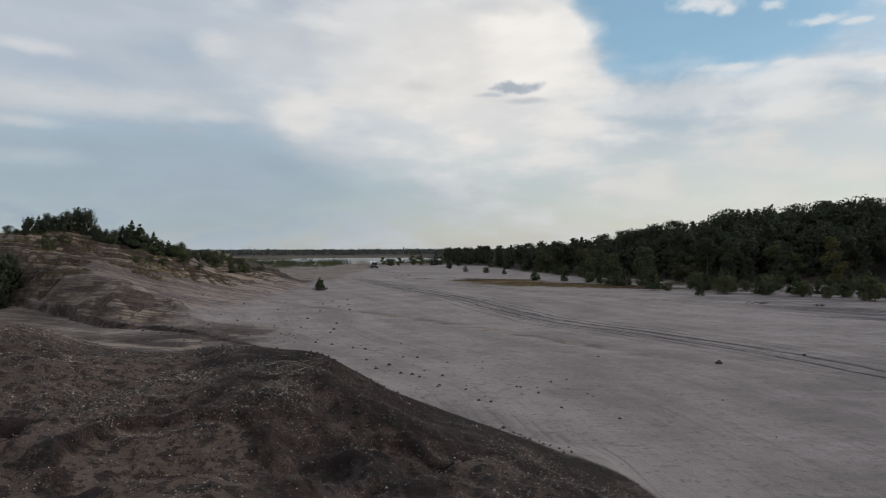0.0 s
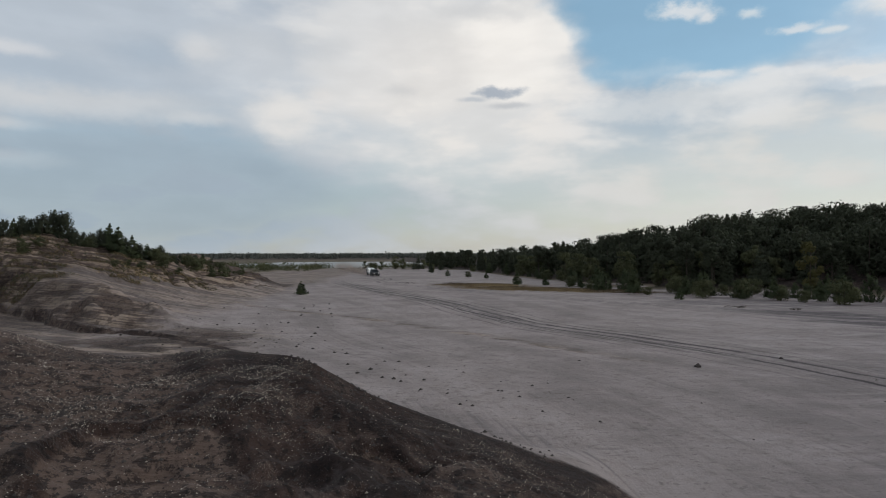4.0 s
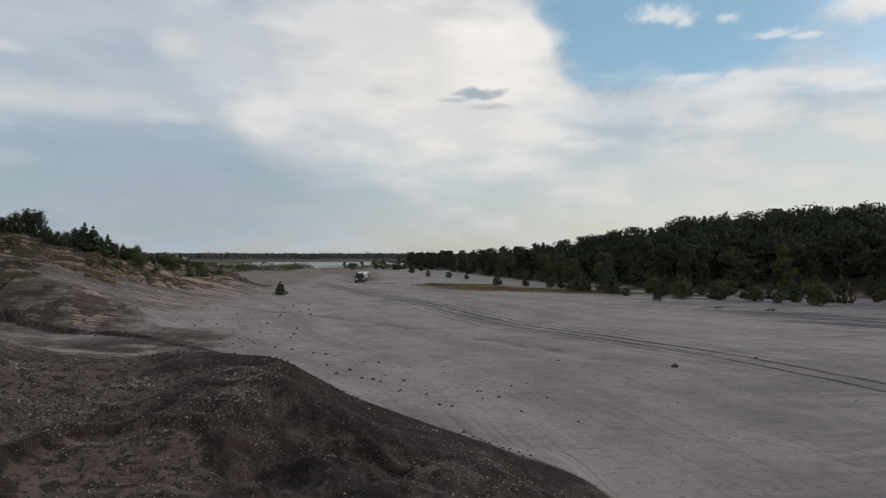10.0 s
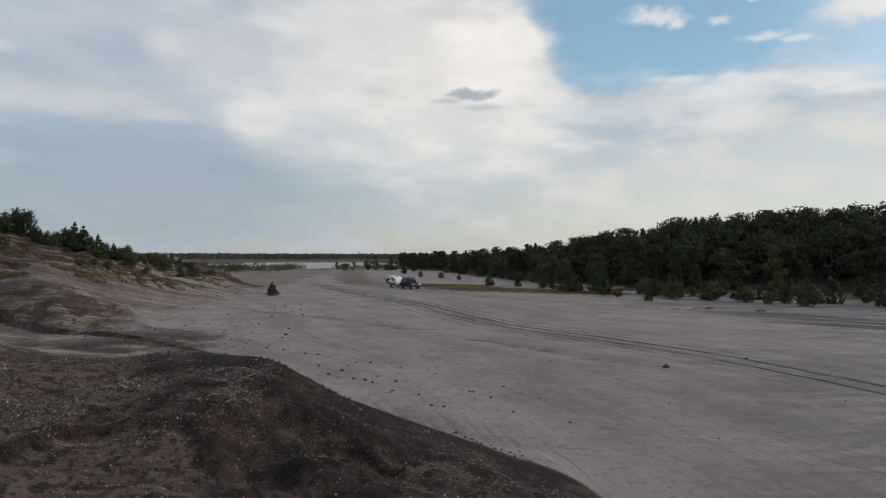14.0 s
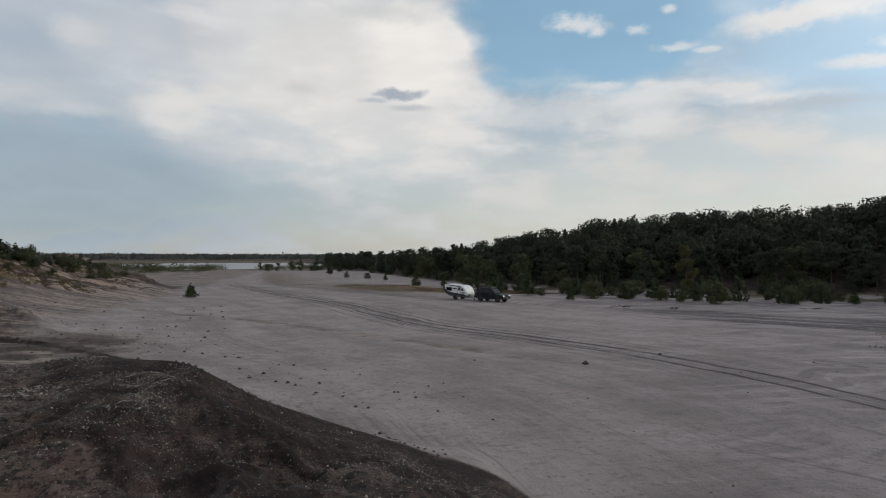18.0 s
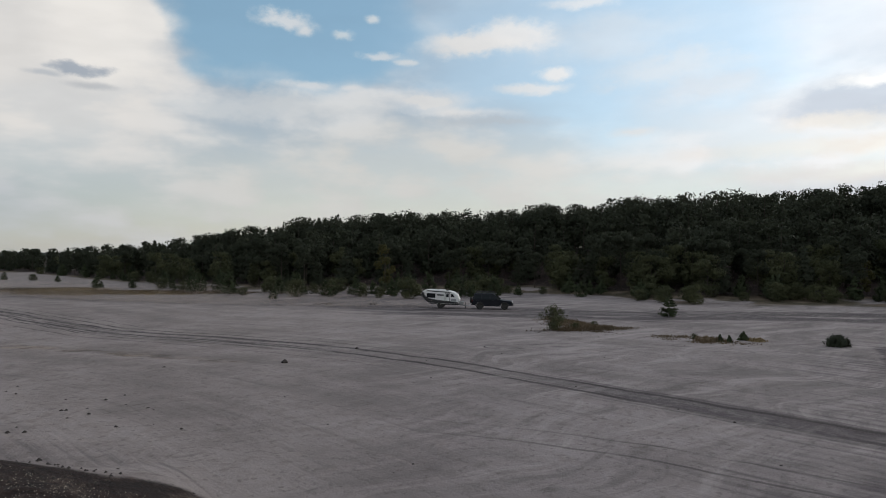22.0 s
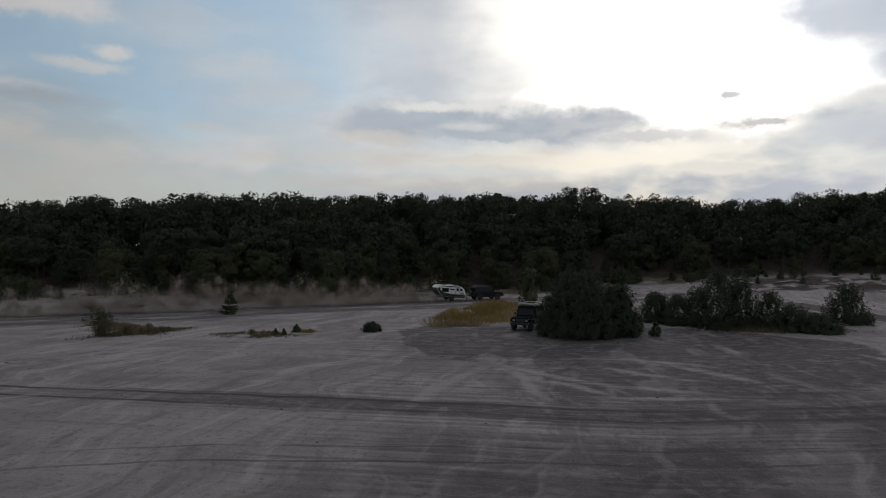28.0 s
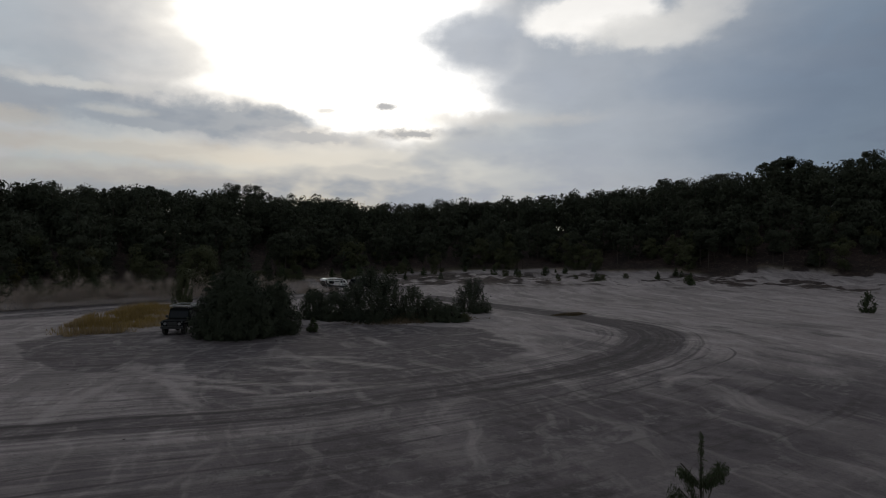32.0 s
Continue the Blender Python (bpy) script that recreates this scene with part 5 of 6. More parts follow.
    # trees standing between the flat and the lake
    for az, d, kind, s in ((-4.6, 245, BUSH[0], 1.3), (-3.9, 240, KINDS[7], .42), (-2.6, 250, KINDS[8], .68), (-2.0, 252, KINDS[9], .55), (-1.0, 246, KINDS[1], .4), (-.6, 243, KINDS[2], .72), (-.2, 250, KINDS[7], .5), (.5, 206, KINDS[0], .5), (.6, 212, KINDS[8], .35), (-5.3, 262, KINDS[7], .4), (-4.8, 255, BUSH[1], 1.2), (1.4, 232, KINDS[3], .5)):
        x, y = polar(az, d)
        put(kind, x, y, rng.uniform(0, 360), s)
    for az, d, s in ((8.1, 128, .95), (10.6, 127, .7), (12.7, 124, .95), (15.2, 119, 1.05), (13.6, 121, .8), (18, 108, 1.0), (21.7, 94, .6), (3.8, 170, .7), (2.0, 180, .6), (28.6, 98, 1.1), (33.4, 93, 1.35), (26, 101, .8), (5.4, 160, .6), (30.7, 95, .7)):
        x, y = polar(az, d)
        put((YOUNG + BUSH)[int(rng.integers(0, 7))], x, y, rng.uniform(0, 360), s)


build_dune_plants()


def build_flat_plants():
    rng = np.random.default_rng(17)
    # broad bush beside which a car is parked
    big = plant("broad_pine_bush", "dome", 301, 5.2, 3.4, 40000, .085, M_BUSH, "broad dense dark green pine bush standing on the sand", "bush")
    put(big, 53.4, 3.8, 0, 1, True)
    for x, y, h, r, seed in ((53.2, 4.5, 6.0, 2.2, 1), (54.3, 3.1, 5.9, 2.3, 2), (53.6, 5.6, 5.0, 1.9, 3), (55.2, .7, 4.3, 1.8, 4)):
        p = plant("broad_pine_bush", "conifer", 350 + seed, h, r, 9000, .085, M_BUSH, "pointed dark pine leader rising from the broad bush", "bush", "pines of the broad bush")
        put(p, x, y, seed * 50, 1, True)
    wing = plant("broad_pine_bush", "dome", 302, 4.0, 2.0, 11000, .1, M_BUSH, "broad dense dark green pine bush standing on the sand", "bush")
    put(wing, 54.8, .9, 0, 1, True)
    birch = plant("young_birch", "dome", 303, 4.6, .95, 4200, .1, M_BROAD, "slender young birch behind the parked car", "tree")
    put(birch, 64.0, 9.6, 0, 1.1, True)
    for x, y, h, r, n, seed in ((66.2, -2.4, 2.7, 1.4, 1300, 1), (64.5, -4.2, 2.6, 1.4, 900, 2), (62.5, -7.6, 5.2, 1.9, 1700, 3), (63.5, -9.4, 4.4, 1.6, 1300, 4), (62.3, -11.6, 3.2, 1.2, 800, 5), (62.0, -13.4, 2.1, 1.5, 800, 6), (61.5, -15.2, 1.5, 1.3, 700, 7), (70.5, -19.6, 3.6, 1.7, 1300, 8), (65, -6, 3.4, 1.5, 900, 9)):
        p = plant("pine_shrub", "dome", 310 + seed, h * 1.05, r * 1.35, n * 6, .09, M_BUSH, "dark young pine in a clump on the open sand", "tree", "pine clump on the flat")
        put(p, x, y, seed * 40, 1, True)
    for x, y, h, r, seed in ((54.9, -2.1, 1.25, .6, 1), (45.6, 26.6, .6, .25, 4), (46.0, 26.1, .55, .22, 5), (48.0, 26.1, .7, .4, 6)):
        p = plant("pine_seedling", "conifer", 330 + seed, h, r * 1.15, 2200, .055, M_YOUNG, "small pine growing alone on the sand", "tree", "small pines on the flat")
        put(p, x, y, seed * 40, 1, True)
    p = plant("round_shrub", "dome", 343, .72, .85, 4200, .06, M_PINE, "low rounded dark shrub on the sand", "bush")
    put(p, 50.4, 20.5, 0, 1, True)
    p = plant("small_pine", "conifer", 344, 2.4, 1.15, 3200, .08, M_YOUNG, "bushy small pine on the sand by the wheel tracks", "tree")
    put(p, 59.6, 40.6, 0, 1, True)
    p = plant("leafy_bush", "broad", 341, 2.2, 1.15, 1500, .085, M_BROAD, "leafy green bush on a heath patch on the sand", "bush")
    put(p, 40.6, 38.8, 0, 1, True)
    for i in range(34):
        az = rng.uniform(94, 128)
        x, y = polar(az, rim(az)[0] - rng.uniform(0, 26) ** 1.0)
        put((BUSH + YOUNG)[int(rng.integers(0, 7))], x, y, rng.uniform(0, 360), rng.uniform(.3, .8))
    x, y = polar(135.8, 92)
    put(YOUNG[0], x, y, 0, .8)
    # low heath and grass mats
    for x, y, rx, ry, turn, h, mat, label in ((45, 41, 5.5, 2.0, 62, .3, M_HEATH, "low reddish brown heath on the sand"), (43.5, 37.6, 4.2, 1.3, -20, .4, M_HEATH, "low brown-green heath mat on the sand"), (45.3, 28.0, 3.0, 1.6, -75, .35, M_HEATH, "low brown-green heath mat on the sand"), (48.3, 25.2, 1.0, .6, -75, .25, M_STRAW, "tuft of reddish dry grass on the sand"),
                                              (62.5, -12.0, 5.5, 2.4, -75, .8, M_HEATH, "low brown-green heath mat on the sand"), (20, 114, 14, 5.5, -32, .35, M_HEATH, "ochre grass and heath before the wood"), (11, 129, 8, 5, -10, .3, M_HEATH, "ochre grass and heath before the wood"), (31, 107, 8, 4, -32, .3, M_HEATH, "ochre grass and heath before the wood"), (20, 113, 13, 5, -32, .3, M_STRAW, "pale dry grass before the wood"), (12, 127, 7, 4, -10, .3, M_STRAW, "pale dry grass before the wood"), (66.8, -29.8, 2.2, .8, -65, .3, M_HEATH, "flat grass mat on the sand")):
        n = int(1300 * rx * ry ** .5)
        a, r = rng.uniform(0, 6.283, n), np.sqrt(rng.uniform(0, 1, n)) * (1 + .25 * rng.normal(size=n))
        c, s = math.cos(radians(turn)), math.sin(radians(turn))
        u, w = rx * r * np.cos(a), ry * r * np.sin(a)
        px, py = x + u * c - w * s, y + u * s + w * c
        keep = fbm(px, py, .7, 3, 211) + .25 * rng.normal(size=n) > -.05
        px, py, r = px[keep], py[keep], r[keep]
        n = len(px)
        pz = land(px, py) + h * rng.uniform(0, 1, n) ** 1.5 * np.clip(1.2 - r, .1, 1)
        v, f = clumps(rng, np.stack([px, py, pz], 1), .1, .3, 1.2)
        ob = new("heath_patch", mesh_from("heath_patch", v, f, mat))
        tagged(ob, label, "grass patch", kind="stuff")
    for x, y, s in ((42.6, 38.2, .3), (45.6, 38.6, .25), (45.4, 28.6, .22), (61.5, -13.8, .6), (60.8, -16.4, .4), (63.5, -10.6, .5)):
        put(BUSH[int(rng.integers(0, 3))], x, y, rng.uniform(0, 360), s)
    # golden reeds
    n = 22000
    px, py = rng.uniform(53, 88, n), rng.uniform(9.5, 21.5, n)
    edge = (np.abs((px - 71) / 14.5) ** 3 + np.abs((py - 15.2) / 4.3) ** 3) ** (1 / 3) + .22 * fbm(px, py, .22, 4, 201)
    keep = (edge < 1) & (rng.uniform(size=n) < .12 + .88 * smooth(-.15, .2, fbm(px, py, .5, 3, 203)))
    px, py, r = px[keep], py[keep], np.clip(edge[keep], 0, 1)
    n = len(px)
    pz = land(px, py)
    h = rng.uniform(.3, .85, n) * np.clip(1.2 - r ** 3 * .6, .4, 1) * (.8 + .75 * fbm(px, py, .45, 3, 205))
    lean, t = rng.normal(0, .16, (n, 2)), rng.uniform(0, 6.283, n)
    w = .035
    base = np.stack([px, py, pz], 1)
    V = np.stack([base + np.stack([w * np.cos(t), w * np.sin(t), 0 * t], 1), base - np.stack([w * np.cos(t), w * np.sin(t), 0 * t], 1), base + np.stack([lean[:, 0], lean[:, 1], h], 1)], 1).reshape(-1, 3)
    rim_reed = np.repeat((r > .74) & (rng.uniform(size=n) < .8), 3)
    for pick, mat, label in ((~rim_reed, M_REED, "patch of golden dry reeds on the sand"), (rim_reed, M_STRAW, "pale straw fringe round the reeds")):
        v = V[pick]
        ob = new("reed_bed", mesh_from("reed_bed", v, np.arange(len(v)).reshape(-1, 3), mat))
        tagged(ob, label, "reeds", kind="stuff")


build_flat_plants()


def build_sapling():
    """Top of a pine that grows on the slope below the viewer."""
    rng = np.random.default_rng(401)
    ob = thing("pine_sapling", "young pine with a long bare leader shoot on the near slope", "tree")
    h = 3.0
    v, f = stem_arrays(rng, h, .045, 7, .0, [(z, a, .55 * (1.15 - z) + .12, .28) for z, a in zip(np.repeat([.25, .42, .58, .72], 5), rng.uniform(0, 6.28, 20))])
    child("trunk", mesh_from("trunk", v, f, M_BARK, True), ob)
    pts = []
    for z in (.25, .42, .58, .72):
        for k in range(7):
            a, reach = rng.uniform(0, 6.28), .6 * (1.15 - z) + .14
            t = rng.uniform(.25, 1, 260)
            pts.append(np.stack([reach * t * math.cos(a), reach * t * math.sin(a), z * h + .30 * t + .0 * t], 1) + rng.normal(0, .035, (260, 3)))
    pts.append(np.stack([rng.normal(0, .018, 260), rng.normal(0, .018, 260), rng.uniform(.72, 1.0, 260) * h], 1))
    v, f = clumps(rng, np.concatenate(pts), .045, .12, 1.5)
    child("crown", mesh_from("crown", v, f, M_YOUNG), ob)
    x, y = polar(127.6, 11.8)
    ob.matrix_basis = pose(x, y, 3.82 - h)


build_sapling()


def build_dead_wood():
    ob = thing("dead_branch", "bleached dead branch lying on the foot of the dune", "branch")
    bm = bmesh.new()
    pts = [(0, 0, .15), (.9, .1, .5), (1.7, .0, .45), (2.6, .2, .2), (3.6, .1, .1)]
    for a, b, r in zip(pts, pts[1:], (.11, .09, .07, .05)):
        tube(bm, a, b, r, r * .8, 7)
    tube(bm, pts[1], (.6, .5, 1.0), .05, .015, 6)
    tube(bm, pts[2], (2.1, -.4, .9), .05, .015, 6)
    tube(bm, pts[3], (3.0, .7, .5), .04, .012, 6)
    part("stem", bm, M_DEAD, ob)
    ob.matrix_basis = pose(-27.3, 104.2, drop(-27.3, 104.2), 0, 0, 5)
    rng = random.Random(5)
    TWIGS = []
    for k in range(3):
        bm = bmesh.new()
        tube(bm, (0, 0, 0), (.55, .06 * k, .03), .06, .045, 5)
        tube(bm, (.52, .06 * k, .03), (1.1, -.1, .02), .045, .015, 5)
        tube(bm, (.5, .06 * k, .03), (.85, .3, .12), .03, .012, 5)
        me = bpy.data.meshes.new("twig")
        bm.to_mesh(me)
        bm.free()
        me.materials.append(M_BARK)
        TWIGS.append(me)
    for x, y, n, s in ((5.8, 135, 110, 3.4), (-4.0, 137, 40, 2.4), (8.6, 128, 40, 1.8), (17, 122, 30, 2.0), (37, 75, 26, 2.2), (41, 71, 22, 1.6), (58, 68, 18, 1.5)):
        pile = thing("brushwood_pile", "low pile of dark dead twigs on the sand", "brushwood", "brushwood piles")
        for i in range(int(n * .6)):
            a, r = rng.uniform(0, 6.28), rng.random()
            twig = child("twig", TWIGS[i % 3], pile)
            twig.matrix_basis = pose(s * r * math.cos(a), s * .5 * r * math.sin(a), .03, 0, -rng.uniform(2, 20), rng.uniform(0, 360)) @ Matrix.Scale(rng.uniform(.3, .75), 4)
        pile.matrix_basis = pose(x, y, drop(x, y), 0, 0, rng.uniform(-20, 20))


build_dead_wood()


# ---- stones ----


def lump(rng, size, flat=.65):
    bm = bmesh.new()
    bmesh.ops.create_icosphere(bm, subdivisions=1, radius=1)
    for v in bm.verts:
        v.co = Vector((v.co.x * rng.uniform(.8, 1.2), v.co.y * rng.uniform(.8, 1.2), v.co.z * flat * rng.uniform(.8, 1.2))) * size
    return bm


def build_stones():
    rng = random.Random(3)
    kinds = []
    for i in range(4):
        ob = thing("lignite_clod", "dark lump of lignite lying on the sand", "stone", "lignite lumps")
        part("lump", lump(rng, .11, .95), M_CLOD, ob)
        kinds.append(ob)
    spots = [(15.45, 36.2, 1.5), (-5.0, 41.5, 1.0), (-5.9, 42.2, .8), (6.7, 24.6, .6), (-1.2, 32.3, .7), (9.2, 38.4, .75), (21.6, 38.7, .8), (4.8, 26.3, .6), (11.5, 16.4, .45), (-3.6, 34.6, .9), (-3.0, 35.6, 1.0), (-2.2, 33.4, .8), (-1.6, 33.0, .9), (1.0, 29.5, .6), (-.2, 30.5, .7), (2.0, 27.2, .7), (3.4, 30.0, .6)]
    for i in range(150):
        t = rng.random()
        x, y = -16 + 22 * t + rng.gauss(0, 2.2), 55 - 29 * t + rng.gauss(0, 2.6)
        spots.append((x, y, .22 + .6 * rng.random() ** 2.2))
    for i in range(75):
        az, d = rng.uniform(-25, -8), rng.uniform(46, 84)
        x, y = polar(az, d)
        spots.append((x, y, rng.uniform(.4, 1.0)))
    for i in range(50):
        az, d = rng.uniform(0, 95), rng.uniform(19, 50)
        x, y = polar(az, d)
        spots.append((x, y, rng.uniform(.2, .5)))
    for i, (x, y, s) in enumerate(spots):
        k = kinds[i % 4]
        put(k, x, y, rng.uniform(0, 360), s * 1.45, i < 4)
    # pale gravel scattered over the knoll
    r = np.random.default_rng(19)
    n = 340000
    x, y = r.uniform(-16, 7, n), r.uniform(8, 26, n)
    az, d = bearing(x, y), np.hypot(x, y)
    dens = .55 * smooth(-.25, .3, fbm(x, y, .3, 4, 191)) * smooth(-9, -14, az) * smooth(-33, -27, az) * smooth(13.5, 16, d) + .07 * smooth(-.1, .3, fbm(x, y, .5, 3, 193)) + .025
    keep = (r.uniform(size=n) < dens) & (knoll_edge(x, y) > 1.2)
    x, y = x[keep], y[keep]
    z = land(x, y)
    s = (.006 + .017 * r.uniform(size=len(x)) ** 2) * (1 + (r.uniform(size=len(x)) < .02) * 1.2)
    base = np.array([(1, 0, 0), (-.5, .87, 0), (-.5, -.87, 0), (.1, .1, .9), (0, 0, -.6)])
    a = r.uniform(0, 6.283, len(x))
    c, q = np.cos(a), np.sin(a)
    V = np.stack([np.stack([x + s * (b[0] * c - b[1] * q), y + s * (b[0] * q + b[1] * c), z + s * b[2] + .006], 1) for b in base], 1).reshape(-1, 3)
    f = np.array([(0, 1, 3), (1, 2, 3), (2, 0, 3)])
    F = (np.arange(len(x))[:, None, None] * 5 + f).reshape(-1, 3)
    n = 9000
    cx, cy = r.uniform(-16, 7, n), r.uniform(8, 26, n)
    keep = (knoll_edge(cx, cy) > -.5) & (r.uniform(size=n) < .15 + .85 * smooth(-.1, .4, fbm(cx, cy, .4, 3, 197)))
    cx, cy = cx[keep], cy[keep]
    cz, s2 = land(cx, cy), r.uniform(.02, .07, len(cx)) ** 1.0
    a2 = r.uniform(0, 6.283, len(cx))
    c2, q2 = np.cos(a2), np.sin(a2)
    CV = np.stack([np.stack([cx + s2 * (b[0] * c2 - b[1] * q2), cy + s2 * (b[0] * q2 + b[1] * c2), cz + s2 * b[2] + .006], 1) for b in base], 1).reshape(-1, 3)
    crumbs = new("soil_crumbs", mesh_from("soil_crumbs", CV, (np.arange(len(cx))[:, None, None] * 5 + f).reshape(-1, 3), M_CLOD))
    tagged(crumbs, "dark crumbs of lignite soil on the knoll", "soil", kind="stuff")
    ob = new("gravel", mesh_from("gravel", V, F, M_PEBBLE))
    tagged(ob, "pale quartz gravel strewn over dark soil", "gravel", kind="stuff")


build_stones()

# ---- vehicles ----


def wheel(parent, x, y, r, width, name="wheel"):
    hub = new(name)
    hub.empty_display_size = .1
    hub.parent = parent
    hub.matrix_basis = pose(x, y, r)
    bm = bmesh.new()
    prof = [(r * .62, -.5), (r * .93, -.5), (r, -.36), (r, .36), (r * .93, .5), (r * .62, .5)]
    n = 28
    rings = []
    for i in range(n):
        a = 2 * math.pi * i / n
        k = 1 + (.012 if i % 2 else 0)
        rings.append([bm.verts.new((q * k * math.cos(a), w * width, q * k * math.sin(a))) for q, w in prof])
    for i in range(n):
        for j in range(len(prof)):
            bm.faces.new((rings[i][j], rings[i][(j + 1) % 6], rings[(i + 1) % n][(j + 1) % 6], rings[(i + 1) % n][j]))
    part("tyre", bm, M_RUBBER, hub)
    bm = bmesh.new()
    for k in range(6):
        a = k * math.pi / 3
        tube(bm, (0, 0, 0), (r * .63 * math.cos(a), 0, r * .63 * math.sin(a)), .045, .06, 6)
    bmesh.ops.create_cone(bm, cap_ends=True, segments=16, radius1=r * .2, radius2=r * .2, depth=width * .8, matrix=Matrix.Rotation(math.pi / 2, 4, "X"))
    bmesh.ops.create_cone(bm, cap_ends=True, segments=20, radius1=r * .6, radius2=r * .6, depth=width * .25, matrix=Matrix.Rotation(math.pi / 2, 4, "X"))
    part("rim", bm, M_RIM, hub)
    return hub


def quad(bm, pts):
    return bm.faces.new([bm.verts.new(p) for p in pts])


def slab(pts, out):
    """A thin panel: a loop of points and the same loop pushed out."""
    bm = bmesh.new()
    a, b = [bm.verts.new(p) for p in pts], [bm.verts.new(Vector(p) + Vector(out)) for p in pts]
    bm.faces.new(a), bm.faces.new(b[::-1])
    for i in range(len(a)):
        j = (i + 1) % len(a)
        bm.faces.new((a[i], b[i], b[j], a[j]))
    return bm


def build_car():
    car = thing("off_road_car", "dusty dark navy off-road car with roof rack, towing a caravan", "car")
    W = .94
    body = [(-2.32, .62), (-2.36, .95), (-2.30, 1.12), (.95, 1.14), (2.15, 1.02), (2.34, .92), (2.40, .70), (2.34, .50), (1.98, .46), (1.92, .72), (1.62, .90), (1.24, .90), (.95, .72), (.90, .46), (-.92, .46), (-.97, .72), (-1.26, .90), (-1.64, .90), (-1.93, .72), (-1.98, .52), (-2.26, .50)]
    bm = bmesh.new()
    prism(bm, body, W, .05)
    part("body", bm, M_NAVY, car)
    bm = bmesh.new()
    prism(bm, [(-2.28, 1.10), (-2.12, 1.78), (-1.95, 1.86), (.05, 1.86), (.22, 1.80), (1.02, 1.12)], W - .02, .05, (1.1, 1.86, .80))
    part("cabin", bm, M_NAVY, car)

    def y_at(z):
        return (W - .02) * (1 - .20 * (z - 1.1) / .76) + .012
    for s in (1, -1):
        for x0, x1, x2, x3 in ((-2.06, -1.26, -1.26, -1.96), (-1.16, -.30, -.30, -1.16), (-.20, .74, .13, -.20)):
            lo, hi = 1.20, 1.72
            pts = [(x0, s * y_at(lo), lo), (x1, s * y_at(lo), lo), (x2, s * y_at(hi), hi), (x3, s * y_at(hi), hi)]
            part("side_window", slab(pts, (0, s * .012, 0)), M_GLASS, car, "tinted side window")
        bm = bmesh.new()
        box(bm, -.9, .88, s * .90 - .1, s * .90 + .1, .40, .47, .02)
        part("side_step", bm, M_BLACK, car, "black side step")
        bm = bmesh.new()
        box(bm, .60, .74, s * 1.03 - .1, s * 1.03 + .1, 1.14, 1.33, .03)
        part("mirror", bm, M_BLACK, car, "black wing mirror")
        for cx in (1.43, -1.45):
            bm = bmesh.new()
            n = 12
            pts = [(cx + .52 * math.cos(math.pi * i / n), .44 + .50 * math.sin(math.pi * i / n)) for i in range(n + 1)]
            inn = [(cx + .45 * math.cos(math.pi * i / n), .44 + .44 * math.sin(math.pi * i / n)) for i in range(n + 1)]
            for i in range(n):
                a = [bm.verts.new((p[0], s * yy, p[1])) for yy in (W - .05, W + .05) for p in (pts[i], pts[i + 1], inn[i + 1], inn[i])]
                for q in ((0, 1, 2, 3), (4, 7, 6, 5), (0, 4, 5, 1), (3, 2, 6, 7)):
                    bm.faces.new([a[k] for k in q])
            part("wheel_arch", bm, M_BLACK, car, "black plastic wheel arch")
        for z in (.78, 1.02):
            for x in (-1.0, -.1):
                bm = bmesh.new()
                box(bm, x, x + .16, s * (W + .005) - .015, s * (W + .005) + .015, z + .03, z + .06, .008)
                if z > 1:
                    part("door_handle", bm, M_BLACK, car)
                else:
                    bm.free()
        bm = bmesh.new()
        box(bm, 2.24, 2.385, s * .66 - .15, s * .66 + .15, .80, .94, .03)
        part("headlight", bm, M_LAMP, car, "lit white headlight")
        bm = bmesh.new()
        box(bm, -2.38, -2.28, s * .80 - .08, s * .80 + .08, .82, 1.12, .02)
        part("tail_light", bm, M_RED, car, "red tail light")
    lo, hi = 1.20, 1.74
    part("windscreen", slab([(.94, -.76, lo), (.94, .76, lo), (.32, .66, hi), (.32, -.66, hi)], (.03, 0, .025)), M_GLASS, car, "dark windscreen")
    part("rear_window", slab([(-2.27, -.7, 1.2), (-2.27, .7, 1.2), (-2.15, .62, 1.7), (-2.15, -.62, 1.7)], (-.02, 0, 0)), M_GLASS, car)
    bm = bmesh.new()
    box(bm, 2.30, 2.46, -.93, .93, .48, .70, .05)
    part("front_bumper", bm, M_BLACK, car, "black front bumper")
    bm = bmesh.new()
    box(bm, 2.33, 2.41, -.50, .50, .74, .96, .02)
    for i in range(4):
        box(bm, 2.40, 2.43, -.46, .46, .76 + i * .05, .78 + i * .05)
    part("grille", bm, M_BLACK, car, "black slatted grille")
    bm = bmesh.new()
    box(bm, -2.46, -2.28, -.92, .92, .50, .70, .05)
    part("rear_bumper", bm, M_BLACK, car, "black rear bumper")
    bm = bmesh.new()
    tube(bm, (-2.40, .12, 1.05), (-2.66, .12, 1.05), .38, .36, 20)
    part("spare_wheel", bm, M_RUBBER, car, "spare wheel on the tailgate")
    rack = bmesh.new()
    for s in (1, -1):
        tube(rack, (-1.95, s * .66, 2.08), (.15, s * .66, 2.08), .03, None, 8)
        for x in (-1.9, -1.2, -.5, .1):
            tube(rack, (x, s * .66, 1.84), (x, s * .66, 2.08), .025, None, 6)
    part("roof_rack", rack, M_BLACK, car, "black steel roof rack")
    for i in range(9):
        bm = bmesh.new()
        x = -1.92 + i * .25
        box(bm, x, x + .12, -.66, .66, 1.97, 2.03)
        part("rack_slat", bm, M_BLACK, car)
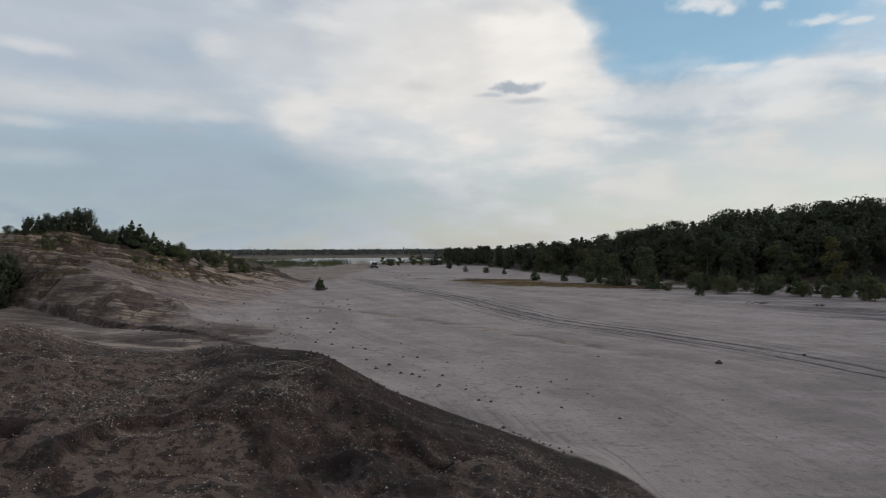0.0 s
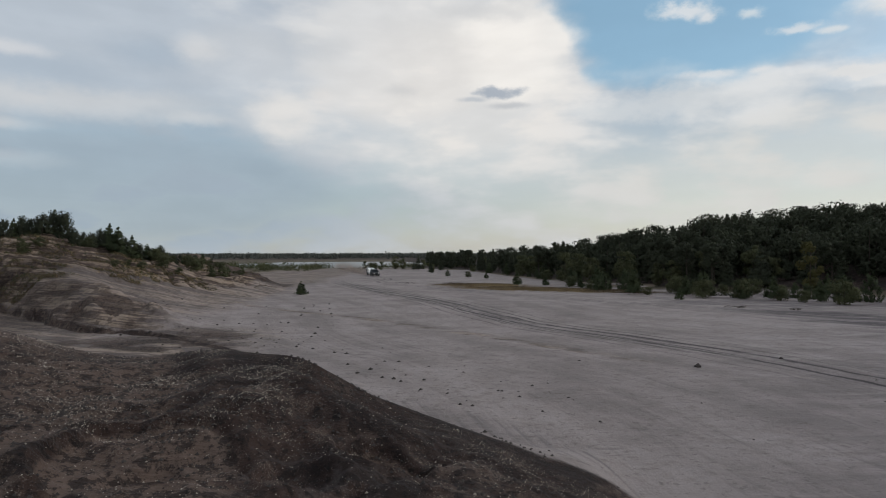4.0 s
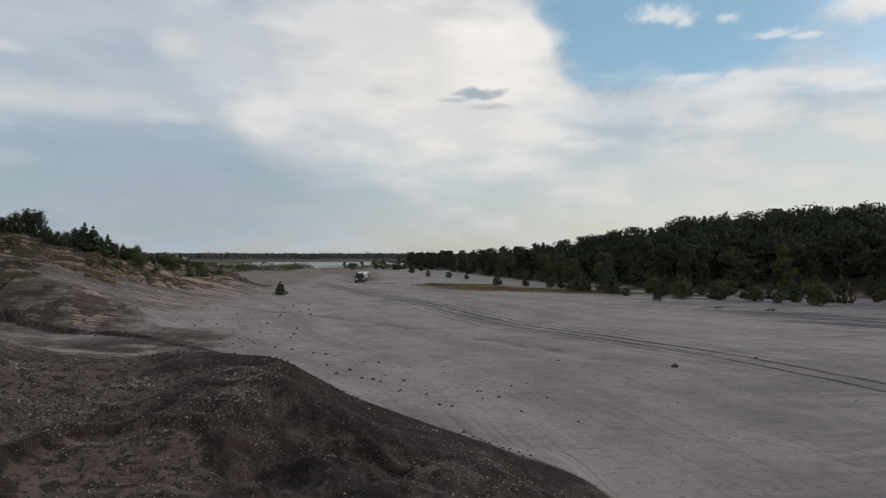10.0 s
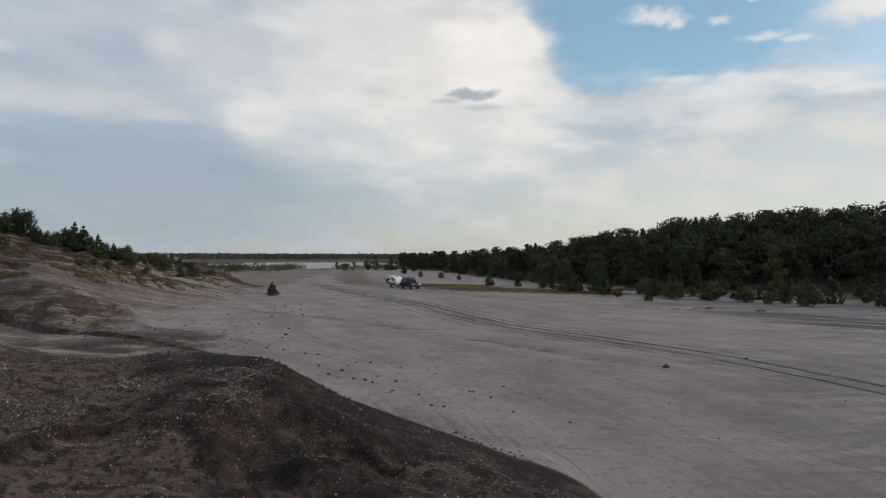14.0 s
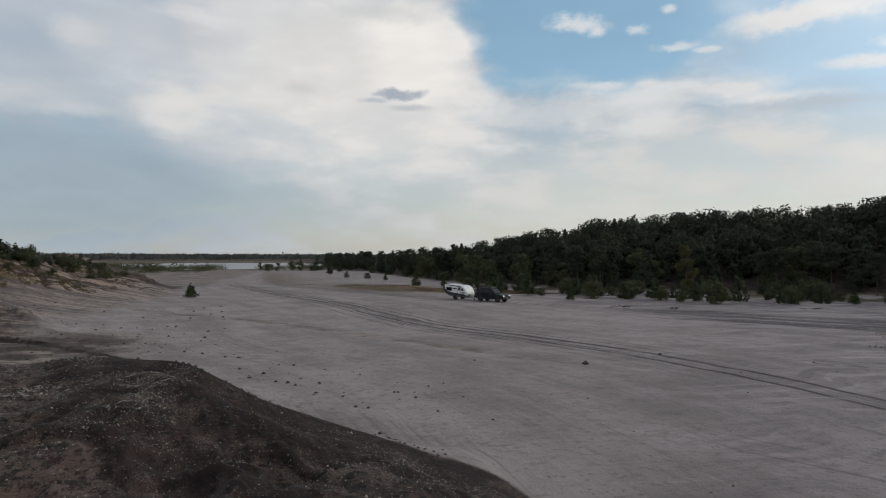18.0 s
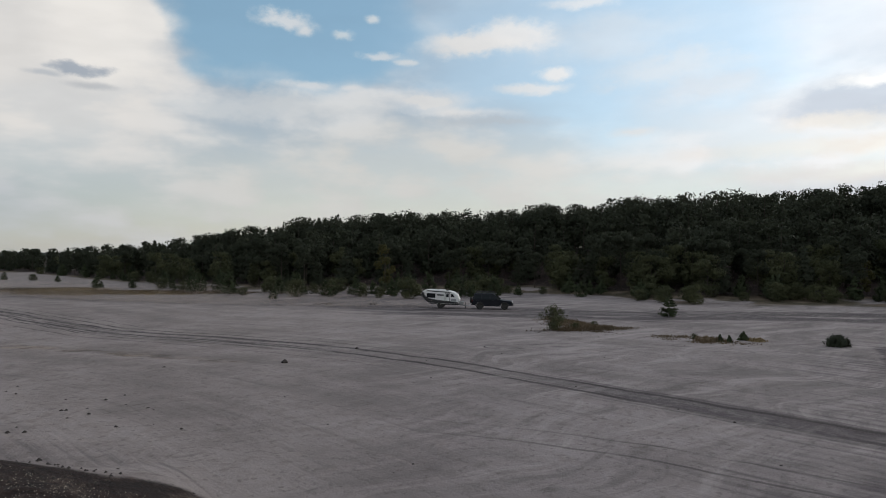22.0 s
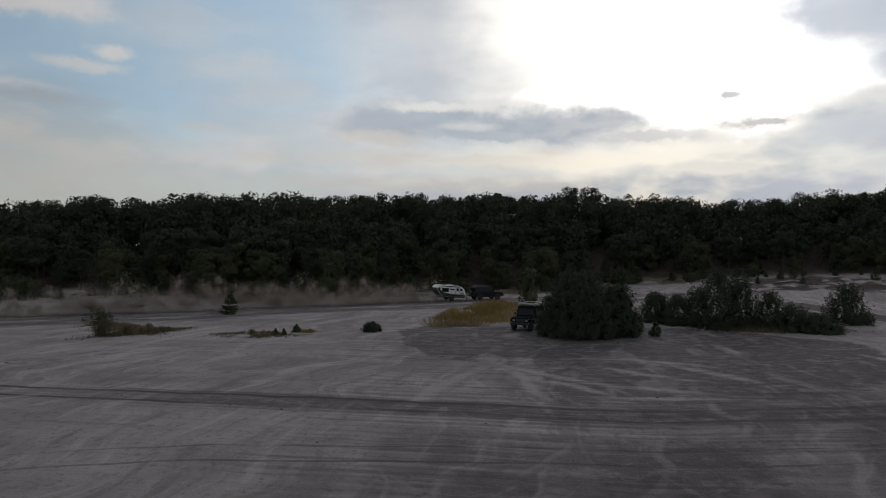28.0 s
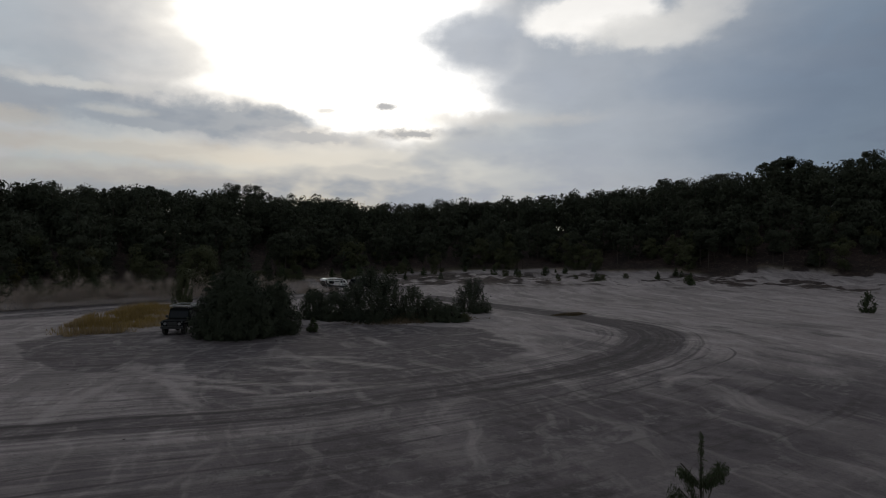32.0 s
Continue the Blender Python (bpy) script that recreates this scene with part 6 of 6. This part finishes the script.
    for i in range(4):
        bm = bmesh.new()
        box(bm, .13, .21, -.5 + i * .28, -.3 + i * .28, 1.93, 2.05, .015)
        part("spot_lamp", bm, M_CLEAR, car, "clear spot lamp on the rack")
    bm = bmesh.new()
    tube(bm, (.8, .97, .9), (.8, .97, 1.1), .04)
    tube(bm, (.72, .93, 1.12), (.1, .82, 1.88), .035)
    tube(bm, (.1, .82, 1.88), (.08, .82, 2.05), .05)
    part("snorkel", bm, M_BLACK, car, "black air snorkel")
    bm = bmesh.new()
    tube(bm, (-2.3, 0, .48), (-2.72, 0, .48), .04)
    part("tow_bar", bm, M_STEEL, car)
    wheels = [wheel(car, x, s * .80, .41, .27) for x in (1.43, -1.45) for s in (1, -1)]
    return car, wheels


def build_caravan():
    c = thing("caravan", "white caravan with dark grey base and rear, towed by car", "caravan")
    W = 1.08
    # origin on the ground under the axle, drawbar ahead
    prof = [(-2.05, .86), (-2.78, 1.65), (-2.76, 2.05), (-2.45, 2.40), (-1.9, 2.54), (1.0, 2.50), (1.75, 2.36), (2.28, 1.98), (2.58, 1.40), (2.58, 1.02), (2.40, .74), (.62, .66), (-1.5, .66)]
    bm = bmesh.new()
    prism(bm, prof, W, .10)
    part("shell", bm, M_WHITE, c, "dusty white shell")
    for s in (1, -1):
        y = s * (W + .004)
        o = (0, s * .014, 0)
        part("rear_panel", slab([(-1.52, y, .70), (-2.02, y, .90), (-2.74, y, 1.66), (-2.72, y, 2.02), (-2.60, y, 2.20), (-2.36, y, 2.10), (-2.30, y, 1.72), (-1.70, y, 1.34), (-.60, y, 1.18), (2.50, y, 1.00), (2.48, y, .84), (2.38, y, .78), (.60, y, .70)], o), M_SHELLDARK, c, "black lower flank and raked rear")
        part("window", slab([(-1.95, y, 1.42), (-.75, y, 1.42), (-.75, y, 2.05), (-2.02, y, 2.05)], (0, s * .03, 0)), M_GLASS, c, "dark side window")
        part("stripe", slab([(-.55, y, 1.78), (.42, y, 1.78), (.42, y, 1.96), (-.55, y, 1.96)], o), M_SHELLDARK, c, "dark lettering bar")
        part("flash", slab([(-2.2, y, 2.30), (1.55, y, 2.24), (1.1, y, 2.37), (-1.8, y, 2.43)], o), M_SHELLDARK, c, "dark roof-edge stripe")
        bm = bmesh.new()
        for a, b in (((.60, 1.05), (.66, 2.15)), ((1.24, 1.05), (1.30, 2.15)), ((.60, 2.11), (1.30, 2.17)), ((.60, 1.04), (1.30, 1.09))):
            box(bm, min(a[0], b[0]), max(a[0], b[0]), y - .012, y + .012, min(a[1], b[1]), max(a[1], b[1]))
        part("door_frame", bm, M_SHELLDARK, c, "dark door seam")
        part("door_window", slab([(.76, y, 1.62), (1.14, y, 1.62), (1.14, y, 2.06), (.76, y, 2.06)], (0, s * .03, 0)), M_GLASS, c)
        part("front_window", slab([(1.45, y, 1.66), (1.95, y, 1.66), (1.72, y, 2.08), (1.45, y, 2.10)], (0, s * .03, 0)), M_GLASS, c)
        part("locker", slab([(1.44, y, 1.02), (2.2, y, 1.04), (2.2, y, 1.42), (1.44, y, 1.42)], (0, s * .02, 0)), M_STEEL, c, "grey locker hatch")
        bm = bmesh.new()
        box(bm, -.62, .62, s * .96 - .14, s * .96 + .14, .80, .88, .02)
        part("mudguard", bm, M_BLACK, c, "black mudguard")
    bm = bmesh.new()
    box(bm, -1.5, 2.5, -.9, .9, .55, .68, .02)
    part("chassis", bm, M_BLACK, c, "black chassis")
    bm = bmesh.new()
    tube(bm, (2.3, .75, .62), (3.75, .03, .52), .05)
    tube(bm, (2.3, -.75, .62), (3.75, -.03, .52), .05)
    tube(bm, (3.7, 0, .52), (4.0, 0, .50), .05)
    part("drawbar", bm, M_STEEL, c, "steel drawbar")
    bm = bmesh.new()
    box(bm, 2.6, 3.15, -.55, .55, .66, 1.12, .04)
    part("front_box", bm, M_STEEL, c, "grey drawbar box")
    bm = bmesh.new()
    tube(bm, (3.45, 0, .32), (3.45, 0, 1.05), .035)
    tube(bm, (3.45, -.04, .28), (3.45, .04, .28), .11, None, 14)
    part("jockey_wheel", bm, M_BLACK, c)
    bm = bmesh.new()
    box(bm, -.5, .5, -.4, .4, 2.48, 2.62, .05)
    part("roof_hatch", bm, M_WHITE, c)
    bm = bmesh.new()
    box(bm, .6, 1.0, -.3, .3, 2.47, 2.57, .02)
    part("roof_vent", bm, M_BLACK, c)
    part("rear_wall", slab([(-2.06, -.98, .88), (-2.06, .98, .88), (-2.78, .98, 1.66), (-2.76, .98, 2.03), (-2.76, -.98, 2.03), (-2.78, -.98, 1.66)], (-.03, 0, -.02)), M_SHELLDARK, c, "black raked rear wall")
    for s in (1, -1):
        bm = bmesh.new()
        box(bm, -2.80, -2.68, s * .85 - .09, s * .85 + .09, 1.66, 1.95, .02)
        part("tail_light", bm, M_RED, c, "red tail light")
    wheels = [wheel(c, 0, s * .93, .42, .28) for s in (1, -1)]
    c.scale = (.84, .84, .84)
    return c, wheels


def build_parked():
    """Boxy off-road car parked in front of the broad bush."""
    c = thing("parked_off_road_car", "dark boxy off-road car with roof rack parked beside the bush", "car")
    W = .88
    bm = bmesh.new()
    prism(bm, [(-2.0, .55), (-2.03, 1.12), (.62, 1.12), (.70, 1.14), (1.90, 1.10), (1.96, 1.02), (1.96, .58), (1.86, .56), (1.84, .80), (1.62, .96), (1.18, .96), (.94, .80), (.90, .52), (-.80, .52), (-.84, .80), (-1.08, .96), (-1.52, .96), (-1.76, .80), (-1.80, .55)], W, .03)
    part("body", bm, M_GREEN, c)
    bm = bmesh.new()
    prism(bm, [(-2.02, 1.11), (-1.98, 1.92), (-1.9, 1.97), (.28, 1.97), (.36, 1.92), (.62, 1.11)], W - .02, .03, (1.11, 1.97, .90))
    part("cabin", bm, M_GREEN, c)
    for s in (1, -1):
        for x0, x1 in ((-1.9, -1.1), (-.95, -.3), (-.2, .42)):
            pts = [(x0, s * .875, 1.24), (x1, s * .875, 1.24), (x1 - (.12 if x1 > .3 else 0), s * .815, 1.74), (x0, s * .815, 1.74)]
            part("side_window", slab(pts, (0, s * .012, 0)), M_GLASS, c, "dark side window")
        bm = bmesh.new()
        bmesh.ops.create_cone(bm, cap_ends=True, segments=18, radius1=.12, radius2=.11, depth=.05, matrix=Matrix.Translation((1.99, s * .55, .88)) @ Matrix.Rotation(math.pi / 2, 4, "Y"))
        part("headlight", bm, M_CLEAR, c, "round headlight")
        for z in (.70, 1.02):
            bm = bmesh.new()
            bmesh.ops.create_cone(bm, cap_ends=True, segments=12, radius1=.045, radius2=.045, depth=.04, matrix=Matrix.Translation((1.985, s * .76, z)) @ Matrix.Rotation(math.pi / 2, 4, "Y"))
            part("marker_lamp", bm, M_CLEAR, c)
        for cx in (1.40, -1.30):
            bm = bmesh.new()
            box(bm, cx - .5, cx + .5, s * .90 - .05, s * .90 + .05, .94, 1.02, .02)
            part("wheel_arch", bm, M_BLACK, c)
        bm = bmesh.new()
        box(bm, .42, .50, s * 1.0 - .09, s * 1.0 + .09, 1.22, 1.42, .02)
        part("mirror", bm, M_BLACK, c)
    part("windscreen", slab([(.60, -.76, 1.24), (.60, .76, 1.24), (.44, .70, 1.76), (.44, -.70, 1.76)], (.02, 0, 0)), M_GLASS, c, "flat dark windscreen")
    bm = bmesh.new()
    box(bm, 1.94, 2.12, -.86, .86, .50, .68, .02)
    part("front_bumper", bm, M_BLACK, c, "black steel bumper")
    bm = bmesh.new()
    box(bm, 1.95, 2.0, -.38, .38, .72, 1.02, .01)
    part("grille", bm, M_BLACK, c)
    rack = bmesh.new()
    for s in (1, -1):
        tube(rack, (-1.95, s * .74, 2.20), (.55, s * .74, 2.20), .03)
        tube(rack, (-1.95, s * .74, 2.09), (.55, s * .74, 2.09), .018)
        for i in range(6):
            tube(rack, (-1.9 + i * .48, s * .72, 1.94), (-1.9 + i * .48, s * .74, 2.20), .016, None, 6)
    for x in (-1.95, .55):
        tube(rack, (x, -.74, 2.20), (x, .74, 2.20), .035)
    part("roof_rack", rack, M_RACK, c, "light alloy roof rack")
    for i in range(10):
        bm = bmesh.new()
        box(bm, -1.92 + i * .26, -1.80 + i * .26, -.73, .73, 2.06, 2.085)
        part("rack_slat", bm, M_BLACK, c)
    bm = bmesh.new()
    tube(bm, (-2.04, -.1, 1.2), (-2.28, -.1, 1.2), .38, .36, 20)
    part("spare_wheel", bm, M_RUBBER, c)
    for x in (1.40, -1.30):
        for s in (1, -1):
            wheel(c, x, s * .74, .40, .26)
    x, y = 56.4, 8.4
    c.matrix_basis = pose(x, y, drop(x, y), 0, 0, 170)


CAR_OB, CAR_WHEELS = build_car()
CARAVAN_OB, CARAVAN_WHEELS = build_caravan()
build_parked()


# ---- dust raised by the wheels ----


def ball(rng, n):
    """Places spread through a ball, thinning to its rim."""
    v = rng.normal(size=(n, 3))
    return v / np.linalg.norm(v, axis=1, keepdims=True) * (rng.uniform(0, 1, n) ** .95)[:, None]


def build_dust():
    """Clouds of fine grains: thick rolling billows, and thin haze."""
    rng = np.random.default_rng(23)
    thick, thin = [], []
    for k in range(4):
        n = 15000
        low = ball(rng, n) * [6.0, 1.8, 1.3]
        puffs = rng.normal(0, 1, (24, 3)) * [2.6, .7, 0] + np.stack([np.zeros(24), np.zeros(24), rng.uniform(0, 1, 24) ** 1.6 * 2.6], 1)
        size = rng.uniform(.3, .85, 24)
        j = rng.integers(0, 24, n)
        p = np.where(rng.uniform(size=(n, 1)) < .35, low, puffs[j] + ball(rng, n) * 1.9 * size[j][:, None])
        thick.append(mesh_from("dust_billow", *clumps(rng, p, .034, .8), M_DUST))
    for k in range(3):
        n = 3200
        wisps = rng.normal(0, 1, (7, 3)) * [3.2, 1.2, .8]
        j = rng.integers(0, 7, n)
        p = np.where(rng.uniform(size=(n, 1)) < .5, rng.normal(0, 1, (n, 3)) * [4.0, 1.6, .8], wisps[j] + rng.normal(0, .7, (n, 3)))
        thin.append(mesh_from("dust_haze", *clumps(rng, p, .033, .8), M_DUST))
    return thick, thin


THICK, THIN = build_dust()


# ---- what moves ----


def car_at(t):
    """Place on the ground, by the even course of the car; before the start it came on straight."""
    if t < 0:
        (t0, x0, y0), (t1, x1, y1) = CAR[0], CAR[2]
        return Vector((x0 + (x1 - x0) * t, y0 + (y1 - y0) * t))
    i = min(int(t / .5), len(CAR) - 2)
    p = [CAR[max(0, min(len(CAR) - 1, i + k))] for k in (-1, 0, 1, 2)]
    a, b, c, d = [Vector(q[1:]) for q in p]
    u = (t - CAR[i][0]) / .5
    return .5 * ((2 * b) + (c - a) * u + (2 * a - 5 * b + 4 * c - d) * u * u + (3 * b - a - 3 * c + d) * u ** 3)


def lie(x, y, heading, wheelbase):
    """A pose on the ground, nose along heading (radians), pitched as the ground is."""
    c, s = math.cos(heading), math.sin(heading)
    h = wheelbase / 2
    f, b, l, r = drop(x + h * c, y + h * s), drop(x - h * c, y - h * s), drop(x - .8 * s, y + .8 * c), drop(x + .8 * s, y - .8 * c)
    return pose(x, y, (f + b + l + r) / 4 - .02, math.degrees(math.atan2(l - r, 1.6)), -math.degrees(math.atan2(f - b, wheelbase)), math.degrees(heading))


def motions():
    dt = .25
    axle = None
    car_rows, van_rows = [], []
    t = -4.0
    while t <= 32.001:
        p = car_at(t)
        v = car_at(t + .3) - car_at(t - .3) if t < 31.7 else car_at(32) - car_at(31.4)
        head = math.atan2(v.y, v.x)
        hitch = p + Vector((math.cos(head), math.sin(head))) * -2.7
        if axle is None:
            axle = hitch - Vector((math.cos(head), math.sin(head))) * 3.4
        pull = hitch - axle
        axle = hitch - pull.normalized() * 3.4
        if t >= -1e-6:
            car_rows.append((t, lie(p.x, p.y, head, 2.88)))
            van_rows.append((t, lie(axle.x, axle.y, math.atan2(pull.y, pull.x), 1.2) @ pose(0, 0, .03, 0, 2.5, 0)))
        t += dt
    walk(CAR_OB, car_rows)
    walk(CARAVAN_OB, van_rows)
    # wheels roll with the way covered
    ways, way, p = [], 0.0, car_at(0)
    for i in range(0, 32 * FPS + 1):
        q = car_at(i / FPS)
        way += (q - p).length
        p = q
        ways.append((i / FPS, way))
    for hub, r in [(w, .41) for w in CAR_WHEELS] + [(w, .353) for w in CARAVAN_WHEELS]:
        at = hub.matrix_basis.translation.copy()
        walk(hub, [(t, Matrix.Translation(at) @ Matrix.Rotation(w / r, 4, "Y")) for t, w in ways])
    # dust: each cloud comes up out of the sand where the caravan has passed, hangs, drifts and settles
    rng = random.Random(29)

    def cloud(t, mesh, label, high, life, i):
        p = car_at(t)
        v = (car_at(t + .2) - car_at(t - .2)) if t < 31.7 else car_at(32) - car_at(31.6)
        turn = math.degrees(math.atan2(v.y, v.x))
        ob = new("dust_cloud", mesh)
        tagged(ob, label, "dust", "dust behind the caravan")
        born = t + .85
        x, y = p.x + rng.gauss(0, .4), p.y + rng.gauss(0, .4)
        z0 = drop(x, y)
        course = ((-1.2, -4.6), (-.1, -3.6), (.3, .1), (1.3, .4 * high), (3, .8 * high), (life, high), (life * 1.5 + 1.5, -2.2), (life * 1.5 + 4, -4.6))
        keyed = []
        for q in sorted({0.0, 32.0} | {born + a for a, u in course if 0 < born + a < 32}):
            up = float(np.interp(q, [born + a for a, u in course], [u for a, u in course]))
            age = max(0.0, q - born)
            keyed.append((q, pose(x - .12 * age, y + .2 * age, z0 + up, 0, 0, turn + (180 if i % 2 else 0))))
        walk(ob, keyed)
    i, t = 0, -7.0
    while t < 32:
        cloud(t, THIN[i % 3], "thin tan dust haze over the wheel tracks", rng.uniform(.5, 1.6), rng.uniform(6, 10), i)
        t += .9
        i += 1
    t = -3.0
    while t < 32:
        if t < 20.8:
            cloud(t, THIN[i % 3], "rolling tan dust billow behind the caravan", rng.uniform(.3, .7), rng.uniform(2.5, 4.0), i)
        else:
            cloud(t, THICK[i % 4], "rolling tan dust billow behind the caravan", rng.uniform(.6, 1.3), rng.uniform(3.0, 5.0), i)
        t += .9 if t < 20.8 else .5
        i += 1


motions()
